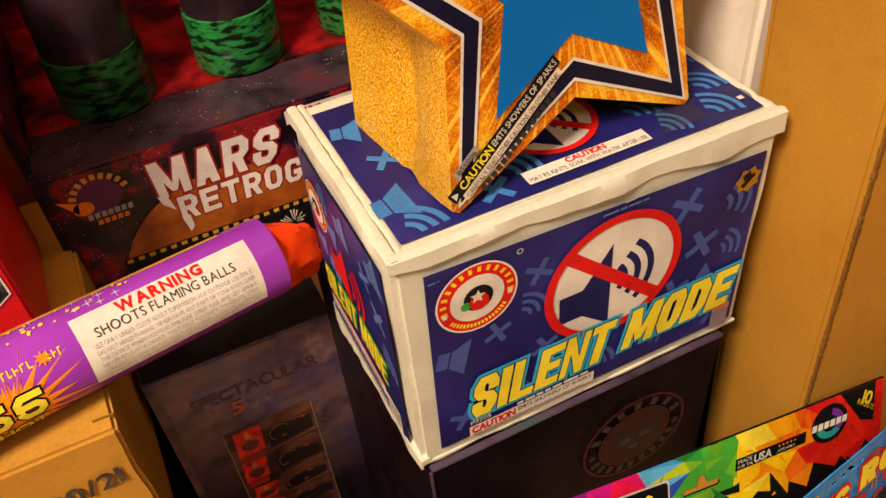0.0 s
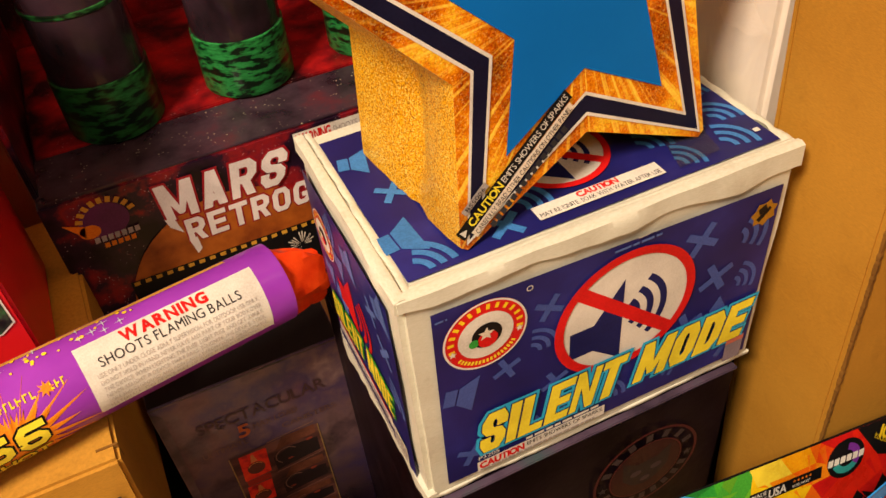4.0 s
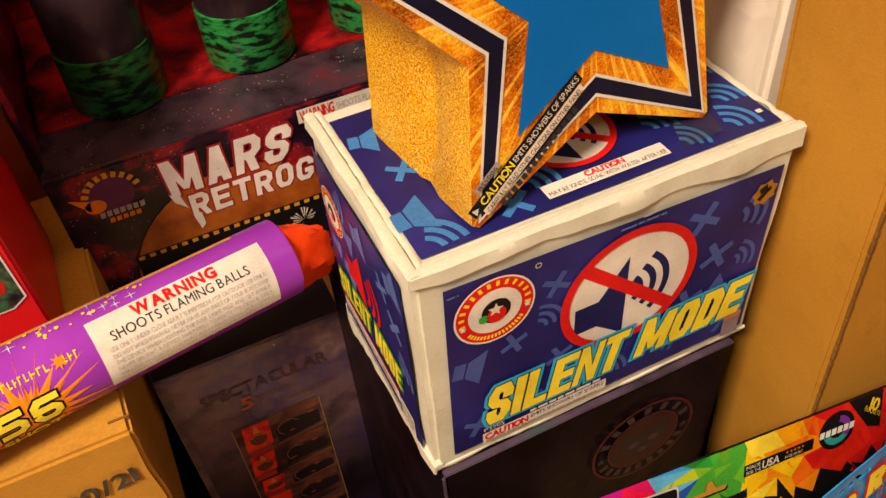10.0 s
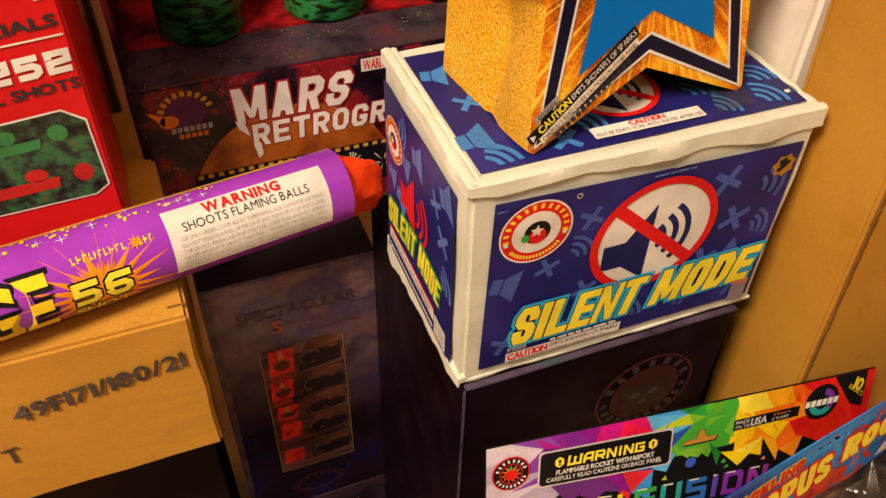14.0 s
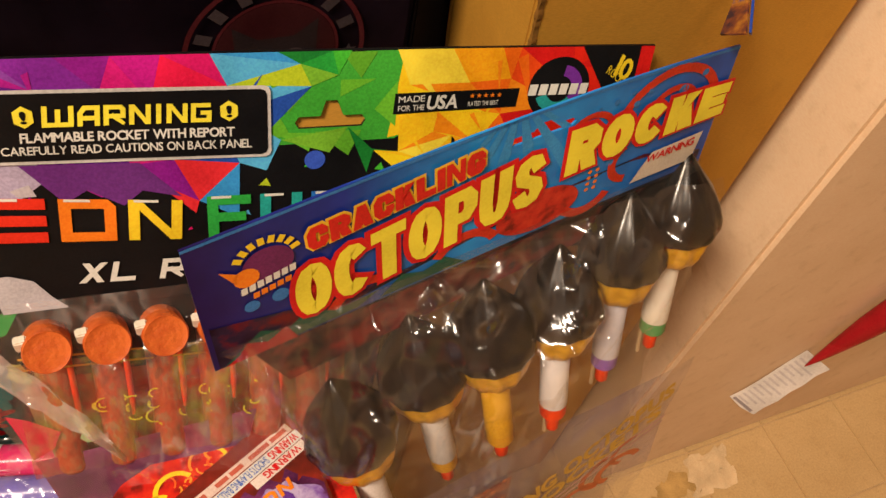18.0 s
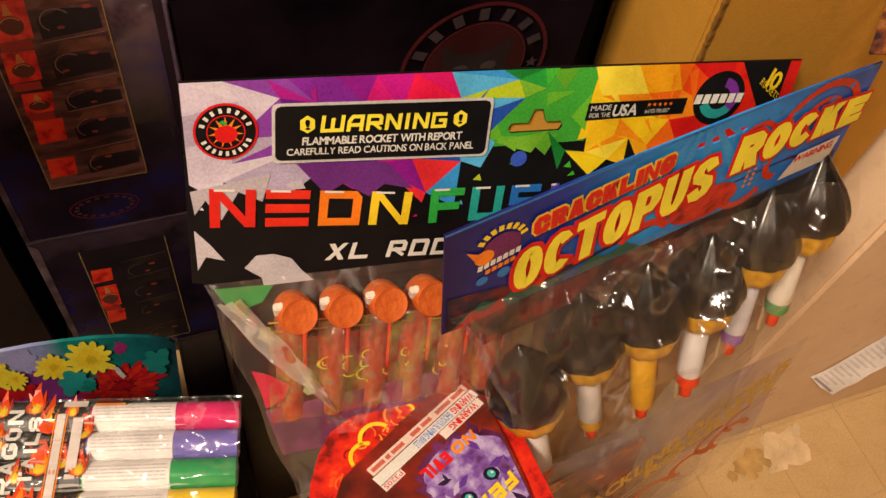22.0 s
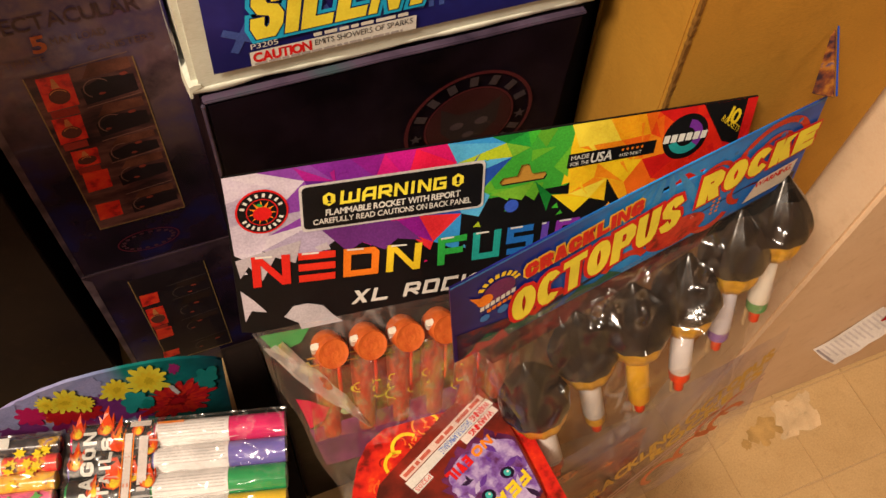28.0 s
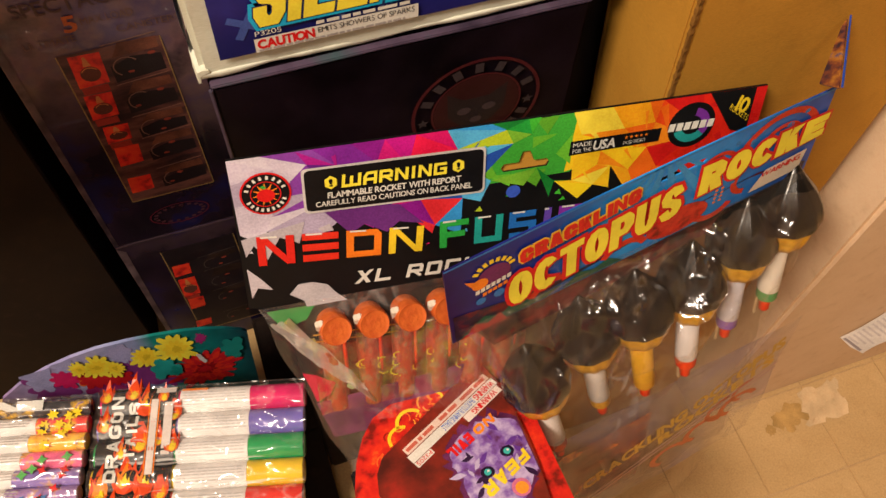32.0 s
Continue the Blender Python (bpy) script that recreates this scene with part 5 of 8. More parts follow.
# ---- large cake box with green canisters ----
def space_box():
    root = thing("canister_box", (0.06, 0.65, 0.513), "black and red space-print window box with green canisters", "box")
    x0, x1, y0, y1, z0, zt = -0.086, 0.29, 0.540, 0.80, 0.513, 0.664
    part("base", block(x0, y0, z0, x1, y1, zt, 0.0015), space_print, root, "lower panel with starry print")
    part("side_panel", block(x0, y0 + 0.012, zt, x0 + 0.004, y1, 1.02, 0.001), space_print, root)
    part("side_panel", block(x1 - 0.004, y0 + 0.012, zt, x1, y1, 1.02, 0.001), space_print, root)
    part("back_panel", block(x0 + 0.004, y1 - 0.004, zt, x1 - 0.004, y1, 1.02, 0.001), red_space, root)
    part("red_floor", block(x0 + 0.006, y0 + 0.062, zt, x1 - 0.006, y1 - 0.006, zt + 0.0035, 0.0008), red_space, root, "red starry tray floor")
    part("ledge", block(x0 + 0.001, y0 + 0.001, zt, x1 - 0.001, y0 + 0.061, zt + 0.002, 0.0006), clouds("ledge_print", ((0.3, (0.018, 0.010, 0.018)), (0.55, (0.055, 0.034, 0.05)), (0.70, (0.11, 0.025, 0.035)), (0.8, (0.08, 0.045, 0.08))), 30, 0.14, speck=(0.8, 0.7, 0.5), speck_scale=260, coat=0.8), root, "glossy starry ledge")
    sh = Sheet(root, (0.0, y0 - 0.0006, 0.0), X, Z)
    text_mat, glow = ink(0.72, 0.70, 0.70), ink(0.30, 0.012, 0.02)
    for body, quad in (("MARS", ((-0.0075, 0.6205), (0.0830, 0.6215), (0.0940, 0.6525), (-0.0095, 0.6535))), ("RETROGRADE", ((0.0025, 0.5955), (0.1680, 0.5965), (0.1730, 0.6175), (0.0030, 0.6175)))):
        sh.block_text(body, quad, glow, 4, 0.205, 0.2, 0.10, None, "lettering_outline")
        sh.block_text(body, quad, text_mat, 6, 0.205, 0.2)
    sh.polys("letter_tail", [[(-0.0095, 0.6230), (-0.0030, 0.6230), (0.0005, 0.6070), (-0.0075, 0.6150)], [(0.0020, 0.5990), (0.0085, 0.5990), (0.0090, 0.5870), (0.0050, 0.5830)]], text_mat, 5)
    sh.poly("planet", [(0.035 + 0.088 * math.cos(radians(a)), 0.545 + 0.085 * math.sin(radians(a))) for a in range(20, 181, 8)], planet_print, 2, label="orange planet print")
    sh.rect("red_glow", 0.012, 0.5750, 0.26, 0.6180, red_space, 1)
    film_v = 0.565
    sh.rect("film_strip", -0.050, film_v - 0.03, 0.25, film_v + 0.0125, BLACK, 6)
    sh.polys("film_hole", [[(-0.048 + i * 0.0085, film_v + 0.008), (-0.0435 + i * 0.0085, film_v + 0.008), (-0.0435 + i * 0.0085, film_v + 0.0115), (-0.048 + i * 0.0085, film_v + 0.0115)] for i in range(34)], GOLDINK, 7)
    rnd = random.Random(8)
    spikes = []
    for c in ((0.085, 0.556), (0.115, 0.553), (0.02, 0.552), (0.15, 0.556)):
        for k in range(16):
            a, l = rnd.random() * 6.28, 0.006 + 0.008 * rnd.random()
            if c[1] + l * math.sin(a) < film_v + 0.006:
                spikes.append([(c[0] + 0.002 * math.cos(a), c[1] + 0.002 * math.sin(a)), (c[0] + l * math.cos(a + 0.05), c[1] + l * math.sin(a + 0.05)), (c[0] + l * math.cos(a - 0.05), c[1] + l * math.sin(a - 0.05))])
    sh.polys("firework_picture", spikes, CREAM, 8)
    # maker's badge as plain shapes
    sh.disc("badge", -0.048, 0.6400, 0.0175, ink(0.12, 0.02, 0.10), 3, 0.0150)
    sh.polys("badge_lettering", ring_marks(-0.046, 0.638, 0.0195, 0.005, 9, 160, 20, 0.0035), GOLDINK, 4)
    sh.polys("badge_comet", [circle(-0.060, 0.634, 0.0075, 0.006, 16), [(-0.062, 0.640), (-0.076, 0.646), (-0.064, 0.630)]], ORANGE, 4)
    sh.polys("badge_lettering", [[(-0.060 + i * 0.0048, 0.6225), (-0.0565 + i * 0.0048, 0.6225), (-0.0560 + i * 0.0048, 0.6275), (-0.0595 + i * 0.0048, 0.6275)] for i in range(7)], GREY, 5)
    sh.polys("badge_lettering", [[(-0.055 + i * 0.0048, 0.6165), (-0.0515 + i * 0.0048, 0.6165), (-0.0510 + i * 0.0048, 0.6208), (-0.0545 + i * 0.0048, 0.6208)] for i in range(5)], ORANGE, 5)
    sh.rect("warning_strip", 0.0985, 0.6485, 0.190, 0.6605, WHITE, 5)
    sh.text("WARNING", ((0.1005, 0.6500), (0.1280, 0.6500), (0.1280, 0.6590), (0.1005, 0.6590)), RED, 6, 0.028)
    sh.text("SHOOTS FLAMING BALLS", ((0.1300, 0.6510), (0.1880, 0.6510), (0.1880, 0.6570), (0.1300, 0.6570)), GREY, 6)
    # the first band takes the dimmed green, as if seen through the window
    for cx, cy, green in ((-0.0150, 0.622, dimmed_camo), (0.0925, 0.628, camo_green), (0.2000, 0.632, camo_green)):
        can = thing("canister", (cx, cy, zt + 0.0035), "dark shell canister with a green camouflage band", "canister", "canisters in the window box")
        zb = zt + 0.0036
        part("body", lathe([(0.033, 0), (0.0348, 0.002), (0.0348, 0.135), (0.030, 0.142), (0.012, 0.146)], (cx, cy, zb), Z, 36), smoke_body, can, smooth=True)
        part("green_band", lathe([(0.0350, 0.001), (0.0361, 0.0025), (0.0361, 0.048), (0.0351, 0.0485)], (cx, cy, zb), Z, 36), green, can, "green camouflage paper band", True)
        part("dark_line", lathe([(0.0350, 0.100), (0.0356, 0.1005), (0.0356, 0.1035), (0.0350, 0.104)], (cx, cy, zb), Z, 36), dimmed_camo, can, smooth=True)


space_box()


# ---- dark picture boxes below ----
PICTURE = clouds("picture_ground", ((0.34, (0.018, 0.010, 0.012)), (0.48, (0.070, 0.026, 0.026)), (0.60, (0.15, 0.062, 0.050)), (0.74, (0.050, 0.026, 0.034))), 55, 0.3, stretch=(0.4, 1, 1.4))
RED_SQUARE = clouds("red_square_print", ((0.34, (0.26, 0.014, 0.012)), (0.46, (0.66, 0.024, 0.014)), (0.70, (0.78, 0.08, 0.02))), 90, 0.3)


def picture_box(z0, z1, pv0, pv1, squares, title):
    root = thing("shell_box", (0.0, 0.58, z0), "dark iridescent box with a red picture window" + ("" if title else ", below another, its print darkened for shade"), "box")
    x0, x1, y0 = -0.072, 0.083, 0.467
    # lower box: the fade is set higher, so its print stays dark as in shade
    part("body", block(x0, y0, z0, x1, 0.72, z1, 0.0015), night_print("night_print", 0.3625 if title else 0.56), root)
    if title:
        part("top_panel", block(x0 + 0.001, y0 + 0.0015, z1, x1 - 0.001, 0.719, z1 + 0.0004), dark_card, root, "black top of the box")
    sh = Sheet(root, (0.0, y0 - 0.0005, 0.0), X, Z)
    # lines and picture ground of the lower box are darkened for its shade
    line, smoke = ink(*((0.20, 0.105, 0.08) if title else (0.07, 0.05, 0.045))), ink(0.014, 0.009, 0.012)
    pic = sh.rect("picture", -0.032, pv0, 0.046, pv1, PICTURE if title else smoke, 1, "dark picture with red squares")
    for i, (u0, u1, v0, v1, burnt) in enumerate(squares):
        h = v1 - v0
        sh.poly("red_square", [(u0 - 0.002, v0), (u1 - 0.002, v0 + 0.001), (u1, v1), (u0, v1 + 0.001)], RED_SQUARE, 2, parent=pic)
        if burnt:
            c = (u0 + u1) / 2 - 0.001
            sh.poly("shell_picture", circle(c, v0 + h * 0.40, 0.0078, h * 0.24, 16), ink(0.10, 0.03, 0.022), 3, parent=pic)
            sh.polys("shell_glint", [arc_band(c, v0 + h * 0.40, h * 0.20, 0.0009, 30, 150, 8), [(c - 0.003, v0 + h * 0.66), (c + 0.003, v0 + h * 0.66), (c + 0.001, v0 + h * 0.95), (c - 0.001, v0 + h * 0.95)]], ink(0.55, 0.20, 0.06), 3.5, parent=pic)
            sh.rect("red_seam", u0 - 0.001, v0 - 0.0085, u1 - 0.004, v0 - 0.0005, ink(0.30, 0.03, 0.02), 1.6, parent=pic)
        b, t = v0 - 0.004, v1 + 0.006
        sh.poly("shade_patch", [(0.002, b + 0.002), (0.043, b + 0.006), (0.043, b + 0.55 * (t - b)), (0.020, b + 0.62 * (t - b)), (0.002, b + 0.45 * (t - b))], smoke, 1.5, parent=pic)
        # same glow, with the lower box's shade put into the colour
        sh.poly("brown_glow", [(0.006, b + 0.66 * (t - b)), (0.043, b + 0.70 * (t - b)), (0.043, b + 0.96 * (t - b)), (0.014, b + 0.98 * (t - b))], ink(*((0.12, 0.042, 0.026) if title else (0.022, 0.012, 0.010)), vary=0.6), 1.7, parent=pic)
        sh.polys("thin_line", [arc_band(0.014, b + 0.4 * (t - b), 0.010, 0.0010, 110 - 20 * i, 235, 10), [(0.001, t - 0.0012), (0.044, t + 0.0024), (0.044, t + 0.0034), (0.001, t - 0.0002)]], line, 3, parent=pic)
        sh.polys("ember", [circle(0.020 + 0.004 * i, b + 0.60 * (t - b), 0.0032, 0.0018, 10), circle(0.010 + 0.006 * (i % 3), b + 0.25 * (t - b), 0.0026, 0.0014, 10)], ink(0.22, 0.04, 0.025), 2, parent=pic)
    # paler strips along the top edge and the left corner
    sh.polys("pale_edge", [[(x0 + 0.001, z1 - 0.0022), (x1 - 0.001, z1 - 0.0022), (x1 - 0.001, z1 - 0.0004), (x0 + 0.001, z1 - 0.0004)], [(x0 + 0.0006, z0 + 0.002), (x0 + 0.0050, z0 + 0.002), (x0 + 0.0085, z1 - 0.012), (x0 + 0.0006, z1 - 0.003)]], clouds("pale_edge_print", ((0.35, (0.02, 0.012, 0.018)), (0.55, (0.085, 0.055, 0.065)), (0.75, (0.15, 0.11, 0.12))), 40, 0.3), 1)
    edge = 0.0014
    sh.polys("picture_frame", [[(-0.033, pv0 - edge), (0.046, pv0 - edge), (0.046, pv0), (-0.033, pv0)], [(0.046, pv0), (0.046 + edge * 0.6, pv0), (0.046 + edge * 0.6, pv1), (0.046, pv1)], [(-0.033, pv0), (-0.032, pv0), (-0.032, pv1), (-0.033, pv1)]], ink(0.26, 0.17, 0.06), 2, parent=pic)
    if title:
        dim = ink(0.12, 0.062, 0.052)
        sh.text("SPECTACULAR", ((-0.046, 0.462), (0.062, 0.462), (0.062, 0.475), (-0.046, 0.475)), ink(0.075, 0.040, 0.045), 2, 0.014)
        sh.text("5", ((-0.017, 0.4415), (-0.008, 0.4415), (-0.007, 0.4565), (-0.016, 0.4565)), ink(0.42, 0.10, 0.03), 2, 0.028)
        sh.text("MAX LOAD", ((-0.004, 0.4455), (0.034, 0.4455), (0.034, 0.4525), (-0.004, 0.4525)), dim, 2)
        sh.text("ULTIMATE", ((-0.050, 0.4320), (-0.012, 0.4320), (-0.012, 0.4385), (-0.050, 0.4385)), dim, 2)
        sh.text("CANISTERS", ((0.018, 0.4320), (0.066, 0.4320), (0.066, 0.4385), (0.018, 0.4385)), dim, 2)
        cu, cv = 0.004, 0.183
        sh.poly("badge_ring", circle(cu, cv, 0.030, 0.0165, 40), ink(0.09, 0.010, 0.02), 1, (circle(cu, cv, 0.0285, 0.0152, 40),))
        sh.polys("badge_lettering", [[(cu + 0.024 * math.cos(a) - 0.002, cv + 0.0125 * math.sin(a) - 0.0015), (cu + 0.024 * math.cos(a) + 0.002, cv + 0.0125 * math.sin(a) - 0.0015), (cu + 0.024 * math.cos(a) + 0.002, cv + 0.0125 * math.sin(a) + 0.0015), (cu + 0.024 * math.cos(a) - 0.002, cv + 0.0125 * math.sin(a) + 0.0015)] for a in [radians(20 * k) for k in range(18)]], ink(0.06, 0.02, 0.03), 2)
    return root


picture_box(0.150, 0.5125, 0.2200, 0.4200, ((-0.0270, -0.0060, 0.2325, 0.2555, False), (-0.0250, -0.0040, 0.2755, 0.3015, False), (-0.0255, -0.0045, 0.3095, 0.3310, True), (-0.0275, -0.0055, 0.3430, 0.3720, True), (-0.0250, -0.0010, 0.3820, 0.4165, True)), True)
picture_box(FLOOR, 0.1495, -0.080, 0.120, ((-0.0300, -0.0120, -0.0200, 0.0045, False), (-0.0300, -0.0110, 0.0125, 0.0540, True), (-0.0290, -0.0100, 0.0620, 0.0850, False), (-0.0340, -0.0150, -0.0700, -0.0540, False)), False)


# ---- brown carton on the left with its support, red box and brown box behind ----
def brown_carton():
    root = thing("carton", (-0.26, 0.48, 0.455), "brown cardboard carton with stencilled black code", "carton")
    x0, x1, y0, y1, z0, z1 = -0.46, -0.078, 0.357, 0.62, 0.455, 0.602
    part("body", block(x0, y0, z0, x1, y1, z1, 0.0025, 10, 0.0012, 3.0), kraft_carton, root)
    part("flap_gap", block(x1 - 0.012, y0 + 0.012, z1 - 0.012, x1 + 0.0006, y0 + 0.0135, z1 + 0.0008), kraft_raw, root, "dark slit between the flaps")
    sh = Sheet(root, (0.0, y0 - 0.0014, 0.0), X, Z)
    stamp = ink(0.075, 0.06, 0.05, 0.7, 0.5, 0.0)
    sh.text("49F171/180/21", ((-0.2010, 0.5440), (-0.0880, 0.5575), (-0.0885, 0.5720), (-0.2020, 0.5590)), stamp, 2, 0.028, 0.1)
    sh.text("T", ((-0.2190, 0.5030), (-0.2090, 0.5045), (-0.2095, 0.5210), (-0.2195, 0.5195)), stamp, 2, 0.028)
    # added support; its near-black brown holds the shade under the carton
    sup = thing("storage_box", (-0.36, 0.50, FLOOR), "plain brown box added under the carton, darkened for shade", "box")
    panels(sup, -0.50, 0.47, FLOOR, -0.092, 0.66, 0.4545, shaded_brown)


brown_carton()


def red_box():
    root = thing("shot_box", (-0.24, 0.50, 0.602), "red box with white figures and a dark picture panel", "box")
    x0, x1, y0, y1, z0, z1 = -0.38, -0.1015, 0.432, 0.56, 0.604, 0.872
    part("body", block(x0, y0, z0, x1, y1, z1, 0.002), clouds("red_card", ((0.3, (0.50, 0.008, 0.010)), (0.7, (0.64, 0.014, 0.016))), 12, 0.35), root)
    sh = Sheet(root, (0.0, y0 - 0.0005, 0.0), X, Z)
    sh.block_text("4", ((-0.1215, 0.7960), (-0.1075, 0.7975), (-0.1075, 0.8140), (-0.1215, 0.8125)), WHITE, 2, 0.27)
    sh.text("MATERIALS", ((-0.1850, 0.7745), (-0.1060, 0.7815), (-0.1060, 0.7885), (-0.1850, 0.7815)), INKTEXT, 2, 0.028)
    sh.polys("white_line", [[(-0.20, 0.7680), (-0.1045, 0.7748), (-0.1045, 0.7760), (-0.20, 0.7692)], [(-0.20, 0.8150), (-0.1045, 0.8225), (-0.1045, 0.8237), (-0.20, 0.8162)]], WHITE, 2)
    sh.block_text("252", ((-0.1530, 0.7480), (-0.1045, 0.7520), (-0.1045, 0.7670), (-0.1530, 0.7630)), WHITE, 2, 0.27, 0.18)
    sh.text("TOTAL SHOTS", ((-0.1900, 0.7335), (-0.1040, 0.7408), (-0.1040, 0.7475), (-0.1900, 0.7402)), INKTEXT, 2, 0.028)
    pan = [(-0.26, 0.654), (-0.1150, 0.6600), (-0.1055, 0.6665), (-0.1068, 0.7180), (-0.1195, 0.7275), (-0.26, 0.716)]
    pic = sh.poly("picture_panel", pan, WHITE, 2)
    sh.poly("picture", [(-0.259, 0.6555), (-0.1155, 0.6612), (-0.1068, 0.6672), (-0.1080, 0.7172), (-0.1199, 0.7262), (-0.259, 0.7148)], clouds("case_picture", ((0.36, (0.008, 0.01, 0.008)), (0.5, (0.03, 0.045, 0.03)), (0.62, (0.03, 0.15, 0.05)), (0.74, (0.20, 0.03, 0.015))), 110, 0.3), 3, parent=pic)
    sh.polys("red_case", [[(-0.20, 0.668), (-0.135, 0.672), (-0.133, 0.680), (-0.20, 0.677)], circle(-0.1185, 0.6800, 0.006, 0.007, 12), circle(-0.146, 0.6835, 0.007, 0.005, 12)], ink(0.42, 0.02, 0.012), 4, parent=pic)
    sh.polys("green_case", [[(-0.20, 0.698), (-0.138, 0.703), (-0.136, 0.710), (-0.20, 0.706)], circle(-0.1255, 0.7120, 0.006, 0.006, 12), circle(-0.155, 0.714, 0.006, 0.005, 12)], ink(0.04, 0.22, 0.06), 4, parent=pic)
    back = thing("storage_box", (-0.2, 0.80, FLOOR), "tall dim brown box behind the red one", "box")
    panels(back, -0.42, 0.66, FLOOR, -0.105, 0.95, 1.0, dim_kraft)


red_box()


# ---- purple candle ----
def purple_candle():
    a, b = Vector((-0.43, 0.3245, 0.6545)), Vector((0.047, 0.4315, 0.6245))
    axis = (b - a).normalized()
    L = (b - a).length
    r = 0.0275
    root = thing("roman_candle", tuple((a + b) / 2), "thick purple candle tube with white warning label", "firework")
    tube = part("tube", lathe([(r - 0.003, 0), (r, 0.001), (r, L - 0.001), (r - 0.003, L), (r - 0.0035, L - 0.02)], a, axis, 64), purple_tube, root, "purple printed paper tube", True)
    side = axis.cross(Z).normalized()
    upv = side.cross(axis).normalized()

    class Round(Sheet):
        """A sheet wrapped round the tube: u runs along it, v round it (0 faces forwards)."""

        def __init__(self):
            self.parent, self.bend = tube, None

        def at(self, u, v, h=0.0):
            w = v / r
            return a + axis * u + (side * math.cos(w) + upv * math.sin(w)) * (r + h)

    sh = Round()
    lab0, lab1 = L - 0.133, L - 0.019
    sh.grid("warning_label", lab0, -0.0085, lab1, 0.0375, 8, 12, WHITE, 1, "white warning label")
    cap = lambda u0, v0, u1, v1, sk=0.0: ((u0, v0), (u1, v0), (u1, v1), (u0, v1))
    sh.text("WARNING", cap(lab0 + 0.027, 0.0285, lab0 + 0.081, 0.0355), RED, 3, 0.05, 0.2)
    sh.text("SHOOTS FLAMING BALLS", cap(lab0 + 0.010, 0.0205, lab0 + 0.100, 0.0265), INKTEXT, 3, 0.0, 0.11)
    rules = ("USE ONLY UNDER CLOSE ADULT SUPERVISION. FOR OUTDOOR USE ONLY.", "DO NOT HOLD IN HAND. NEVER HAVE ANY PART OF YOUR BODY OVER", "THE DEVICE WHEN LIGHTING THE FUSE. LIGHT FUSE AND GET AWAY.", "NEVER RELIGHT A DEVICE THAT FAILS TO IGNITE THE DEVICE. STICK",
             "SPIKE END IN GROUND AND POINT AWAY FROM PEOPLE OR FLAMMABLE", "MATERIALS. THIS DEVICE MAY TIP OVER IF SPIKED IMPROPERLY.")
    for k, line in enumerate(rules):
        v0 = 0.0150 - 0.0043 * k
        sh.text(line, cap(lab0 + 0.006, v0, lab1 - 0.005, v0 + 0.0029), FINEPRINT, 3, 0.0, 0.12, name="fine_lettering")
    # sunburst with the number, letters, dots and sparkles
    cu = L - 0.1800
    rnd = random.Random(12)
    bm = bmesh.new()
    steps, rings = 96, []
    for q in range(11):
        ring = []
        for k in range(steps):
            w = 2 * math.pi * k / steps
            reach = (0.020, 0.026, 0.050 if (k // 4) % 3 else 0.038, 0.026)[k % 4]
            ring.append(bm.verts.new(sh.at(cu + reach * q / 10 * math.cos(w), -0.002 + 0.85 * reach * q / 10 * math.sin(w), 0.0004 + 0.00002 * (10 - q))))
        rings.append(ring)
    for g0, g1 in zip(rings, rings[1:]):
        for k in range(steps):
            bm.faces.new((g0[k], g0[(k + 1) % steps], g1[(k + 1) % steps], g1[k]))
    part("sunburst", bm, ink(0.85, 0.26, 0.014), tube, "orange sunburst print", True)
    for body, q in (("56", cap(cu - 0.018, -0.0070, cu + 0.018, 0.0105)), ("SHOT", cap(cu - 0.018, -0.0175, cu + 0.016, -0.0100))):
        sh.block_text(body, q, BLACK, 4, 0.24, 0.2, 0.14, None, "lettering_outline") if set(body) <= set(STROKES) else sh.text(body, q, BLACK, 4, 0.085, 0.07, name="lettering_outline")
        sh.block_text(body, q, LEMON, 5, 0.24, 0.2) if set(body) <= set(STROKES) else sh.text(body, q, LEMON, 5, 0.028, 0.07)
    for body, q in (("BARRAGE", cap(cu - 0.215, -0.0170, cu - 0.030, 0.0225)),):
        sh.block_text(body, q, BLACK, 4, 0.24, 0.2, 0.14, None, "lettering_outline") if set(body) <= set(STROKES) else sh.text(body, q, BLACK, 4, 0.085, 0.07, name="lettering_outline")
        sh.block_text(body, q, YELLOW, 5, 0.24, 0.2) if set(body) <= set(STROKES) else sh.text(body, q, YELLOW, 5, 0.028, 0.07)
    marks, u = [], lab0 - 0.060
    for k in range(15):
        w = 0.0016 + 0.0016 * rnd.random()
        if k != 10:
            marks += [[(u, 0.0215), (u + 0.0008, 0.0215), (u + 0.0009, 0.0262), (u + 0.0001, 0.0262)], [(u + 0.0008, 0.0216 + 0.0018 * (k % 3)), (u + w, 0.0216 + 0.0018 * (k % 3)), (u + w, 0.0226 + 0.0018 * (k % 3)), (u + 0.0008, 0.0226 + 0.0018 * (k % 3))]]
        u += w + 0.0011
    sh.polys("maker_lettering", marks, YELLOW, 3)
    sh.polys("maker_star", [star_points(lab0 - 0.0205, 0.0238, 0.0050, 0.0022, 90, 8)], ORANGE, 4)
    dots, spark = [], []
    for k in range(70):
        u, v = lab0 - 0.16 + 0.20 * rnd.random(), 0.0405 + 0.014 * rnd.random()
        if rnd.random() < 0.7:
            dots.append(circle(u, v, 0.0006 + 0.0010 * rnd.random(), None, 8))
        else:
            spark.append(star_points(u, v, 0.0032 + 0.002 * rnd.random(), 0.0005, 90, 4))
    sh.polys("gold_dot", dots, YELLOW, 3)
    sh.polys("sparkle", spark, ink(0.6, 0.66, 0.8), 3)
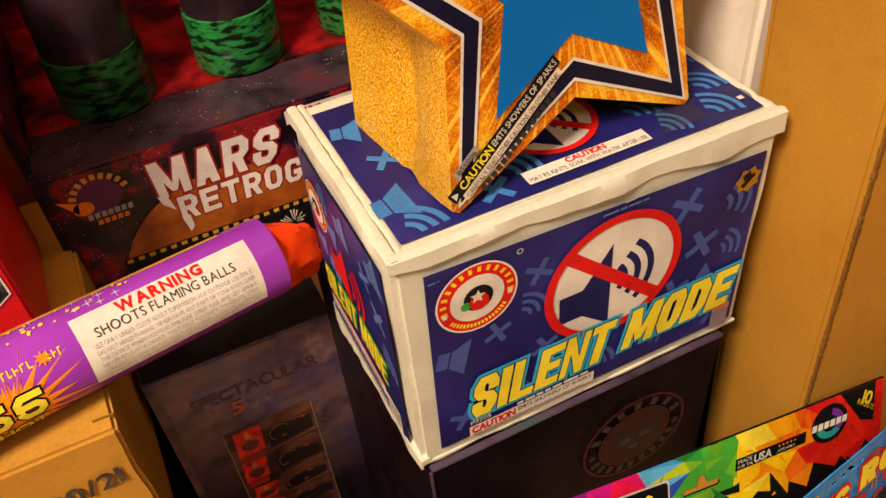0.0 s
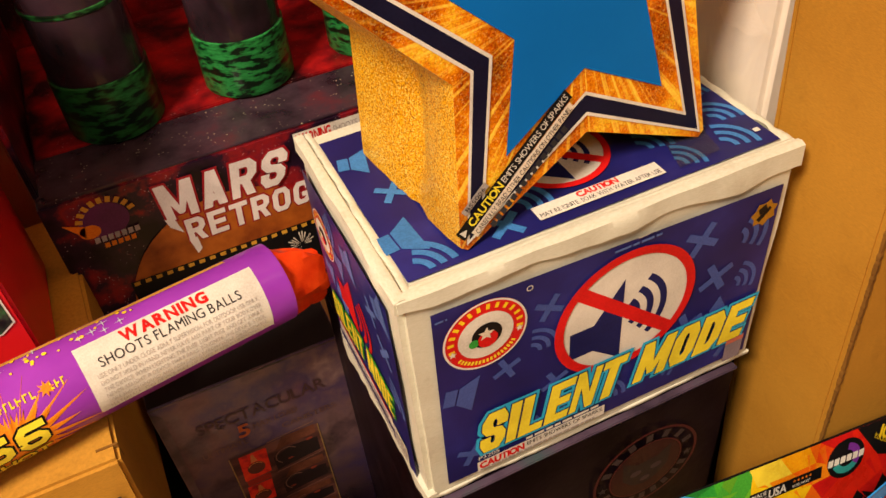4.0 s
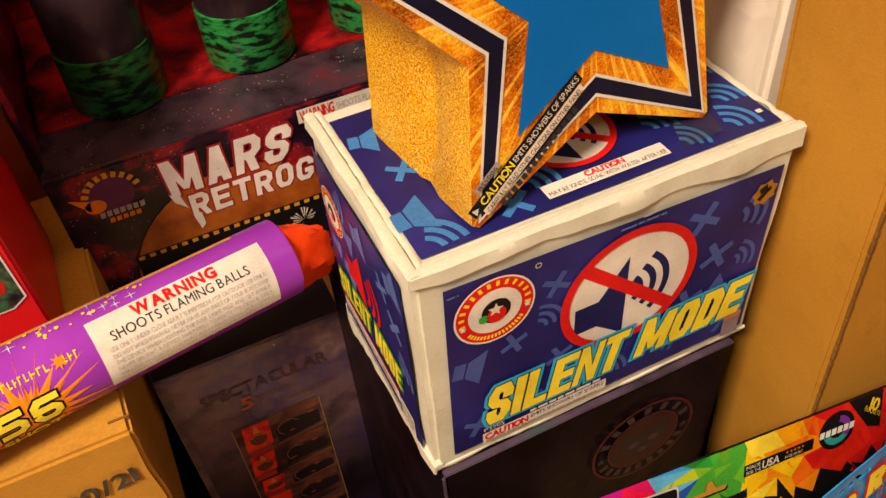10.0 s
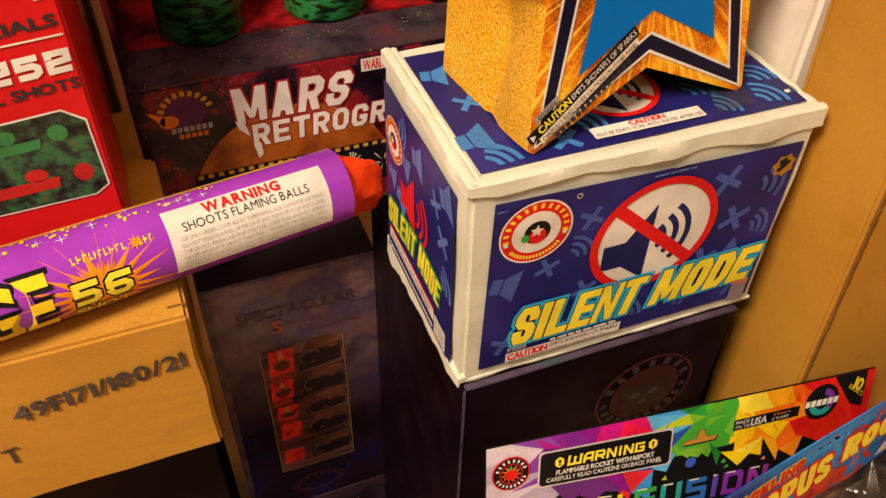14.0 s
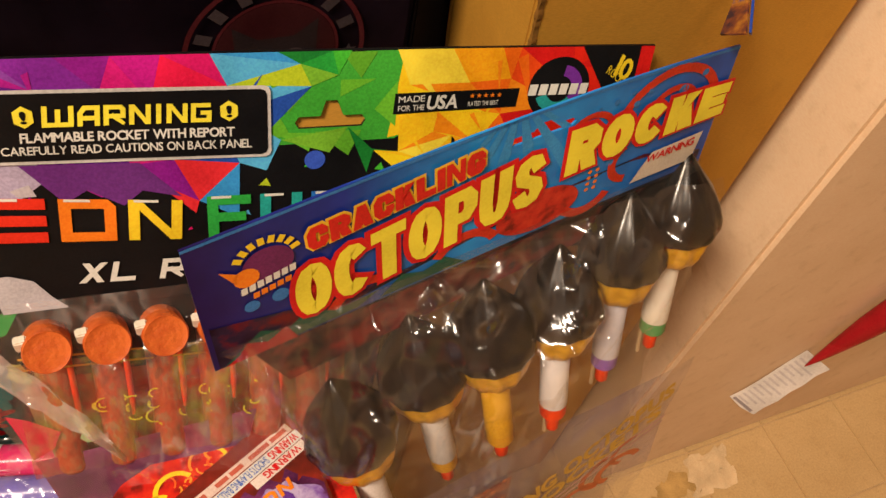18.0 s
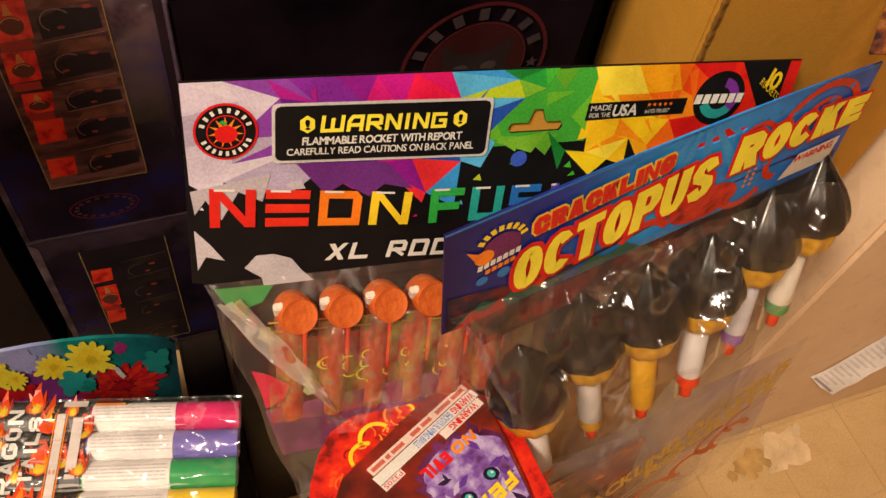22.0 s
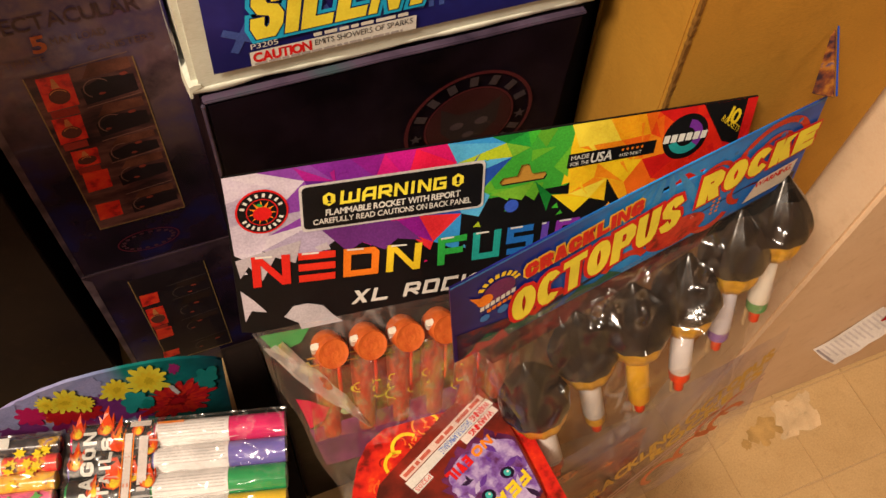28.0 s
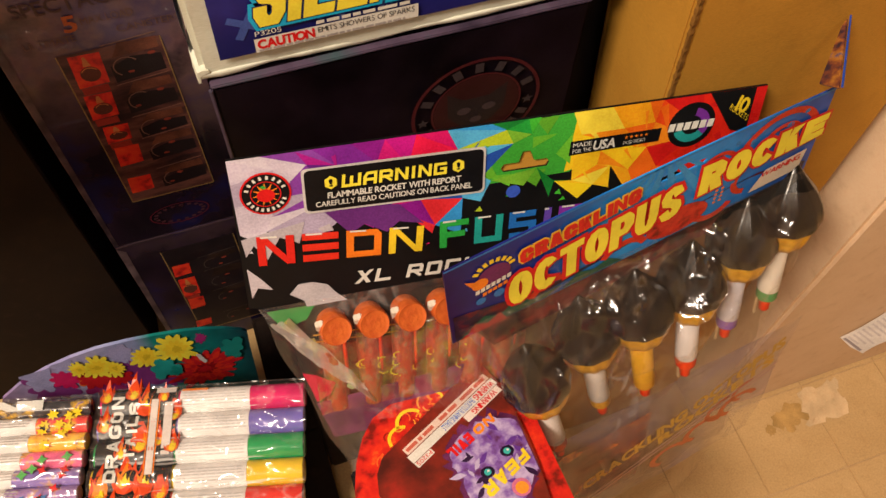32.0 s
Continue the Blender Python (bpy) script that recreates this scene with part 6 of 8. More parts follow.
    sh.grid("gold_band", 0.05, 0.053, lab1 - 0.01, 0.058, 6, 2, GOLDINK, 1)
    # twisted red paper that hides the fuse
    bm = bmesh.new()
    prev = None
    tip = Vector((0.078, 0.432, 0.617))
    for i in range(13):
        f = i / 12
        p = (b + axis * -0.002).lerp(tip, f)
        rr = 0.019 * (1 - f) ** 0.7 + 0.006 + 0.006 * f * f
        ring = []
        for k in range(18):
            w = 2 * math.pi * k / 18
            q = rr * (1 + 0.22 * math.sin(5 * w + f * 3) * (0.4 + f))
            ring.append(bm.verts.new(p + side * math.cos(w) * q * (1 - 0.45 * f) + upv * math.sin(w) * q * (1 + 0.3 * f)))
        if prev:
            for k in range(18):
                bm.faces.new((prev[k], prev[(k + 1) % 18], ring[(k + 1) % 18], ring[k]))
        prev = ring
    bm.faces.new(prev)
    part("fuse_cover", bm, flame_red, root, "crumpled orange-red paper end", True)


purple_candle()


# ---- rockets in the rainbow bag ----
NO, NU, NV = Vector((0.0771, 0.2126, 0.5722)), Vector((0.9943, -0.0858, -0.0635)), Vector((0.0886, 0.3315, 0.9393))


def rainbow_bag():
    root = thing("rocket_bag", tuple(NO), "clear rocket bag with black and rainbow faceted header card", "bag")
    away = lambda u, p: (p - Vector((0.091, -0.044, 0.902))) * (0.05 * max(0, u / 0.298) ** 2)
    sh = Sheet(root, NO, NU, NV, None, away)
    W, H = 0.298, -0.104
    slot = [(0.1440, -0.0320), (0.1690, -0.0320), (0.1705, -0.0295), (0.1690, -0.0270), (0.1615, -0.0270), (0.1590, -0.0205), (0.1545, -0.0205), (0.1525, -0.0270), (0.1440, -0.0270), (0.1425, -0.0295)]
    ring = [(i * W / 20, 0.0) for i in range(21)] + [(W, H)] + [(W - i * W / 20, H - 0.003 * math.sin(math.pi * i / 20)) for i in range(1, 20)] + [(-0.0030, H + 0.005)]
    card = part("header_card", slab(sh, ring, 0.0012, (slot,)), BLACK, root, "black header card with rainbow facets")
    # faceted colours along the top, ragged below
    rnd = random.Random(4)
    inside = lambda q: 0.1395 < q[0] < 0.1735 and -0.0340 < q[1] < -0.0150
    knots = ((0.0, -0.050), (0.034, -0.046), (0.058, -0.056), (0.09, -0.056), (0.104, -0.044), (0.132, -0.040), (0.142, -0.036), (0.156, -0.050), (0.170, -0.060), (0.180, -0.050), (0.192, -0.048), (0.214, -0.058), (0.240, -0.052), (0.298, -0.046))
    low = lambda u: float(np.interp(u, [k[0] for k in knots], [k[1] for k in knots]))
    cols = []
    n = 17
    for i in range(n + 1):
        u = W * i / n
        col = []
        for j in range(5):
            du = 0.0 if i in (0, n) else rnd.uniform(-0.0055, 0.0055) + (0.006 * (j - 1) if 1 < i < n - 2 else 0)
            dv = rnd.uniform(-0.0045, 0.0045) if 0 < j else -0.0003
            col.append((min(max(u + du, 0), W), low(u) * j / 4 * (0.86 + 0.2 * rnd.random() if j == 4 else 1) + dv))
        cols.append(col)
    tris = []
    for c0, c1 in zip(cols, cols[1:]):
        for j in range(4):
            quad = (c0[j], c1[j], c1[j + 1], c0[j + 1])
            for t in (((0, 1, 2), (0, 2, 3)) if rnd.random() < 0.5 else ((0, 1, 3), (1, 2, 3))):
                t = [quad[q] for q in t]
                mid = (sum(q[0] for q in t) / 3, sum(q[1] for q in t) / 3)
                if not inside(mid) and not any(inside(q) for q in t):
                    tris.append(t)
        e0, e1 = c0[4], c1[4]
        tris.append([e0, e1, ((e0[0] + e1[0]) / 2 + rnd.uniform(0.001, 0.008), min(e0[1], e1[1]) - rnd.uniform(0.003, 0.011))])
        if rnd.random() < 0.6:
            u, v, q = rnd.uniform(e0[0], e1[0]) + 0.004, min(e0[1], e1[1]) - rnd.uniform(0.006, 0.013), rnd.uniform(0.0010, 0.0024)
            tris.append([(u - q, v - q * 0.4), (u + q, v - q * rnd.random()), (u + q * 0.3, v + q)])
    # each facet in a flat colour of its own, the hue running along the card
    hues = ((0.030, ((0.56, 0.51, 0.63), (0.40, 0.35, 0.48), (0.60, 0.56, 0.66))), (0.042, ((0.40, 0.35, 0.50), (0.22, 0.05, 0.36))),
            (0.072, ((0.11, 0.014, 0.22), (0.20, 0.02, 0.31), (0.36, 0.012, 0.25))), (0.094, ((0.48, 0.010, 0.24), (0.25, 0.012, 0.27), (0.58, 0.012, 0.20))),
            (0.113, ((0.72, 0.012, 0.07), (0.60, 0.010, 0.14), (0.74, 0.03, 0.04))), (0.136, ((0.04, 0.30, 0.70), (0.02, 0.08, 0.42), (0.09, 0.43, 0.74))),
            (0.150, ((0.42, 0.56, 0.02), (0.17, 0.45, 0.03))), (0.183, ((0.02, 0.32, 0.04), (0.05, 0.42, 0.03), (0.012, 0.20, 0.03))),
            (0.203, ((0.88, 0.62, 0.01), (0.86, 0.52, 0.01), (0.88, 0.68, 0.05))), (0.224, ((0.90, 0.38, 0.008), (0.88, 0.27, 0.008), (0.90, 0.55, 0.01))),
            (0.243, ((0.86, 0.15, 0.008), (0.80, 0.07, 0.008), (0.90, 0.26, 0.01))), (1.0, ((0.70, 0.02, 0.008), (0.60, 0.012, 0.010))))
    sorted_tris = {}
    def hue(u):
        return rnd.choice(next(c for top, c in hues if u < top))
    for t in tris:
        sorted_tris.setdefault(hue(sum(q[0] for q in t) / 3 + rnd.uniform(-0.006, 0.006)), []).append(t)
    for k, (c, group) in enumerate(sorted_tris.items()):
        sh.polys("facet", group, ink(*c, 0.3, 0.22), 1 + 0.03 * k, parent=card)
    # long bright splinters over the facets
    for k in range(18):
        u, v = 0.036 + 0.25 * rnd.random(), -0.004 - 0.034 * rnd.random()
        if inside((u, v)) or 0.132 < u < 0.182:
            continue
        a, l, w = radians(rnd.choice((-62, -75, -40, 20, 60)) + rnd.uniform(-12, 12)), rnd.uniform(0.010, 0.024), rnd.uniform(0.002, 0.005)
        sh.poly("facet", [(u, min(v, -0.0008)), (u + l * math.cos(a), min(v + l * math.sin(a), -0.0008)), (u + w, min(v + w * 0.5, -0.0008))], ink(*hue(u), 0.3, 0.22), 1.9 + 0.02 * k, parent=card)
    sh.poly("green_ground", [(0.1290, -0.0385), (0.1830, -0.0385), (0.1960, -0.0300), (0.1900, -0.0006), (0.1340, -0.0006)], ink(0.05, 0.37, 0.035), 0.6, (slot,), parent=card)
    sh.poly("facet", [(0.1800, -0.0380), (0.2040, -0.0330), (0.2040, -0.0006), (0.1850, -0.0006)], ink(0.86, 0.58, 0.01), 0.8, parent=card)
    around = [[(0.1370, -0.0008), (0.1560, -0.0008), (0.1420, -0.0125)], [(0.1600, -0.0008), (0.1740, -0.0008), (0.1680, -0.0115)], [(0.1330, -0.0125), (0.1500, -0.0125), (0.1400, -0.0250)], [(0.1600, -0.0190), (0.1600, -0.0120), (0.1740, -0.0120)], [(0.1740, -0.0250), (0.1830, -0.0130), (0.1830, -0.0330)], [(0.1345, -0.0330), (0.1500, -0.0340), (0.1480, -0.0420)], [(0.1500, -0.0335), (0.1690, -0.0338), (0.1640, -0.0450)], [(0.1400, -0.0330), (0.1340, -0.0365), (0.1335, -0.0200)]]
    sh.polys("facet", around, ink(0.14, 0.50, 0.03, islands=0.6), 1.3, parent=card)
    sh.poly("slot_backing", [(0.1405, -0.0345), (0.1725, -0.0345), (0.1725, -0.0180), (0.1405, -0.0180)], kraft_carton, -9, parent=card, label="brown card seen through the hanging slot")
    # shards that hang down on the left
    sh.polys("facet", [[(0.0, -0.050), (0.034, -0.044), (0.030, -0.058), (0.020, -0.052), (0.012, -0.066), (0.006, -0.055), (0.001, -0.062)], [(0.000, -0.070), (0.006, -0.078), (0.012, -0.088), (0.004, -0.085), (0.000, -0.092)], [(0.0405, -0.050), (0.0470, -0.048), (0.0490, -0.053), (0.0430, -0.053)]], ink(0.56, 0.52, 0.58, islands=0.3), 2, parent=card)
    sh.polys("facet", [[(0.045, -0.040), (0.085, -0.042), (0.099, -0.058), (0.085, -0.054), (0.078, -0.060), (0.066, -0.052), (0.058, -0.057)]], ink(0.17, 0.035, 0.26, islands=0.3), 2, parent=card)
    sh.polys("blue_ball", [circle(0.1505, -0.046, 0.0042, None, 18)], ink(0.04, 0.10, 0.55), 2, parent=card)
    # round badge
    cu, cv = 0.0165, -0.0225
    sh.disc("badge", cu, cv, 0.0130, RED, 3, parent=card)
    sh.disc("badge", cu, cv, 0.0120, BLACK, 4, parent=card)
    sh.ring("badge_rim", cu, cv, 0.0078, 0.0073, RED, 5, parent=card)
    sh.polys("badge_lettering", ring_marks(cu, cv, 0.0099, 0.0022, 8, 160, 20, 0.0014) + ring_marks(cu, cv, 0.0099, 0.0022, 9, 205, 335, 0.0013), WHITE, 5, parent=card)
    sh.polys("badge_burst", [star_points(cu, cv, 0.0072, 0.0030, 90, 11)], ORANGE, 5, parent=card)
    sh.disc("badge_fruit", cu, cv - 0.0008, 0.0046, RED, 6, 0.0040, 20, parent=card)
    sh.polys("badge_leaf", [[(cu - 0.003, cv + 0.0048), (cu, cv + 0.0034), (cu + 0.0006, cv + 0.0044), (cu - 0.001, cv + 0.0058)]], GREEN, 7, parent=card)
    # warning plate
    def plate(d):
        (a0, b0), (a1, b1), (a2, b2), (a3, b3) = (0.0360 - d, -0.0375 - d), (0.1320 + d, -0.0412 - d), (0.1320 + d, -0.0140 + d), (0.0365 - d, -0.0120 + d)
        c, e = 0.0024, 0.0007
        return [(a0, b0 + c), (a0 + e, b0 + e), (a0 + c, b0), (a1 - c, b1), (a1 - e, b1 + e), (a1, b1 + c), (a2, b2 - c), (a2 - e, b2 - e), (a2 - c, b2), (a3 + c, b3), (a3 + e, b3 - e), (a3, b3 - c)]
    sh.poly("plate_rim", plate(0.0013), SILVER, 6, parent=card)
    sh.poly("plate", plate(0.0), BLACK, 7, parent=card)
    sh.block_text("WARNING", ((0.0550, -0.0250), (0.1115, -0.0262), (0.1120, -0.0186), (0.0560, -0.0170)), LEMON, 8.5, 0.22, 0.16, parent=card, font=TECH)
    sh.polys("warning_mark", [[(c + 0.0036 * math.cos(radians(60 * k + 30)), d + 0.0042 * math.sin(radians(60 * k + 30))) for k in range(6)] for c, d in ((0.0498, -0.0208), (0.1180, -0.0222))], LEMON, 8.5, parent=card)
    sh.text("!", ((0.0491, -0.0230), (0.0505, -0.0230), (0.0505, -0.0186), (0.0491, -0.0186)), BLACK, 9.5, 0.028, parent=card)
    sh.text("!", ((0.1173, -0.0244), (0.1187, -0.0244), (0.1187, -0.0200), (0.1173, -0.0200)), BLACK, 9.5, 0.028, parent=card)
    sh.text("FLAMMABLE ROCKET WITH REPORT", ((0.0475, -0.0304), (0.1195, -0.0325), (0.1196, -0.0288), (0.0478, -0.0268)), WHITE, 8.5, 0.028, parent=card)
    sh.text("CAREFULLY READ CAUTIONS ON BACK PANEL", ((0.0408, -0.0350), (0.1257, -0.0378), (0.1258, -0.0342), (0.0410, -0.0318)), WHITE, 8.5, 0.014, parent=card)
    # large letters, one colour each
    def letters(word, cols, bl, br, tr, tl, gap):
        n = len(word)
        wide = [0.35 if c == "I" else 1.0 for c in word]
        total = sum(wide) + gap * (n - 1)
        x = 0.0
        L = lambda a, b, s: (a[0] + (b[0] - a[0]) * s, a[1] + (b[1] - a[1]) * s)
        for ch, w, c in zip(word, wide, cols):
            s0, s1 = x / total, (x + w) / total
            q = (L(bl, br, s0), L(bl, br, s1), L(tl, tr, s1), L(tl, tr, s0))
            if ch == "E":
                for k in (0.0, 0.38, 0.76):
                    sh.poly("letter", [L(q[0], q[3], k), L(q[1], q[2], k), L(q[1], q[2], k + 0.24), L(q[0], q[3], k + 0.24)], ink(*c), 4, parent=card)
            else:
                sh.block_text(ch, q, ink(*c), 4, 0.22, parent=card, name="letter", font=TECH)
            sh.polys("letter_shine", [[L(q[3], q[2], 0.1), L(q[3], q[2], 0.55), L(L(q[3], q[2], 0.55), L(q[0], q[1], 0.55), 0.06), L(L(q[3], q[2], 0.1), L(q[0], q[1], 0.1), 0.06)]], WHITE, 5, parent=card)
            x += w + gap
    letters("NEON", ((0.62, 0.02, 0.012), (0.66, 0.03, 0.012), (0.80, 0.20, 0.012), (0.80, 0.58, 0.02)), (0.0068, -0.0690), (0.0975, -0.0775), (0.0990, -0.0595), (0.0078, -0.0490), 0.22)
    letters("FUSION", ((0.03, 0.40, 0.06), (0.02, 0.36, 0.32), (0.02, 0.16, 0.55), (0.12, 0.06, 0.45), (0.22, 0.03, 0.4), (0.3, 0.03, 0.35)), (0.1078, -0.0780), (0.2160, -0.0830), (0.2170, -0.0630), (0.1080, -0.0588), 0.22)
    sh.block_text("XL ROCKETS", ((0.0575, -0.0938), (0.1650, -0.1010), (0.1665, -0.0905), (0.0600, -0.0845)), WHITE, 4, 0.22, 0.22, parent=card, font=TECH)
    sh.polys("pale_rock", [[(0.0205, -0.0935), (0.0260, -0.0870), (0.0340, -0.0870), (0.0350, -0.0960), (0.0280, -0.1000)], [(0.0340, -0.0870), (0.0420, -0.0905), (0.0470, -0.0985), (0.0350, -0.0960)], [(0.0280, -0.1000), (0.0350, -0.0960), (0.0470, -0.0985), (0.0525, -0.1050), (0.0290, -0.1050)]], ink(0.55, 0.53, 0.58, islands=0.35), 3, parent=card)
    # strip, badge and corner
    sh.poly("black_strip", [(0.1815, -0.0275), (0.2355, -0.0265), (0.2360, -0.0180), (0.1820, -0.0185)], BLACK, 3, parent=card)
    sh.text("MADE", ((0.1835, -0.0225), (0.1945, -0.0223), (0.1945, -0.0195), (0.1835, -0.0197)), WHITE, 4, parent=card)
    sh.text("FOR THE", ((0.1835, -0.0262), (0.1945, -0.0260), (0.1945, -0.0236), (0.1835, -0.0238)), WHITE, 4, parent=card)
    sh.text("USA", ((0.1955, -0.0258), (0.2085, -0.0256), (0.2092, -0.0198), (0.1962, -0.0200)), WHITE, 4, 0.028, parent=card)
    sh.text("RATED THE BEST", ((0.2135, -0.0252), (0.2270, -0.0250), (0.2270, -0.0230), (0.2135, -0.0232)), WHITE, 4, parent=card)
    sh.polys("small_stars", [star_points(0.2150 + 0.0030 * k, -0.0207, 0.0012, 0.0005) for k in range(5)], ORANGE, 4, parent=card)
    sh.disc("round_mark", 0.2545, -0.0190, 0.0145, BLACK, 3, parent=card)
    sh.polys("colour_ring", [arc_band(0.2545, -0.0190, 0.0085, 0.005, a, a + 60, 6) for a in (200, 260)], TEAL, 4, parent=card)
    sh.polys("colour_ring", [arc_band(0.2545, -0.0190, 0.0085, 0.005, a, a + 60, 6) for a in (320, 20)], VIOLET, 4, parent=card)
    sh.polys("maker_lettering", [[(0.2400 + i * 0.0048, -0.0215), (0.2438 + i * 0.0048, -0.0215), (0.2444 + i * 0.0048, -0.0165), (0.2406 + i * 0.0048, -0.0165)] for i in range(6)], WHITE, 5, parent=card)
    sh.poly("black_corner", [(0.2625, -0.0002), (0.2910, -0.0002), (0.2910, -0.0300), (0.2800, -0.0260)], BLACK, 3, parent=card)
    sh.text("10", ((0.2800, -0.0130), (0.2870, -0.0160), (0.2895, -0.0075), (0.2825, -0.0040)), YELLOW, 4, 0.028, parent=card)
    sh.text("ROCKETS", ((0.2760, -0.0120), (0.2895, -0.0215), (0.2905, -0.0180), (0.2775, -0.0085)), YELLOW, 4, parent=card)
    # clear bag below the card
    bag = Sheet(root, NO, NU, NV)
    bm = bmesh.new()
    nu, nv = 30, 26
    tube_ring = []
    for sgn in (1, -1):
        rows = []
        for j in range(nv + 1):
            v = H + 0.004 - 0.20 * j / nv
            row = []
            for i in range(nu + 1):
                left = 0.002 + 0.050 * j / nv
                u = left + (0.292 - left) * i / nu
                puff = 0.013 * math.sin(math.pi * i / nu) ** 0.5 * min(1, j / 4)
                p = bag.at(u, v, sgn * puff + 0.0015)
                p += noise.noise_vector(p * 26) * 0.0045 * min(1, j / 3)
                p.z = max(p.z, FLOOR + 0.004)
                row.append(bm.verts.new(p))
            rows.append(row)
        for j in range(nv):
            for i in range(nu):
                bm.faces.new((rows[j][i], rows[j][i + 1], rows[j + 1][i + 1], rows[j + 1][i]))
    clear(part("bag", bm, bag_film, root, "crinkled clear plastic bag", True))
    back = bag
    back.poly("back_card", [(0.030, -0.150), (0.052, -0.225), (0.170, -0.225), (0.170, -0.152)], clouds("back_print", ((0.30, (0.10, 0.03, 0.012)), (0.44, (0.40, 0.05, 0.015)), (0.55, (0.30, 0.17, 0.03)), (0.66, (0.52, 0.10, 0.02)), (0.8, (0.20, 0.03, 0.02))), 38, 0.3, stretch=(0.5, 1, 2)), -45, label="red and olive printed backing card")
    rnd = random.Random(31)
    scrib = []
    for k in range(30):
        a, b = 0.056 + 0.070 * rnd.random(), -0.158 - 0.020 * rnd.random()
        scrib.append(arc_band(a, b, 0.0014 + 0.0032 * rnd.random(), 0.0009, rnd.uniform(0, 200), rnd.uniform(220, 340), 8))
    clear(Sheet(root, NO, NU, NV, lambda u, v: 0.0135 + 0.003 * noise.noise(Vector((u * 40, v * 40, 8)))).grid("bag_print", 0.028, -0.186, 0.168, -0.121, 14, 10, rocket_film, 0, "broken orange and yellow print on the bag"))
    back.polys("yellow_scribble", scrib, ink(0.62, 0.55, 0.03), 9)
    back.polys("gold_line", [[(0.030, -0.1285 - d), (0.168, -0.1375 - d), (0.168, -0.1366 - d), (0.030, -0.1273 - d)] for d in (0.0, 0.006)], ink(0.60, 0.30, 0.03), 9)
    back.polys("pink_print", [[(0.0205, -0.156), (0.028, -0.160), (0.040, -0.170), (0.036, -0.180), (0.027, -0.185), (0.024, -0.170)]], ink(0.60, 0.012, 0.06), 20)
    back.polys("purple_print", [[(0.0265, -0.190), (0.060, -0.187), (0.125, -0.180), (0.115, -0.226), (0.035, -0.228)]], ink(0.17, 0.045, 0.12, vary=0.5), 3)
    # crumpled pale sheet behind the film on the outer side
    bm = bmesh.new()
    rows = []
    for j in range(17):
        f = j / 16
        c = 0.012 + 0.052 * f
        w = (0.014 * math.sin(math.pi * min(1, 0.25 + 0.75 * f)) + 0.001) * (1 + 0.35 * noise.noise(Vector((f * 9, 0.3, 1))))
        rows.append([bm.verts.new(bag.at(c + w * (i / 6 - 0.5), H - 0.006 - 0.085 * f, 0.004 + 0.006 * noise.noise(Vector((i * 0.9, j * 0.45, 4.2))))) for i in range(7)])
    for j in range(16):
        for i in range(6):
            bm.faces.new((rows[j][i], rows[j][i + 1], rows[j + 1][i + 1], rows[j + 1][i]))
    part("bag_fold", bm, film("bag_fold", (1, 0.97, 0.92), 0.95, 60, 1.0, 0.36, 0.2, 1.5, 0.2, 0.3), root, "whitish crinkled fold of the bag", True)
    fleck = random.Random(12)
    for k in range(15):
        f = 0.08 + 0.055 * k
        u, v, q = 0.014 + 0.050 * f + fleck.uniform(-0.005, 0.004), H - 0.006 - 0.085 * f, fleck.uniform(0.0022, 0.0046)
        back.polys("pastel_fleck", [[(u + q * (0.6 + 0.5 * fleck.random()) * math.cos(a), v + 1.5 * q * (0.6 + 0.5 * fleck.random()) * math.sin(a)) for a in [0.7 * w for w in range(9)]]], ink(*((0.50, 0.46, 0.16), (0.30, 0.40, 0.20), (0.52, 0.28, 0.24), (0.50, 0.46, 0.42))[k % 4]), 6 - 0.1 * k)
    back.polys("green_print", [[(0.006, H - 0.001), (0.034, H - 0.001), (0.028, H - 0.012), (0.014, H - 0.017)]], ink(0.05, 0.30, 0.07), -3)


def red_rocket(o):
    """A slim red rocket with a flat orange cap on a stick."""
    d = -NV
    rk = thing("rocket", tuple(o), "slim red rocket with an orange paper cap inside the bag", "rocket", "rockets in the rainbow bag")
    front = Vector((0.08, -0.75, 0.65)).normalized()
    part("cap", lathe([(0.0088, -0.010), (0.0092, -0.008), (0.0092, 0.006), (0.0086, 0.0072), (0.0072, 0.0066), (0.004, 0.0070)], Vector(o), front, 24), orange_cap, rk, "orange paper cap", True)
    part("body", lathe([(0.0068, 0.0), (0.0074, 0.002), (0.0074, 0.075), (0.0066, 0.078)], Vector(o) + front * -0.014, d, 20), clouds("rocket_print", ((0.34, (0.20, 0.06, 0.03)), (0.5, (0.42, 0.08, 0.03)), (0.62, (0.28, 0.18, 0.09)), (0.74, (0.50, 0.08, 0.02))), 70, 0.35, stretch=(3, 3, 1)), rk, "dull red and grey paper tube", True)
    part("fuse", lathe([(0.0008, 0.0), (0.0014, 0.004), (0.0015, 0.040), (0.0009, 0.050)], Vector(o) + front * -0.010 + NU * 0.0066, d, 8), flame_red, rk, "red paper-wrapped fuse", True)
    part("paper_tab", block(o[0] - 0.0105, o[1] - 0.001, o[2] + 0.002, o[0] - 0.0055, o[1] + 0.003, o[2] + 0.0085, 0.0006), CREAM, rk, "small cream paper tab")
    part("stick", lathe([(0.0014, 0.0), (0.0014, 0.10)], Vector(o) + front * -0.016, d, 6), stick_wood, rk)
    return rk


rainbow_bag()
base = (0.1085, 0.1620, 0.4620)
first = red_rocket(base)
for k in range(1, 6):
    at = Vector(base) + NU * (0.0222 * k)
    copy_thing(first, Matrix.Translation(at))


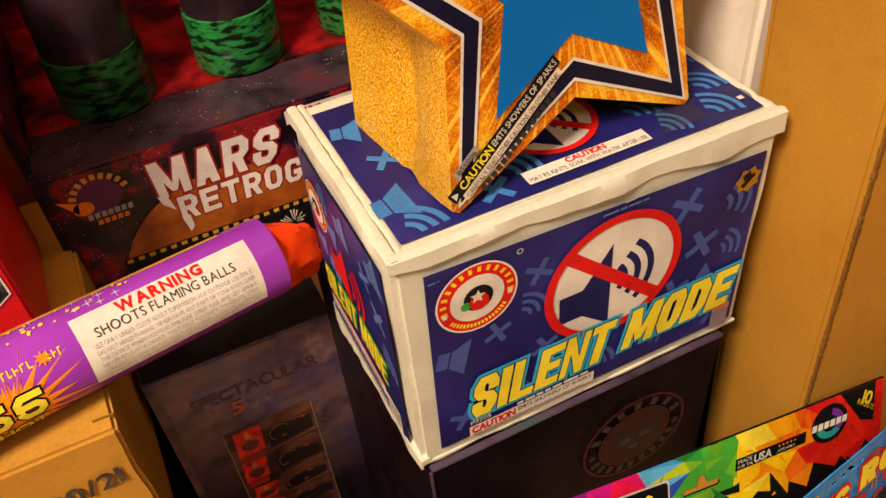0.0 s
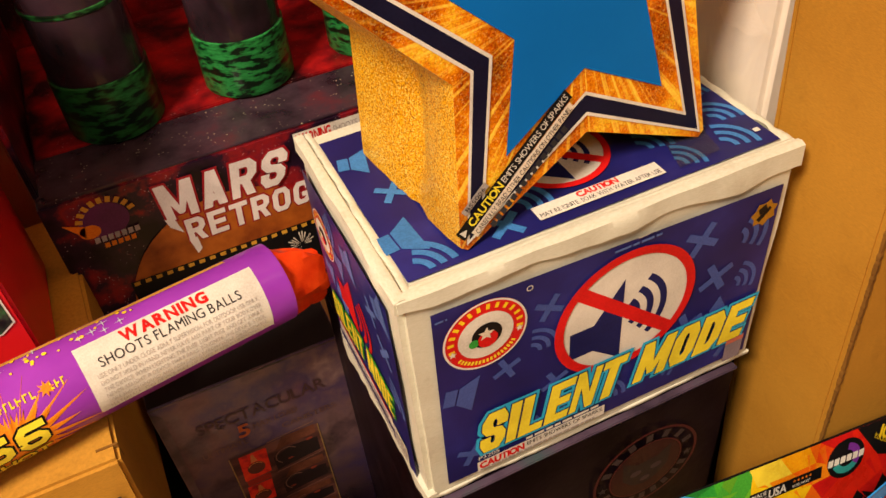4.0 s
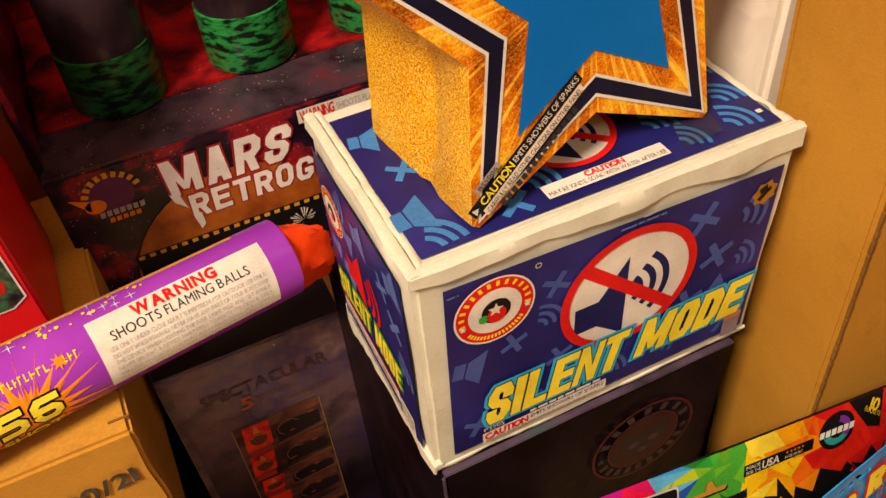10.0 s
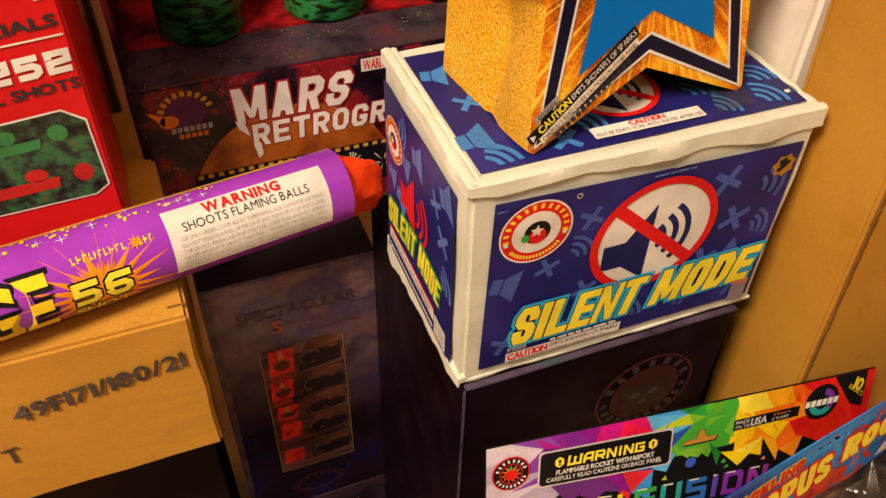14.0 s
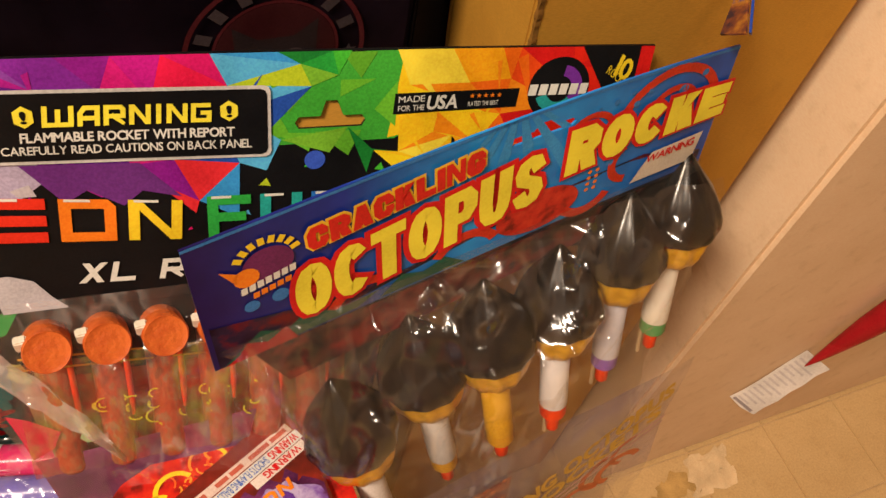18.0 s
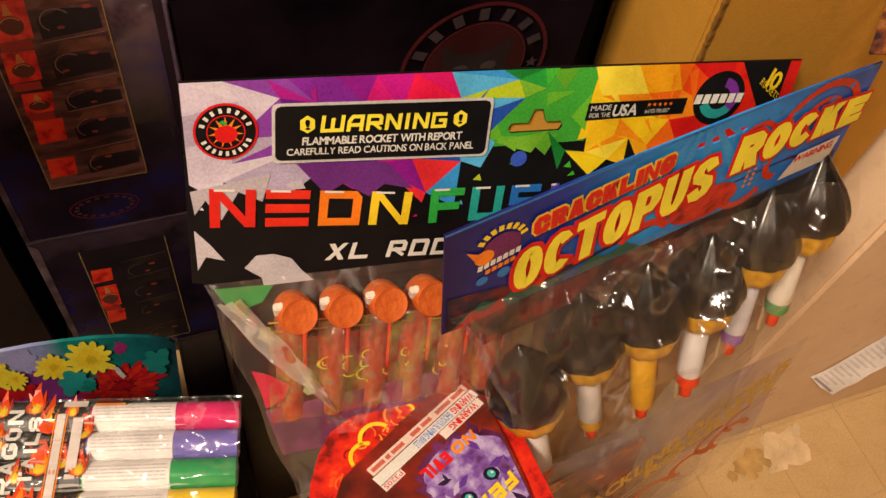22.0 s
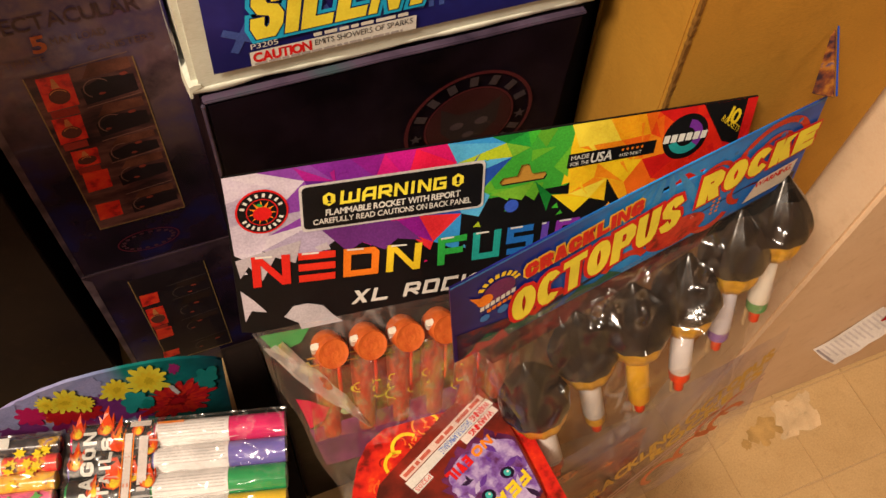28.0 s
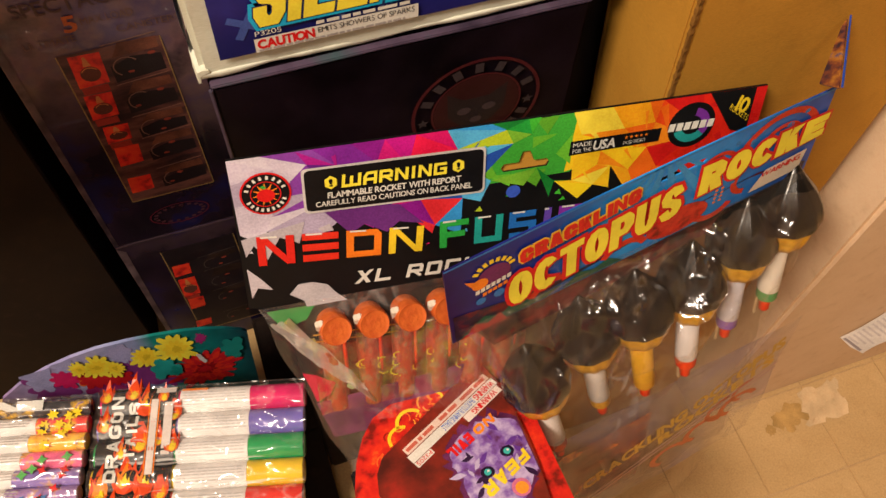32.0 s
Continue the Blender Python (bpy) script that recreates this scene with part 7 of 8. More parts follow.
# ---- rockets in the blue header bag ----
OO, OU, OV = Vector((0.1629, 0.1336, 0.5473)), Vector((0.9902, 0.1314, 0.048)), Vector((-0.0658, 0.1346, 0.9887))


NOSES = [Vector(q) for q in ((0.2200, 0.116, 0.4170), (0.2615, 0.133, 0.4240), (0.2936, 0.131, 0.4430), (0.3318, 0.135, 0.4490), (0.3735, 0.149, 0.4590), (0.4040, 0.155, 0.4720))]


def ocean_bag():
    root = thing("rocket_bag", tuple(OO), "clear bag of black-nosed rockets with blue undersea header card", "bag")
    away = lambda u, p: (p - Vector((0.091, -0.044, 0.902))) * (0.035 * max(0, (u - 0.15) / 0.0885) ** 2)
    sh = Sheet(root, OO, OU, OV, None, away)
    W, H = 0.2385, -0.0700
    slot = [(0.128, -0.0075), (0.155, -0.0075), (0.1570, -0.0055), (0.155, -0.0035), (0.1475, -0.0035), (0.1440, -0.0005), (0.1400, -0.0005), (0.1365, -0.0035), (0.128, -0.0035), (0.1260, -0.0055)]
    top = lambda u: 0.0068 * u / W + 0.002 * math.sin(math.pi * u / W)
    ring = [(i * W / 16, top(i * W / 16)) for i in range(17)] + [(W - i * W / 16, H + (0.010 * (1 - i / 16))) for i in range(17)]
    card = part("header_card", slab(sh, ring, 0.001, (slot,)), ocean_print, root, "blue undersea header card")
    # sky-blue strip painted as the highlight on the card's top edge
    sh.polys("edge_highlight", [[(i * W / 16, top(i * W / 16) - 0.0014), ((i + 1) * W / 16, top((i + 1) * W / 16) - 0.0014), ((i + 1) * W / 16, top((i + 1) * W / 16)), (i * W / 16, top(i * W / 16))] for i in range(16)], SKY, 1, parent=card)
    sh.polys("light_ray", [[(0.128 + d * 0.2, top(0.13)), (0.131 + d * 0.2, top(0.13)), (0.13 + d + 0.006, -0.034), (0.13 + d - 0.002, -0.034)] for d in (-0.05, -0.03, -0.012, 0.008, 0.028, 0.05)], ink(0.04, 0.27, 0.62), 1, parent=card)
    # sea creature as plain red shapes with curling arms
    arms = [arc_band(0.2060, -0.0230, 0.0270, 0.0045, 20, 165), arc_band(0.2080, -0.0190, 0.0130, 0.0035, 20, 160), arc_band(0.1650, -0.0180, 0.0120, 0.0030, 30, 150), arc_band(0.1700, -0.0480, 0.0140, 0.0050, 200, 330), arc_band(0.1100, -0.0640, 0.0160, 0.0050, 30, 150), arc_band(0.0650, -0.0700, 0.0180, 0.0050, 60, 150), arc_band(0.1930, -0.0400, 0.0110, 0.0042, 120, 260)]
    sh.polys("red_arm", arms, ink(0.55, 0.035, 0.012), 2, parent=card)
    sh.polys("red_body", [circle(0.1450, -0.0500, 0.0210, 0.0120, 26)], clouds("red_skin", ((0.36, (0.16, 0.008, 0.006)), (0.5, (0.50, 0.02, 0.012)), (0.7, (0.62, 0.05, 0.02))), 140, 0.3), 3, parent=card)
    sh.polys("orange_spot", [circle(0.1700 + 0.004 * (k % 2), -0.0385 - 0.0035 * (k // 2), 0.0011, None, 8) for k in range(8)], ORANGE, 3, parent=card)
    sh.polys("bubble", [circle(a, b, r, None, 14) for a, b, r in ((0.0190, -0.0400, 0.0030), (0.0300, -0.0395, 0.0034), (0.1870, -0.0075, 0.0016), (0.1760, -0.0030, 0.0014), (0.1840, -0.0010, 0.0011), (0.2120, -0.0080, 0.0026), (0.2220, -0.0020, 0.0018), (0.1930, -0.0030, 0.0012), (0.1680, -0.0040, 0.0010), (0.0900, -0.0470, 0.0020), (0.1800, -0.0370, 0.0022))], SKY, 2, parent=card)
    sh.poly("seabed", [(0.002, -0.0695), (0.002, -0.0440), (0.030, -0.0500), (0.060, -0.0560), (0.100, -0.0520), (0.140, -0.0440), (0.170, -0.0420), (0.200, -0.0400), (0.236, -0.0500), (0.236, -0.0610)], clouds("seabed_print", ((0.36, (0.004, 0.004, 0.012)), (0.5, (0.012, 0.012, 0.04)), (0.62, (0.14, 0.008, 0.012)), (0.76, (0.015, 0.06, 0.035))), 60, 0.3), 1.5, parent=card, label="dark coral picture")
    sh.polys("dark_coral", [[(0.004, -0.0690), (0.060, -0.0660), (0.070, -0.0600), (0.050, -0.0620), (0.040, -0.0540), (0.030, -0.0620), (0.020, -0.0560), (0.010, -0.0640)], [(0.070, -0.0655), (0.11, -0.0640), (0.10, -0.0560), (0.09, -0.0600), (0.08, -0.0560)]], ink(0.02, 0.10, 0.06), 2, parent=card)
    sh.polys("red_coral", [[(0.004, -0.0695), (0.034, -0.0685), (0.030, -0.0590), (0.022, -0.0640), (0.014, -0.0600), (0.010, -0.0660)]], ink(0.45, 0.015, 0.015), 3, parent=card)
    # maker's badge as plain shapes
    sh.disc("badge", 0.0275, -0.0205, 0.0095, ink(0.14, 0.02, 0.10), 3, 0.0085, parent=card)
    sh.polys("badge_comet", [circle(0.0190, -0.0235, 0.0048, None, 14), [(0.0165, -0.0200), (0.0100, -0.0160), (0.0150, -0.0250)]], ORANGE, 4, parent=card)
    sh.polys("badge_lettering", ring_marks(0.0270, -0.0195, 0.0115, 0.0035, 8, 150, 20, 0.0024), YELLOW, 4, parent=card)
    sh.polys("badge_lettering", [[(0.0160 + i * 0.0031, -0.0320 + i * 0.0006), (0.0184 + i * 0.0031, -0.0318 + i * 0.0006), (0.0186 + i * 0.0031, -0.0282 + i * 0.0006), (0.0162 + i * 0.0031, -0.0284 + i * 0.0006)] for i in range(7)], WHITE, 4, parent=card)
    sh.polys("badge_lettering", [[(0.0200 + i * 0.0031, -0.0358 + i * 0.0006), (0.0224 + i * 0.0031, -0.0356 + i * 0.0006), (0.0226 + i * 0.0031, -0.0326 + i * 0.0006), (0.0202 + i * 0.0031, -0.0328 + i * 0.0006)] for i in range(5)], ORANGE, 4, parent=card)
    for body, quad, inner, outer in (("CRACKLING", ((0.0425, -0.0215), (0.1150, -0.0128), (0.1145, -0.0015), (0.0420, -0.0100)), ink(0.60, 0.02, 0.012), ink(0.80, 0.50, 0.03)), ("OCTOPUS", ((0.0350, -0.0585), (0.1450, -0.0425), (0.1440, -0.0135), (0.0350, -0.0290)), LEMON, RED), ("ROCKE", ((0.1550, -0.0345), (0.2400, -0.0290), (0.2400, -0.0110), (0.1545, -0.0090)), LEMON, RED)):
        face = STROKES if body == "CRACKLING" else FAT
        sh.block_text(body, quad, outer, 5, 0.35, 0.07, 0.16, card, "lettering_outline", face)
        sh.block_text(body, quad, inner, 7, 0.35, 0.07, 0.0, card, "lettering", face)
    sh.poly("white_patch", [(0.1955, -0.0560), (0.2310, -0.0540), (0.2330, -0.0375), (0.2040, -0.0400)], CREAM, 4, parent=card)
    sh.text("WARNING", ((0.2015, -0.0455), (0.2290, -0.0440), (0.2290, -0.0395), (0.2020, -0.0415)), RED, 5, 0.028, parent=card)
    sh.poly("rear_flap", [(0.010, -0.066), (0.030, -0.112), (0.236, -0.094), (0.236, -0.056)], clouds("rear_flap_print", ((0.36, (0.012, 0.005, 0.008)), (0.48, (0.10, 0.008, 0.008)), (0.58, (0.36, 0.02, 0.014)), (0.68, (0.05, 0.02, 0.03))), 48, 0.3), -48, parent=card, label="dark red printed rear flap")
    # rear half of the folded card gapes open at its end
    def leaf(name, quad, mat, label):
        bm = bmesh.new()
        f = bm.faces.new([bm.verts.new(q) for q in quad])
        bm.normal_update()
        g = bmesh.ops.extrude_face_region(bm, geom=[f])
        for v in [q for q in g["geom"] if isinstance(q, bmesh.types.BMVert)]:
            v.co += f.normal * 0.0010
        part(name, bm, mat, root, label)
    leaf("rear_card", ((0.3885, 0.1580, 0.5770), (0.4235, 0.2020, 0.5745), (0.4190, 0.1990, 0.5730), (0.3920, 0.1720, 0.5640)), clouds("rear_card_print", ((0.36, (0.03, 0.02, 0.04)), (0.5, (0.20, 0.06, 0.03)), (0.62, (0.42, 0.18, 0.03)), (0.75, (0.02, 0.06, 0.20))), 90, 0.3, stretch=(2, 1, 1)), "printed inner side of the rear card")
    leaf("rear_card_edge", ((0.3895, 0.1575, 0.5775), (0.4245, 0.2022, 0.5765), (0.4262, 0.2022, 0.5730), (0.3925, 0.1590, 0.5745)), ink(0.015, 0.06, 0.36), "blue rim of the rear card")
    # bag
    bag = Sheet(root, OO, OU, OV)
    nu, nv = 100, 120
    for sgn, depth, side_name, skin in ((1, 0.042, "bag_front", hazy_film), (-1, 0.004, "bag_rear", rear_film)):
        bm = bmesh.new()
        rows = []
        for j in range(nv + 1):
            f = j / nv
            v = H + 0.012 - 0.44 * f
            row = []
            for i in range(nu + 1):
                s = i / nu
                left, right = 0.003 + 0.062 * f ** 0.55, 0.239 + 0.042 * f
                u = left + (right - left) * s
                head = math.exp(-((f - 0.13) / 0.11) ** 2)
                puff = depth * (0.55 + 0.45 * head) * math.sin(math.pi * (0.02 + 0.96 * s)) ** 0.6 * min(1, f / 0.11)
                swell = 0.0
                if sgn > 0:
                    here = bag.at(u, v, 0.0)
                    for q in NOSES:
                        w = here - q
                        du, dv = w.dot(OU), w.dot(OV)
                        drape = math.exp(-(du * du + (dv * (0.8 if dv > 0 else 1.1)) ** 2) / 0.00062)
                        rise = (q - here).dot(bag.n) + 0.0265
                        swell = max(swell, (rise - puff) * drape ** 0.6)
                    swell += 0.004 * (1 - abs(math.sin(38 * u + 17 * v + 2.5 * noise.noise(Vector((u * 14, v * 14, 2)))))) ** 3 * min(1, f / 0.05)
                    top_fold = math.exp(-((f - 0.10) / 0.13) ** 2)
                    swell += 0.0045 * top_fold * (1 - abs(math.sin(88 * u - 30 * v + 3.0 * noise.noise(Vector((u * 20, v * 9, 6)))))) ** 2
                p = bag.at(u, v, sgn * puff + 0.0012 + swell)
                p += noise.noise_vector(p * 24) * 0.006 * min(1, f / 0.11) + noise.noise_vector(p * 60) * 0.0010 * min(1, f / 0.11)
                p.z = max(p.z, FLOOR + 0.004)
                row.append(bm.verts.new(p))
            rows.append(row)
        for j in range(nv):
            for i in range(nu):
                bm.faces.new((rows[j][i], rows[j][i + 1], rows[j + 1][i + 1], rows[j + 1][i]))
        clear(part(side_name, bm, skin, root, "crinkled clear plastic", True))
    # printing on the lower bag
    low = Sheet(root, bag.at(0, 0, 0.034), OU, OV)
    ripple = lambda u, v: 0.004 * noise.noise(Vector((u * 20, v * 20, 8)))
    clear(Sheet(root, bag.at(0, 0, 0.030), OU, OV, ripple).grid("lower_print", 0.052, -0.40, 0.262, -0.205, 12, 12, ghost_film, 0, "faint bluish print on the lower bag"))
    clear(Sheet(root, bag.at(0, 0, 0.0315), OU, OV, ripple).grid("coral_print", 0.050, -0.36, 0.135, -0.235, 8, 8, coral_film, 0, "dark red coral print on the lower bag"))
    for body, q in (("CRACKLING OCTOPUS", ((0.082, -0.322), (0.250, -0.232), (0.247, -0.216), (0.079, -0.305))), ("ROCKETS", ((0.150, -0.306), (0.246, -0.254), (0.243, -0.240), (0.147, -0.291)))):
        low.text(body, q, ink(0.52, 0.30, 0.03), 1, 0.05, 0.12)
    low.polys("pink_rule", [[(0.085, -0.336 - d), (0.252, -0.246 - d), (0.252, -0.243 - d), (0.085, -0.333 - d)] for d in (0.014, 0.022)], ink(0.46, 0.26, 0.22), 1)
    low.polys("red_arm", [arc_band(0.165 + 0.03 * k, -0.345 + 0.02 * k, 0.016, 0.006, 20, 250) for k in range(3)] + [arc_band(0.215, -0.300, 0.020, 0.005, 100, 260), arc_band(0.232, -0.285, 0.016, 0.004, 90, 250)], ink(0.50, 0.12, 0.03), 1)


def black_rocket(o, d, tag_mat, tail):
    """A rocket with a fat black nose, gold collar, paper tube and stick."""
    o, d = Vector(o), Vector(d).normalized()
    rk = thing("rocket", tuple(o), "rocket with a black pointed nose and gold collar in the bag", "rocket", "rockets in the blue bag")
    nose = [(0.0, -0.0265), (0.0020, -0.0252), (0.0052, -0.0205), (0.0104, -0.0135), (0.0160, -0.0060), (0.0200, 0.0020), (0.0222, 0.0085), (0.0226, 0.0135), (0.0214, 0.0172), (0.016, 0.0182)]
    part("nose_cone", lathe(nose, o, d, 90, None, 0.022), black_plastic, rk, "black plastic nose", True)
    part("collar", lathe([(0.0185, 0.0165), (0.0198, 0.0178), (0.0190, 0.0240), (0.0172, 0.0300), (0.0150, 0.0345), (0.0090, 0.0375), (0.0074, 0.038)], o, d, 90, None, 0.03), gold_paper, rk, "gold paper collar", True)
    part("tube", lathe([(0.0070, 0.033), (0.0073, 0.034), (0.0073, 0.088), (0.0066, 0.0895)], o, d, 18), tail, rk, "coloured paper tube", True)
    part("label", lathe([(0.0074, 0.040), (0.0076, 0.0405), (0.0076, 0.080), (0.0074, 0.0805)], o, d, 18), tag_mat, rk, "printed paper label", True)
    part("fuse", lathe([(0.0040, 0.0890), (0.0036, 0.101), (0.0010, 0.104)], o, d, 10), flame_red, rk, "orange fuse cover", True)
    side = Vector((0.1, 0.9, -0.35)) * 0.010
    part("stick", lathe([(0.0012, 0.04), (0.0012, 0.115)], o + side, d, 6), stick_wood, rk)


ocean_bag()
GOLDY = ink(0.62, 0.33, 0.02)
for o, d, m, t in (((0.2200, 0.116, 0.4170), (0.20, -0.33, -0.93), ink(0.60, 0.55, 0.50), ink(0.6, 0.08, 0.02)),
                   ((0.2615, 0.133, 0.4240), (0.18, -0.33, -0.93), ink(0.52, 0.48, 0.44), ink(0.6, 0.3, 0.03)),
                   ((0.2936, 0.131, 0.4430), (0.14, -0.33, -0.93), GOLDY, ink(0.6, 0.30, 0.02)),
                   ((0.3318, 0.135, 0.4490), (0.07, -0.34, -0.93), ink(0.66, 0.62, 0.6), flame_red),
                   ((0.3735, 0.149, 0.4590), (0.02, -0.33, -0.94), ink(0.58, 0.56, 0.6), ink(0.25, 0.12, 0.4)),
                   ((0.4040, 0.155, 0.4720), (0.02, -0.33, -0.94), CREAM, ink(0.1, 0.3, 0.1))):
    black_rocket(o, d, m, t)


# ---- red skull-print package and its support ----
def red_package():
    n = Vector((0.022, 0.195, 1)).normalized()
    u = Vector((1, 0, -0.022)).normalized()
    v = n.cross(u)
    o = Vector((0.0, 0.0, 0.404))
    root = thing("fountain_pack", (0.15, 0.08, 0.30), "red marbled pack with folded skull-print card and price stickers", "firework")
    sh = Sheet(root, o, u, v)
    arc = [(0.088, -0.02), (0.090, 0.060), (0.0945, 0.0880), (0.1003, 0.1062), (0.1090, 0.1225), (0.1189, 0.1338), (0.1340, 0.1405), (0.1503, 0.1435), (0.1690, 0.1445), (0.1900, 0.1435), (0.2100, 0.130), (0.2200, 0.10), (0.2200, -0.02)]
    part("back_card", slab(sh, arc, 0.060), red_print, root, "rounded red card with yellow lettering")
    sh.polys("yellow_letter", [arc_band(0.133, 0.113, 0.0085, 0.0022, 60, 200), arc_band(0.142, 0.122, 0.0095, 0.0024, 40, 190), arc_band(0.1615, 0.1335, 0.0060, 0.0020, -60, 120)], YELLOW, 1)
    rnd = random.Random(44)
    marks = []
    for k in range(34):
        w = radians(75 + 100 * rnd.random())
        d = 0.028 + 0.012 * rnd.random()
        cu, cv = 0.160 + 1.2 * d * math.cos(w), 0.085 + 1.2 * d * math.sin(w)
        a0 = rnd.uniform(0, 360)
        marks.append(arc_band(cu, cv, 0.0018 + 0.003 * rnd.random(), 0.0008 + 0.0006 * rnd.random(), a0, a0 + 90 + 120 * rnd.random(), 8))
    for k, m in enumerate(marks):
        sh.poly("flame_detail", m, (ink(0.75, 0.28, 0.03), ink(0.30, 0.012, 0.008), ink(0.80, 0.12, 0.02))[k % 3], 0.5 + 0.012 * k)
    sh.polys("red_flourish", [arc_band(0.158, 0.133, 0.0080, 0.0014, 60, 200), arc_band(0.166, 0.139, 0.0080, 0.0014, 90, 220)], ink(0.75, 0.25, 0.03), 1)
    up = Sheet(root, sh.at(0, 0, 0.004), u, v)
    front = [(0.1990, 0.1500), (0.1320, 0.1115), (0.1165, 0.1025), (0.1105, 0.0930), (0.1080, 0.0800), (0.112, 0.05), (0.120, -0.01), (0.2060, -0.01), (0.2055, 0.0440), (0.2082, 0.0690), (0.2085, 0.0950), (0.2072, 0.1247)]
    front = list(reversed(front))
    card = part("front_card", slab(up, front, 0.0035), brown_print, root, "dark red folded card with a purple smoke picture")
    d = Vector((0.0709, 0.0369)).normalized()
    q = Vector((-d.y, d.x))
    a = Vector((0.1314, 0.0975))
    strip = lambda s0, s1, h0, h1: [tuple(a + d * s + q * h) for s, h in ((s0, h0), (s1, h0), (s1, h1), (s0, h1))]
    flip = lambda s0, s1, h0, h1: [tuple(a + d * s + q * h) for s, h in ((s1, h1), (s0, h1), (s0, h0), (s1, h0))]
    up.poly("sticker", strip(0.0015, 0.0785, 0.0006, 0.0060), ink(0.70, 0.55, 0.48), 1, parent=card)
    up.poly("sticker", strip(0.0, 0.0797, -0.0060, 0.0), WHITE, 1, parent=card)
    up.poly("sticker", strip(0.0450, 0.0778, -0.0118, -0.0064), ink(0.74, 0.66, 0.6), 1, parent=card)
    up.poly("sticker", strip(0.0, 0.0145, -0.0105, -0.0064), WHITE, 1, parent=card)
    up.text("WARNING", flip(0.0605, 0.0775, -0.0052, -0.0008), RED, 2, 0.028, parent=card)
    up.text("WARNING", flip(0.0520, 0.0740, -0.0110, -0.0072), RED, 2, 0.028, parent=card)
    up.text("SHOOTS FLAMING BALLS", flip(0.0300, 0.0590, -0.0052, -0.0008), BLUE, 2, parent=card)
    up.polys("fine_print", [strip(0.003 + w0, 0.003 + w1, 0.0020, 0.0045) for w0, w1 in ((0.0, 0.009), (0.0105, 0.0135), (0.015, 0.024), (0.030, 0.037), (0.0385, 0.046), (0.050, 0.062), (0.0635, 0.073))], ink(0.5, 0.12, 0.08), 2, parent=card)
    up.text("P3205", flip(0.0010, 0.0135, -0.0098, -0.0070), RED, 2, parent=card)
    rnd = random.Random(2)
    blob = [(0.1835 + (0.0262 + 0.004 * math.sin(3 * w + 1) + 0.004 * rnd.random()) * math.cos(w), 0.0760 + (0.029 + 0.004 * math.sin(2 * w) + 0.003 * rnd.random()) * math.sin(w)) for w in [2 * math.pi * i / 60 for i in range(60)]]
    blob = [(min(q[0], 0.2065), q[1]) for q in blob]
    up.poly("smoke_rim", [(min(0.1835 + 1.13 * (q[0] - 0.1835) + 0.002 * math.sin(900 * q[1]), 0.2070), 0.0760 + 1.13 * (q[1] - 0.0760) + 0.002 * math.sin(700 * q[0])) for q in blob], ink(0.11, 0.022, 0.09, vary=0.6), 0.7, parent=card)
    up.poly("smoke_picture", blob, skull_print, 1, parent=card, label="purple smoky picture")
    wisps = []
    for k in range(26):
        w, d = rnd.uniform(0, 6.28), 0.026 * math.sqrt(rnd.random())
        cu, cv, q, tilt = 0.1835 + d * math.cos(w), 0.0760 + d * math.sin(w), rnd.uniform(0.0015, 0.0042), rnd.uniform(0, 3.14)
        wisps.append([(min(cu + q * f * math.cos(tilt + g), 0.2064), cv + q * f * math.sin(tilt + g)) for f, g in ((1.6, 0), (0.7, 0.8), (0.5, 1.9), (1.3, 3.0), (0.6, 4.0), (0.5, 5.2))])
    for k, (name, mat) in enumerate((("pale_wisp", ink(0.46, 0.40, 0.62)), ("violet_wisp", ink(0.12, 0.04, 0.30)), ("dark_wisp", ink(0.03, 0.012, 0.05)))):
        for i, piece in enumerate(wisps[k::3]):
            up.poly(name, piece, mat, 1.3 + 0.15 * k + 0.01 * i, parent=card)
    for a_, b_ in ((0.1922, 0.0807), (0.1756, 0.0713)):
        up.disc("dark_socket", a_, b_, 0.0046, ink(0.015, 0.008, 0.03), 2, 0.0038, 18, parent=card)
        up.disc("teal_spot", a_, b_, 0.0023, ink(0.05, 0.42, 0.40), 2.4, None, 12, parent=card)
        up.disc("pale_glint", a_ + 0.0006, b_ + 0.0006, 0.0008, WHITE, 2.8, None, 8, parent=card)
    up.disc("pink_spot", 0.1915, 0.0554, 0.0060, ink(0.58, 0.16, 0.30), 2, None, 20, parent=card)
    up.disc("orange_spot", 0.1918, 0.0550, 0.0042, ink(0.80, 0.30, 0.03), 2.4, None, 16, parent=card)
    up.block_text("NO", ((0.1920, 0.1095), (0.1765, 0.1025), (0.1785, 0.0965), (0.1930, 0.1030)), ORANGE, 3, 0.28, 0.2, parent=card)
    up.block_text("EVIL", ((0.1735, 0.1012), (0.1555, 0.0932), (0.1585, 0.0862), (0.1760, 0.0947)), RED, 3, 0.28, 0.2, parent=card)
    up.block_text("FEAR", ((0.2025, 0.0795), (0.1685, 0.0635), (0.1715, 0.0545), (0.2045, 0.0715)), YELLOW, 3, 0.28, 0.2, parent=card)
    # added support, coloured as dark as the shade below the pack
    sup = thing("storage_box", (0.15, 0.05, FLOOR), "plain box added under the red pack, dark for shade", "box")
    panels(sup, 0.095, -0.01, FLOOR, 0.215, 0.118, 0.318, dark_card)


red_package()


# ---- packs of coloured candles ----
DU = Vector((0.1073, -0.0283, 0)).normalized()
DV = Vector((0.0283, 0.1073, 0)).normalized()


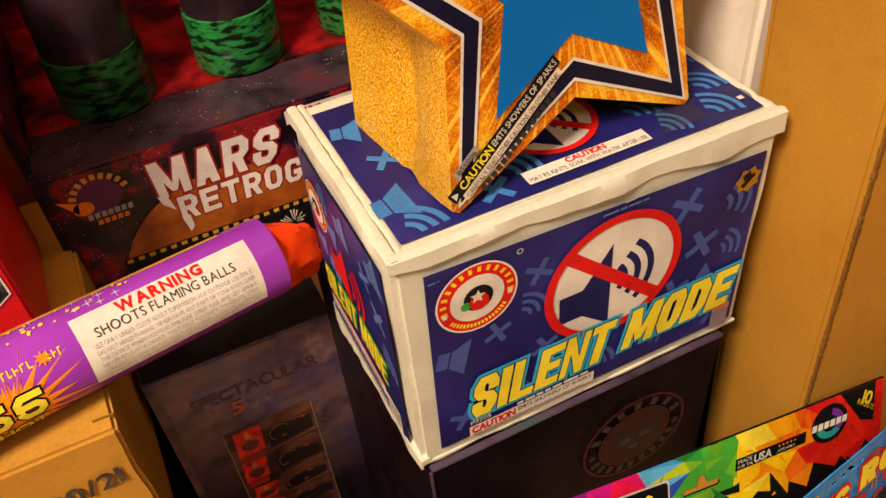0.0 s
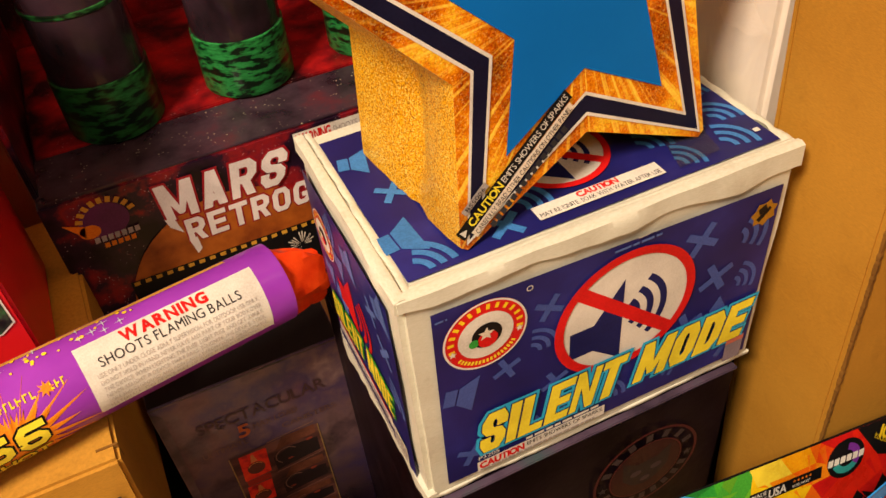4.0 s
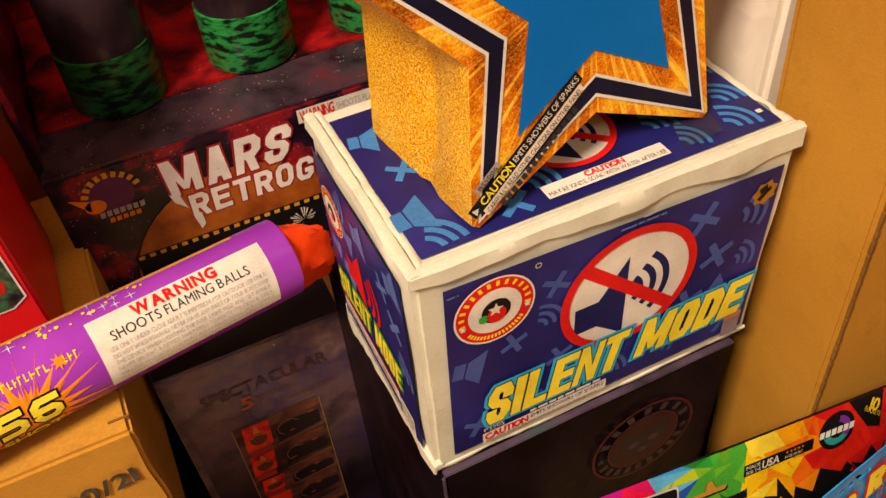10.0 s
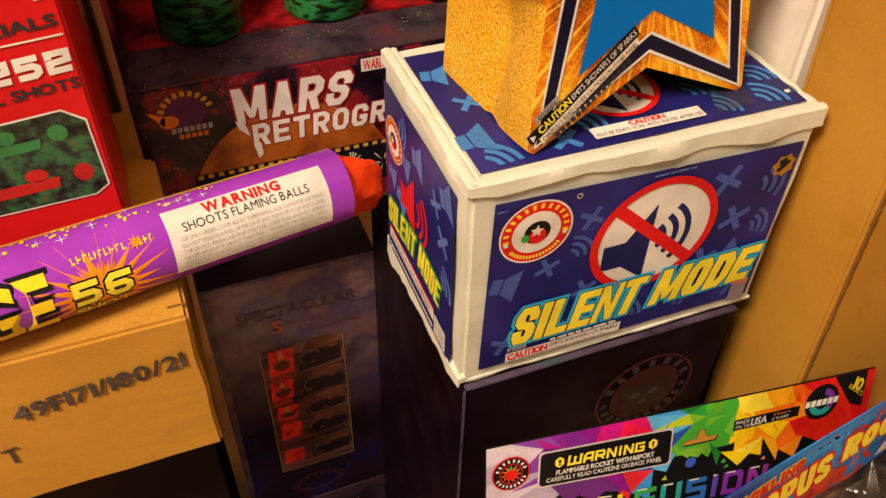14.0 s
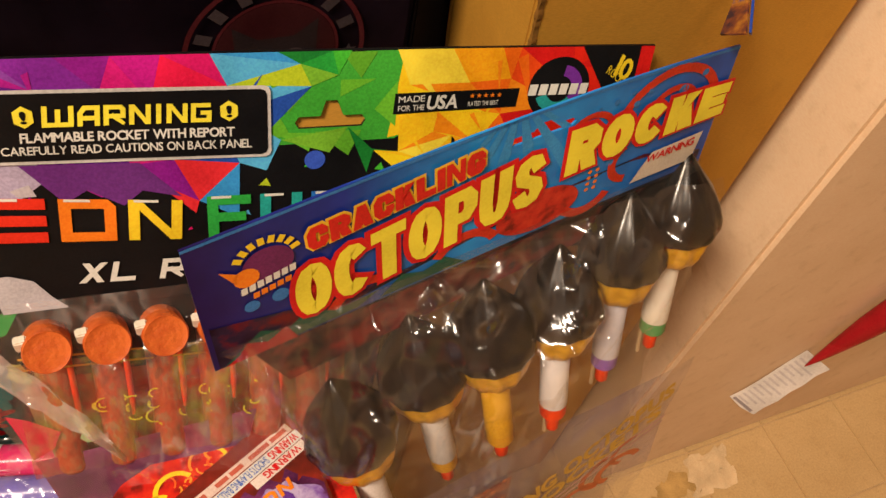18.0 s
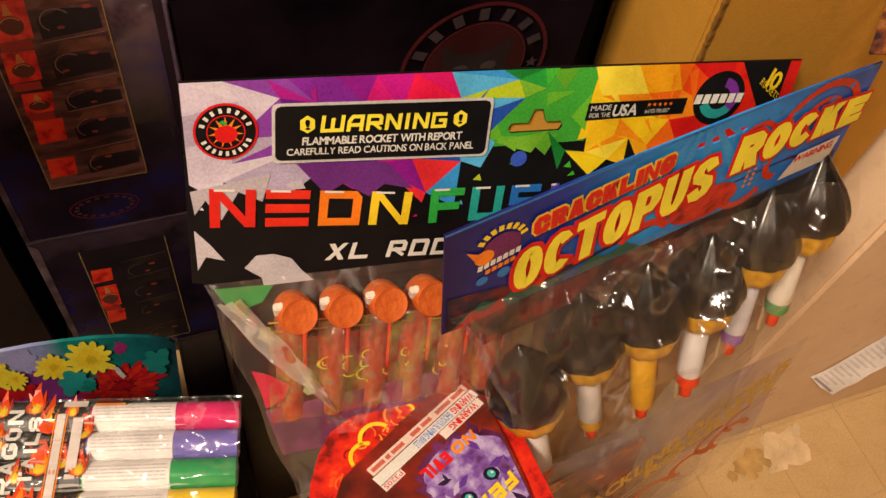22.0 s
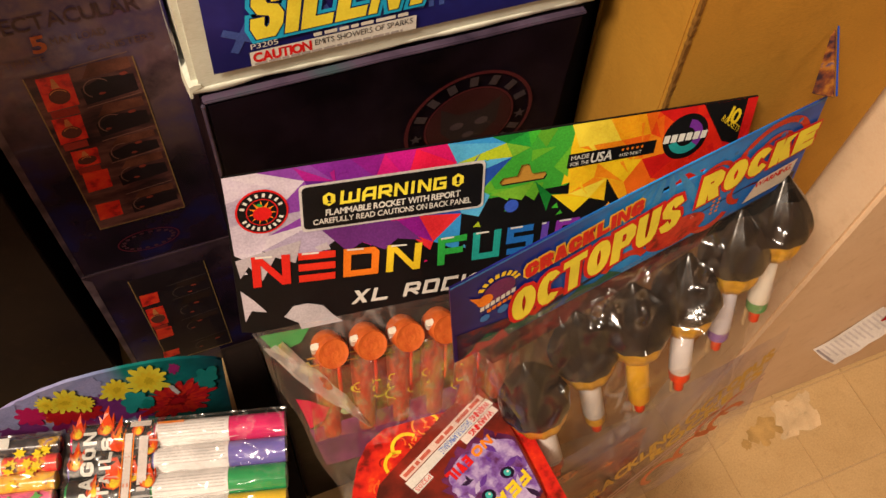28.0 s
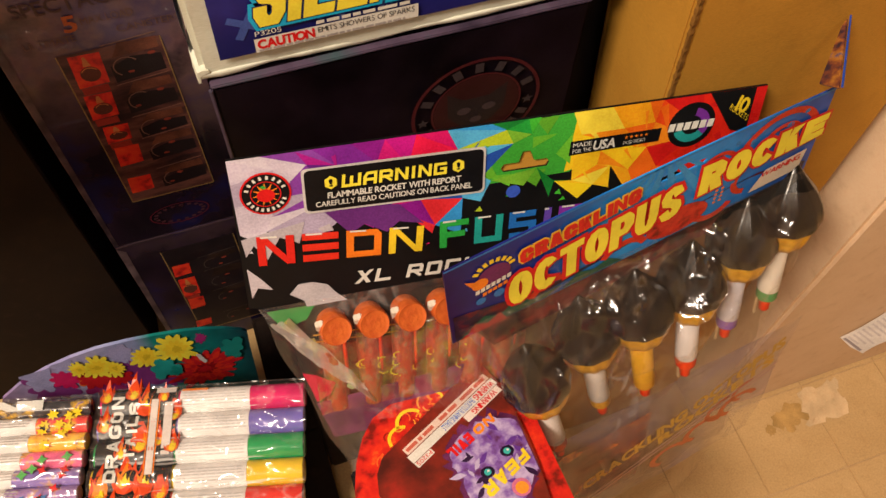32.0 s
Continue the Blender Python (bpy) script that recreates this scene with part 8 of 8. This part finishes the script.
def flame(u, v, s):
    lick = ((-4, 0), (-5, 3), (-3.9, 6.5), (-4.8, 11), (-2.6, 8.6), (-1.8, 12), (0.4, 17), (0.9, 12), (2.4, 9), (3.6, 12.5), (4.6, 7), (4.2, 3), (3, 0), (0, -1.4))
    return [(u + 0.001 * s * a, v + 0.001 * s * b) for a, b in lick]


def candle_pack():
    """Five thick candles side by side under shrink wrap with a black flame band."""
    o = Vector((-0.0920, 0.2900, 0.1780))
    root = thing("candle_pack", tuple(o), "shrink-wrapped pack of five candles in pink, purple, green, yellow and red", "firework")
    pitch, r, L = 0.0226, 0.0113, 0.178
    cols = ((0.66, 0.012, 0.13), (0.16, 0.13, 0.48), (0.02, 0.32, 0.09), (0.80, 0.55, 0.02), (0.66, 0.025, 0.015))
    for k, c in enumerate(cols):
        b = o - DV * (pitch * (k + 0.5)) + Z * r
        cand = part("candle", lathe([(r - 0.002, 0), (r, 0.001), (r, L - 0.001), (r - 0.002, L)], b, DU, 28), ink(*c, 0.22, 0.2, 0.6), root, "coloured paper candle", True)
        part("white_label", lathe([(r, 0.0695), (r + 0.0003, 0.0697), (r + 0.0003, 0.1300), (r, 0.1302)], b, DU, 28), ink(0.80, 0.78, 0.76), cand, "white label with fine print", True)
    up = Sheet(root, o + Z * (2 * r + 0.0012), DU, DV)
    up.bend = lambda u, v: -0.004 * (1 - abs(math.sin(math.pi * v / pitch)))
    for k in range(5):
        v1 = -pitch * k
        up.bars(0.0720, v1 - pitch * 0.82, 0.1285, v1 - pitch * 0.24, 5, PALEPRINT, 1, 0.40, 30 + k)
    up.polys("label_head", [[(0.0710, -0.0052), (0.0930, -0.0052), (0.0930, -0.0028), (0.0710, -0.0028)]], ORANGE, 1)
    band = up.grid("black_band", 0.003, -5 * pitch - 0.002, 0.068, 0.0, 2, 40, BLACK, 2, "black wrapper band with flames")
    many = {0: [], 1: [], 2: []}
    for u, v, q in ((-0.002, -0.012, 1.0), (0.007, -0.012, 1.1), (0.0295, -0.010, 1.3), (0.041, -0.024, 1.5), (0.008, -0.038, 1.2), (0.0395, -0.056, 1.7), (0.024, -0.062, 1.0), (0.010, -0.096, 1.6), (0.0300, -0.090, 1.8), (0.046, -0.092, 1.7), (0.022, -0.112, 1.3), (0.042, -0.112, 1.4), (0.060, -0.098, 1.3), (0.056, -0.013, 0.9), (0.066, -0.030, 1.2), (0.0665, -0.058, 1.2), (0.0545, -0.052, 1.1)):
        if u > 0.004:
            many[0].append(flame(u, v, 1.15 * q))
            many[1].append(flame(u + 0.0004, v, 0.85 * q))
            many[2].append(flame(u + 0.0006, v, 0.5 * q))
    up.polys("flame", many[0], ink(0.62, 0.06, 0.01), 3.5, parent=band)
    up.polys("flame", many[1], ORANGE, 4, parent=band)
    up.polys("flame", many[2], YELLOW, 5, parent=band)
    turn = lambda u0, u1, v0, v1: ((u1, v0), (u1, v1), (u0, v1), (u0, v0))
    up.block_text("DRAGON", turn(0.0120, 0.0225, -0.0830, -0.0080), WHITE, 6, 0.26, 0.2, parent=band)
    up.block_text("TAILS", turn(0.0265, 0.0360, -0.0650, -0.0140), WHITE, 6, 0.26, 0.2, parent=band)
    up.polys("sticker", [[(0.046, -0.078), (0.052, -0.078), (0.052, -0.012), (0.046, -0.012)], [(0.0575, -0.0615), (0.0648, -0.0615), (0.0648, -0.0150), (0.0575, -0.0150)], [(0.0490, -0.0062), (0.0660, -0.0062), (0.0660, -0.0006), (0.0490, -0.0006)]], ink(0.68, 0.62, 0.58), 6, parent=band)
    up.polys("orange_rule", [[(0.0525, -0.078), (0.0535, -0.078), (0.0535, -0.012), (0.0525, -0.012)], [(0.0445, -0.078), (0.0453, -0.078), (0.0453, -0.012), (0.0445, -0.012)]], ORANGE, 6, parent=band)
    up.polys("sticker_print", [[(a, -0.070 + 0.0062 * k), (b, -0.070 + 0.0062 * k), (b, -0.0668 + 0.0062 * k), (a, -0.0668 + 0.0062 * k)] for k in range(9) for a, b in ((0.0468, 0.0484), (0.0494, 0.0512))], ink(0.62, 0.30, 0.22), 7, parent=band)
    # long pale strips along the grooves, painted in for the wrap's highlights
    rnd = random.Random(19)
    streaks = []
    for k in range(1, 5):
        for m in range(3):
            a, l, c = rnd.uniform(0.010, 0.110), rnd.uniform(0.03, 0.07), -pitch * k + rnd.uniform(-0.0030, 0.0030)
            n = 8
            top = [(a + l * q / n, c + 0.0008 * math.sin(q + m) + 0.0011 * math.sin(math.pi * q / n)) for q in range(n + 1)]
            low = [(a + l * q / n, c + 0.0008 * math.sin(q + m) - 0.0011 * math.sin(math.pi * q / n) - 0.0001) for q in range(n, -1, -1)]
            streaks.append(low + top)
    for k, st in enumerate(streaks):
        clear(up.poly("wrap_highlight", st, highlight_film, 9 + 0.05 * k))
    # wrap
    bm = bmesh.new()
    nu, nv = 26, 80
    rows = []
    for j in range(nv + 1):
        row = []
        for i in range(nu + 1):
            u, v = -0.001 + (L + 0.002) * i / nu, 0.001 - (5 * pitch + 0.002) * j / nv
            p = o + DU * u + DV * v + Z * (2 * r + 0.0030 - 0.0055 * (1 - abs(math.sin(math.pi * v / pitch))) ** 2 + 0.0016 * noise.noise(Vector((u * 22, v * 60, 2))) + 0.0006 * noise.noise(Vector((u * 60, v * 110, 5))))
            row.append(bm.verts.new(p))
        rows.append(row)
    for j in range(nv):
        for i in range(nu):
            bm.faces.new((rows[j][i], rows[j][i + 1], rows[j + 1][i + 1], rows[j + 1][i]))
    clear(part("wrap", bm, wrap_film, root, "glossy clear shrink wrap", True))


def small_pack():
    """A second pack with thinner candles in mixed prints."""
    o = Vector((-0.2680, 0.3330, 0.1780))
    root = thing("candle_pack", tuple(o), "shrink-wrapped pack of thin mixed-colour candles with white labels", "firework")
    pitch, r, L = 0.0152, 0.0076, 0.172
    cols = ((0.02, 0.016, 0.02), (0.62, 0.04, 0.03), (0.72, 0.36, 0.03), (0.60, 0.10, 0.22), (0.18, 0.12, 0.36), (0.24, 0.14, 0.34), (0.66, 0.62, 0.6), (0.62, 0.58, 0.58))
    for k, c in enumerate(cols):
        b = o - DV * (pitch * (k + 0.5)) + Z * (r + 0.004)
        cand = part("candle", lathe([(r - 0.002, 0), (r, 0.001), (r, L - 0.001), (r - 0.002, L)], b, DU, 22), clouds("mixed_print", ((0.36, c), (0.52, tuple(min(1, q * 1.5 + 0.03) for q in c)), (0.64, (0.72, 0.42, 0.03)), (0.74, (0.12, 0.10, 0.36))), 70, 0.24, coat=0.6), root, "printed paper candle", True)
        if k:
            part("white_label", lathe([(r, 0.05), (r + 0.0003, 0.0502), (r + 0.0003, 0.132 - 0.004 * k), (r, 0.1322 - 0.004 * k)], b, DU, 22), ink(0.80, 0.78, 0.76), cand, "white label", True)
    up = Sheet(root, o + Z * (2 * r + 0.0052), DU, DV)
    rnd = random.Random(9)
    up.polys("yellow_flower", [star_points(0.135 + 0.03 * rnd.random(), -0.012 - 0.035 * rnd.random(), 0.0055, 0.003, 20, 7) for _ in range(9)], YELLOW, 2)
    up.polys("green_leaf", [star_points(0.12 + 0.045 * rnd.random(), -0.05 - 0.06 * rnd.random(), 0.005, 0.0025, 10, 4) for _ in range(10)], ink(0.10, 0.42, 0.10), 2)
    up.polys("blue_leaf", [star_points(0.09 + 0.06 * rnd.random(), -0.085 - 0.025 * rnd.random(), 0.005, 0.0022, 40, 3) for _ in range(7)], ink(0.05, 0.2, 0.5), 2)
    up.polys("red_leaf", [star_points(0.14 + 0.03 * rnd.random(), -0.06 - 0.05 * rnd.random(), 0.0045, 0.002, 70, 4) for _ in range(7)], RED, 2)
    for k in range(1, 7):
        up.polys("label_head", [[(0.056, -pitch * (k + 0.34)), (0.092, -pitch * (k + 0.34)), (0.092, -pitch * (k + 0.14)), (0.056, -pitch * (k + 0.14))]], ORANGE, 1)
        up.bars(0.094, -pitch * (k + 0.66), 0.124, -pitch * (k + 0.2), 3, FINEPRINT, 1, 0.45, 60 + k)
    up.text("AII", ((0.075, -0.0100), (0.128, -0.0100), (0.128, -0.0025), (0.075, -0.0025)), WHITE, 3, 0.085)
    bm = bmesh.new()
    rows = []
    for j in range(97):
        row = []
        for i in range(21):
            u, v = L * 1.01 * i / 20, 0.001 - (8 * pitch + 0.002) * j / 96
            row.append(bm.verts.new(o + DU * u + DV * v + Z * (2 * r + 0.0072 - 0.0036 * (1 - abs(math.sin(math.pi * v / pitch))) ** 2 + 0.0012 * noise.noise(Vector((u * 24, v * 60, 7))))))
        rows.append(row)
    for j in range(96):
        for i in range(20):
            bm.faces.new((rows[j][i], rows[j][i + 1], rows[j + 1][i + 1], rows[j + 1][i]))
    clear(part("wrap", bm, wrap_film, root, "glossy clear shrink wrap", True))


candle_pack()
small_pack()


def flower_pack():
    root = thing("floral_pack", (-0.06, 0.34, FLOOR), "round-topped pack with teal and yellow floral print", "firework")
    sh = Sheet(root, (0.0, 0.331, 0.0), X, Z)
    arch = [(-0.215, 0.10), (-0.190, 0.156), (-0.165, 0.1772), (-0.140, 0.1900), (-0.115, 0.1980), (-0.090, 0.2010), (-0.065, 0.1990), (-0.042, 0.1948), (-0.020, 0.1890), (0.002, 0.1800), (0.020, 0.1690), (0.034, 0.1560), (0.038, 0.149), (0.034, 0.10), (0.020, FLOOR + 0.002), (-0.215, FLOOR + 0.002)]
    ground = gradient_print("floral_print", -0.155, 0.096, ((0.0, (0.22, 0.08, 0.24)), (0.18, (0.36, 0.30, 0.56)), (0.45, (0.34, 0.35, 0.62)), (0.62, (0.22, 0.28, 0.52)), (0.68, (0.010, 0.20, 0.18)), (0.86, (0.008, 0.14, 0.15)), (1.0, (0.006, 0.04, 0.06))))
    part("card", slab(sh, list(reversed(arch)), 0.003), ground, root, "shiny floral printed card")
    rnd = random.Random(61)

    def bloom(name, u, v, r, mat, layer, petals=11, tall=1.75):
        """A fluffy flower head with uneven petals."""
        turn, size = rnd.uniform(0, 6), [rnd.uniform(0.72, 1.15) for _ in range(petals)]
        pts = []
        for k in range(petals):
            for f, g in ((0.0, 0.72), (0.28, 0.98), (0.55, 1.04), (0.80, 0.92)):
                w = turn + 2 * math.pi * (k + f) / petals
                pts.append((u + r * size[k] * g * math.cos(w), min(v + tall * r * size[k] * g * math.sin(w), 0.1975 - 1.9 * (u + 0.09) ** 2)))
        sh.poly(name, pts, mat, 0.6 + 0.25 * layer)

    plum, wine, gold = ink(0.20, 0.035, 0.22), ink(0.30, 0.02, 0.16), ink(0.66, 0.50, 0.02)
    crimson, scarlet, maroon = ink(0.50, 0.012, 0.02), ink(0.66, 0.03, 0.015), ink(0.28, 0.006, 0.012)
    for k, (u, v, r) in enumerate(((-0.073, 0.126, 0.026), (-0.105, 0.130, 0.020), (-0.146, 0.150, 0.022), (-0.0044, 0.1653, 0.0065), (-0.050, 0.100, 0.016))):
        bloom("purple_flower", u, v, r, (plum, wine)[k % 2], 1 + k, 10)
    for k, (u, v, r) in enumerate(((-0.0745, 0.176, 0.013), (-0.150, 0.172, 0.016), (-0.122, 0.182, 0.013))):
        bloom("lilac_flower", u, v, r, ink(0.33, 0.34, 0.62), 7 + k, 8)
    for k, (u, v, r, m) in enumerate(((-0.116, 0.160, 0.014, ink(0.72, 0.16, 0.02)), (-0.112, 0.146, 0.017, crimson), (-0.092, 0.134, 0.014, crimson), (-0.132, 0.160, 0.012, ink(0.55, 0.012, 0.12)))):
        bloom("red_flower", u, v, r, m, 11 + k, 9)
    for k, (r, m) in enumerate(((0.036, crimson), (0.030, scarlet), (0.024, crimson), (0.018, scarlet), (0.012, maroon), (0.007, crimson))):
        bloom("dahlia_petals", -0.0145, 0.096, r, m, 16 + k, 19 - k, 1.15)
    for k, (u, v, r) in enumerate(((-0.0578, 0.1600, 0.0158), (-0.0290, 0.1590, 0.0190), (-0.1012, 0.1670, 0.0140), (-0.0880, 0.1560, 0.0110), (-0.1150, 0.1740, 0.0090))):
        bloom("yellow_flower", u, v, r, LEMON, 24 + 3 * k, 13)
        bloom("yellow_petals", u, v, r * 0.62, ink(0.86, 0.66, 0.03), 25 + 3 * k, 11)
        bloom("flower_heart", u, v, r * 0.26, gold, 26 + 3 * k, 8)
    bloom("teal_leaf", -0.0480, 0.126, 0.0150, TEAL, 41, 6)
    bloom("teal_leaf", -0.0400, 0.112, 0.0075, ink(0.01, 0.24, 0.22), 42, 5)
    bloom("teal_leaf", 0.0180, 0.128, 0.0140, ink(0.012, 0.21, 0.20), 43, 6)
    sh.polys("pale_leaf", [[(-0.016, 0.138), (-0.012, 0.136), (-0.009, 0.116), (-0.012, 0.112), (-0.0150, 0.124)]], ink(0.60, 0.60, 0.62), 12.5)
    # added support; the shade beneath the packs is in its colour
    sup = thing("storage_box", (-0.1, 0.2, FLOOR), "plain box added under the candle packs, dark for shade", "box")
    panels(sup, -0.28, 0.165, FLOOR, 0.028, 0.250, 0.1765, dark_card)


flower_pack()
# added box that fills the gap; shade is put into its brown
gap_box = thing("storage_box", (0.05, 0.40, FLOOR), "low brown box added beside the floral pack, darkened for shade", "box")
panels(gap_box, 0.030, 0.125, FLOOR, 0.0775, 0.464, -0.085, shaded_brown)


# ---- column tag, red pointed thing, stain and pale patch on the floor ----
def small_things():
    tag = thing("paper_tag", (0.69, 0.160, 0.06), "narrow white printed paper tag sticking out from the wall", "tag")
    along, across = Vector((0.055, 0.0, 0.066)).normalized(), Vector((0.021, -0.023, -0.012)).normalized()
    sh = Sheet(tag, (0.671, 0.1650, 0.043), across, along, lambda u, v: 0.0012 * math.sin(v * 60))
    part("paper", slab(sh, [(0, 0), (0.017, -0.002), (0.033, 0.001)] + [(0.033 - 0.0015 * (k % 2), 0.015 * k) for k in range(1, 7)] + [(0.001, 0.015 * k) for k in range(6, 0, -1)], 0.0006), ink(0.60, 0.55, 0.50), tag)
    sh.polys("fine_print", [[(0.004, 0.006 + 0.006 * i), (0.004 + 0.024 * (0.6 + 0.4 * (i % 3) / 2), 0.006 + 0.006 * i), (0.004 + 0.024 * (0.6 + 0.4 * (i % 3) / 2), 0.0085 + 0.006 * i), (0.004, 0.0085 + 0.006 * i)] for i in range(13)], ink(0.47, 0.42, 0.40), 2)
    sh.rect("dark_bar", 0.003, 0.001, 0.028, 0.0045, ink(0.26, 0.22, 0.22), 2)
    dart = thing("red_clip", (0.73, 0.150, 0.15), "dark red pointed plastic clip holding the paper tag", "clip")
    q0, qd = (0.719, 0.152, 0.108), (0.0335, -0.004, 0.085)
    part("body", lathe([(0.0005, 0.0), (0.0035, 0.015), (0.0075, 0.045), (0.0110, 0.075), (0.0125, 0.10), (0.0105, 0.13), (0.007, 0.16)], q0, qd, 14), ink(0.30, 0.008, 0.012, 0.25), dart, smooth=True)
    part("pivot", lathe([(0.004, -0.004), (0.0045, 0.0), (0.0045, 0.016), (0.003, 0.018)], Vector(q0) + Vector(qd).normalized() * 0.085, (0.8, -0.5, -0.35), 12), BLACK, dart, smooth=True)
    # thin uneven patch, close to the tiles in colour
    patch_root = thing("pale_patch", (0.69, 0.12, FLOOR), "uneven pale beige patch on the floor", "scrap")
    bm = bmesh.new()
    rows = []
    for j in range(9):
        rows.append([bm.verts.new((0.672 + 0.058 * i / 8 + 0.010 * j / 8 + 0.010 * noise.noise(Vector((j * 0.6, i * 0.6, 9))), 0.108 + 0.046 * j / 8 + 0.010 * noise.noise(Vector((j * 0.6, i * 0.6, 1))), FLOOR + 0.0032 + 0.003 * noise.noise(Vector((i * 0.5, j * 0.5, 3))))) for i in range(9)])
    for j in range(8):
        for i in range(8):
            bm.faces.new((rows[j][i], rows[j][i + 1], rows[j + 1][i + 1], rows[j + 1][i]))
    part("paper", bm, ink(0.66, 0.49, 0.28, 0.6, 0.2), patch_root, smooth=True)
    st = Sheet(patch_root, (0, 0, FLOOR + 0.001), X, Y)
    rnd = random.Random(5)
    blobs = []
    for a, b, s in ((0.640, 0.128, 0.012), (0.662, 0.132, 0.016), (0.622, 0.120, 0.007), (0.678, 0.122, 0.008), (0.648, 0.116, 0.007)):
        blobs.append([(a + s * (0.7 + 0.5 * rnd.random()) * math.cos(w), b + s * (0.7 + 0.5 * rnd.random()) * math.sin(w)) for w in [2 * math.pi * i / 18 for i in range(18)]])
    stain = tagged(new("floor_stain"), "rust brown spilled stain on the tiles", "stain")
    spill = Sheet(stain, (0, 0, FLOOR + 0.0010), X, Y)
    for k, blob in enumerate(blobs):
        spill.poly("stain_patch", blob, ink(0.46, 0.29, 0.10, 0.5, 0.3), 1 + k)


small_things()

# ---- floor tiles: those beside the goods are pieces, the rest is one sheet of tiles ----
TILE = 0.1125
bm = block(0.0007, 0.0007, -0.003, TILE - 0.0007, TILE - 0.0007, 0.0, 0.0006)
tile_mesh = bpy.data.meshes.new("tile")
bm.to_mesh(tile_mesh)
bm.free()
tile_mesh.materials.append(tile_mat)
corners = [(x, y, z) for z in (-0.003, 0.0) for x, y in ((0.0007, 0.0007), (TILE - 0.0007, 0.0007), (TILE - 0.0007, TILE - 0.0007), (0.0007, TILE - 0.0007))]
verts, faces = [], []
for i in range(-24, 16):
    for j in range(-19, 13):
        at = Vector((0.5795 + i * TILE, 0.0480 + j * TILE, FLOOR + 0.0003 * ((i * 7 + j * 3) % 3)))
        if -2.1 < at.x and at.x + TILE < 2.3 and -2.1 < at.y and at.y + TILE < 1.4:
            if -3 <= i < 8 and -5 <= j < 4:
                t = new("tile", tile_mesh)
                t.parent, t.location = floor, at
            else:
                n = len(verts)
                verts += [tuple(at + Vector(c)) for c in corners]
                faces += [tuple(n + k for k in q) for q in ((4, 5, 6, 7), (0, 1, 5, 4), (1, 2, 6, 5), (2, 3, 7, 6), (3, 0, 4, 7))]
far_tiles = bpy.data.meshes.new("far_tiles")
far_tiles.from_pydata(verts, [], faces)
far_tiles.materials.append(tile_mat)
rest = tagged(new("far_tiles", far_tiles), "beige ceramic floor tiles", kind="stuff")
rest.parent = floor
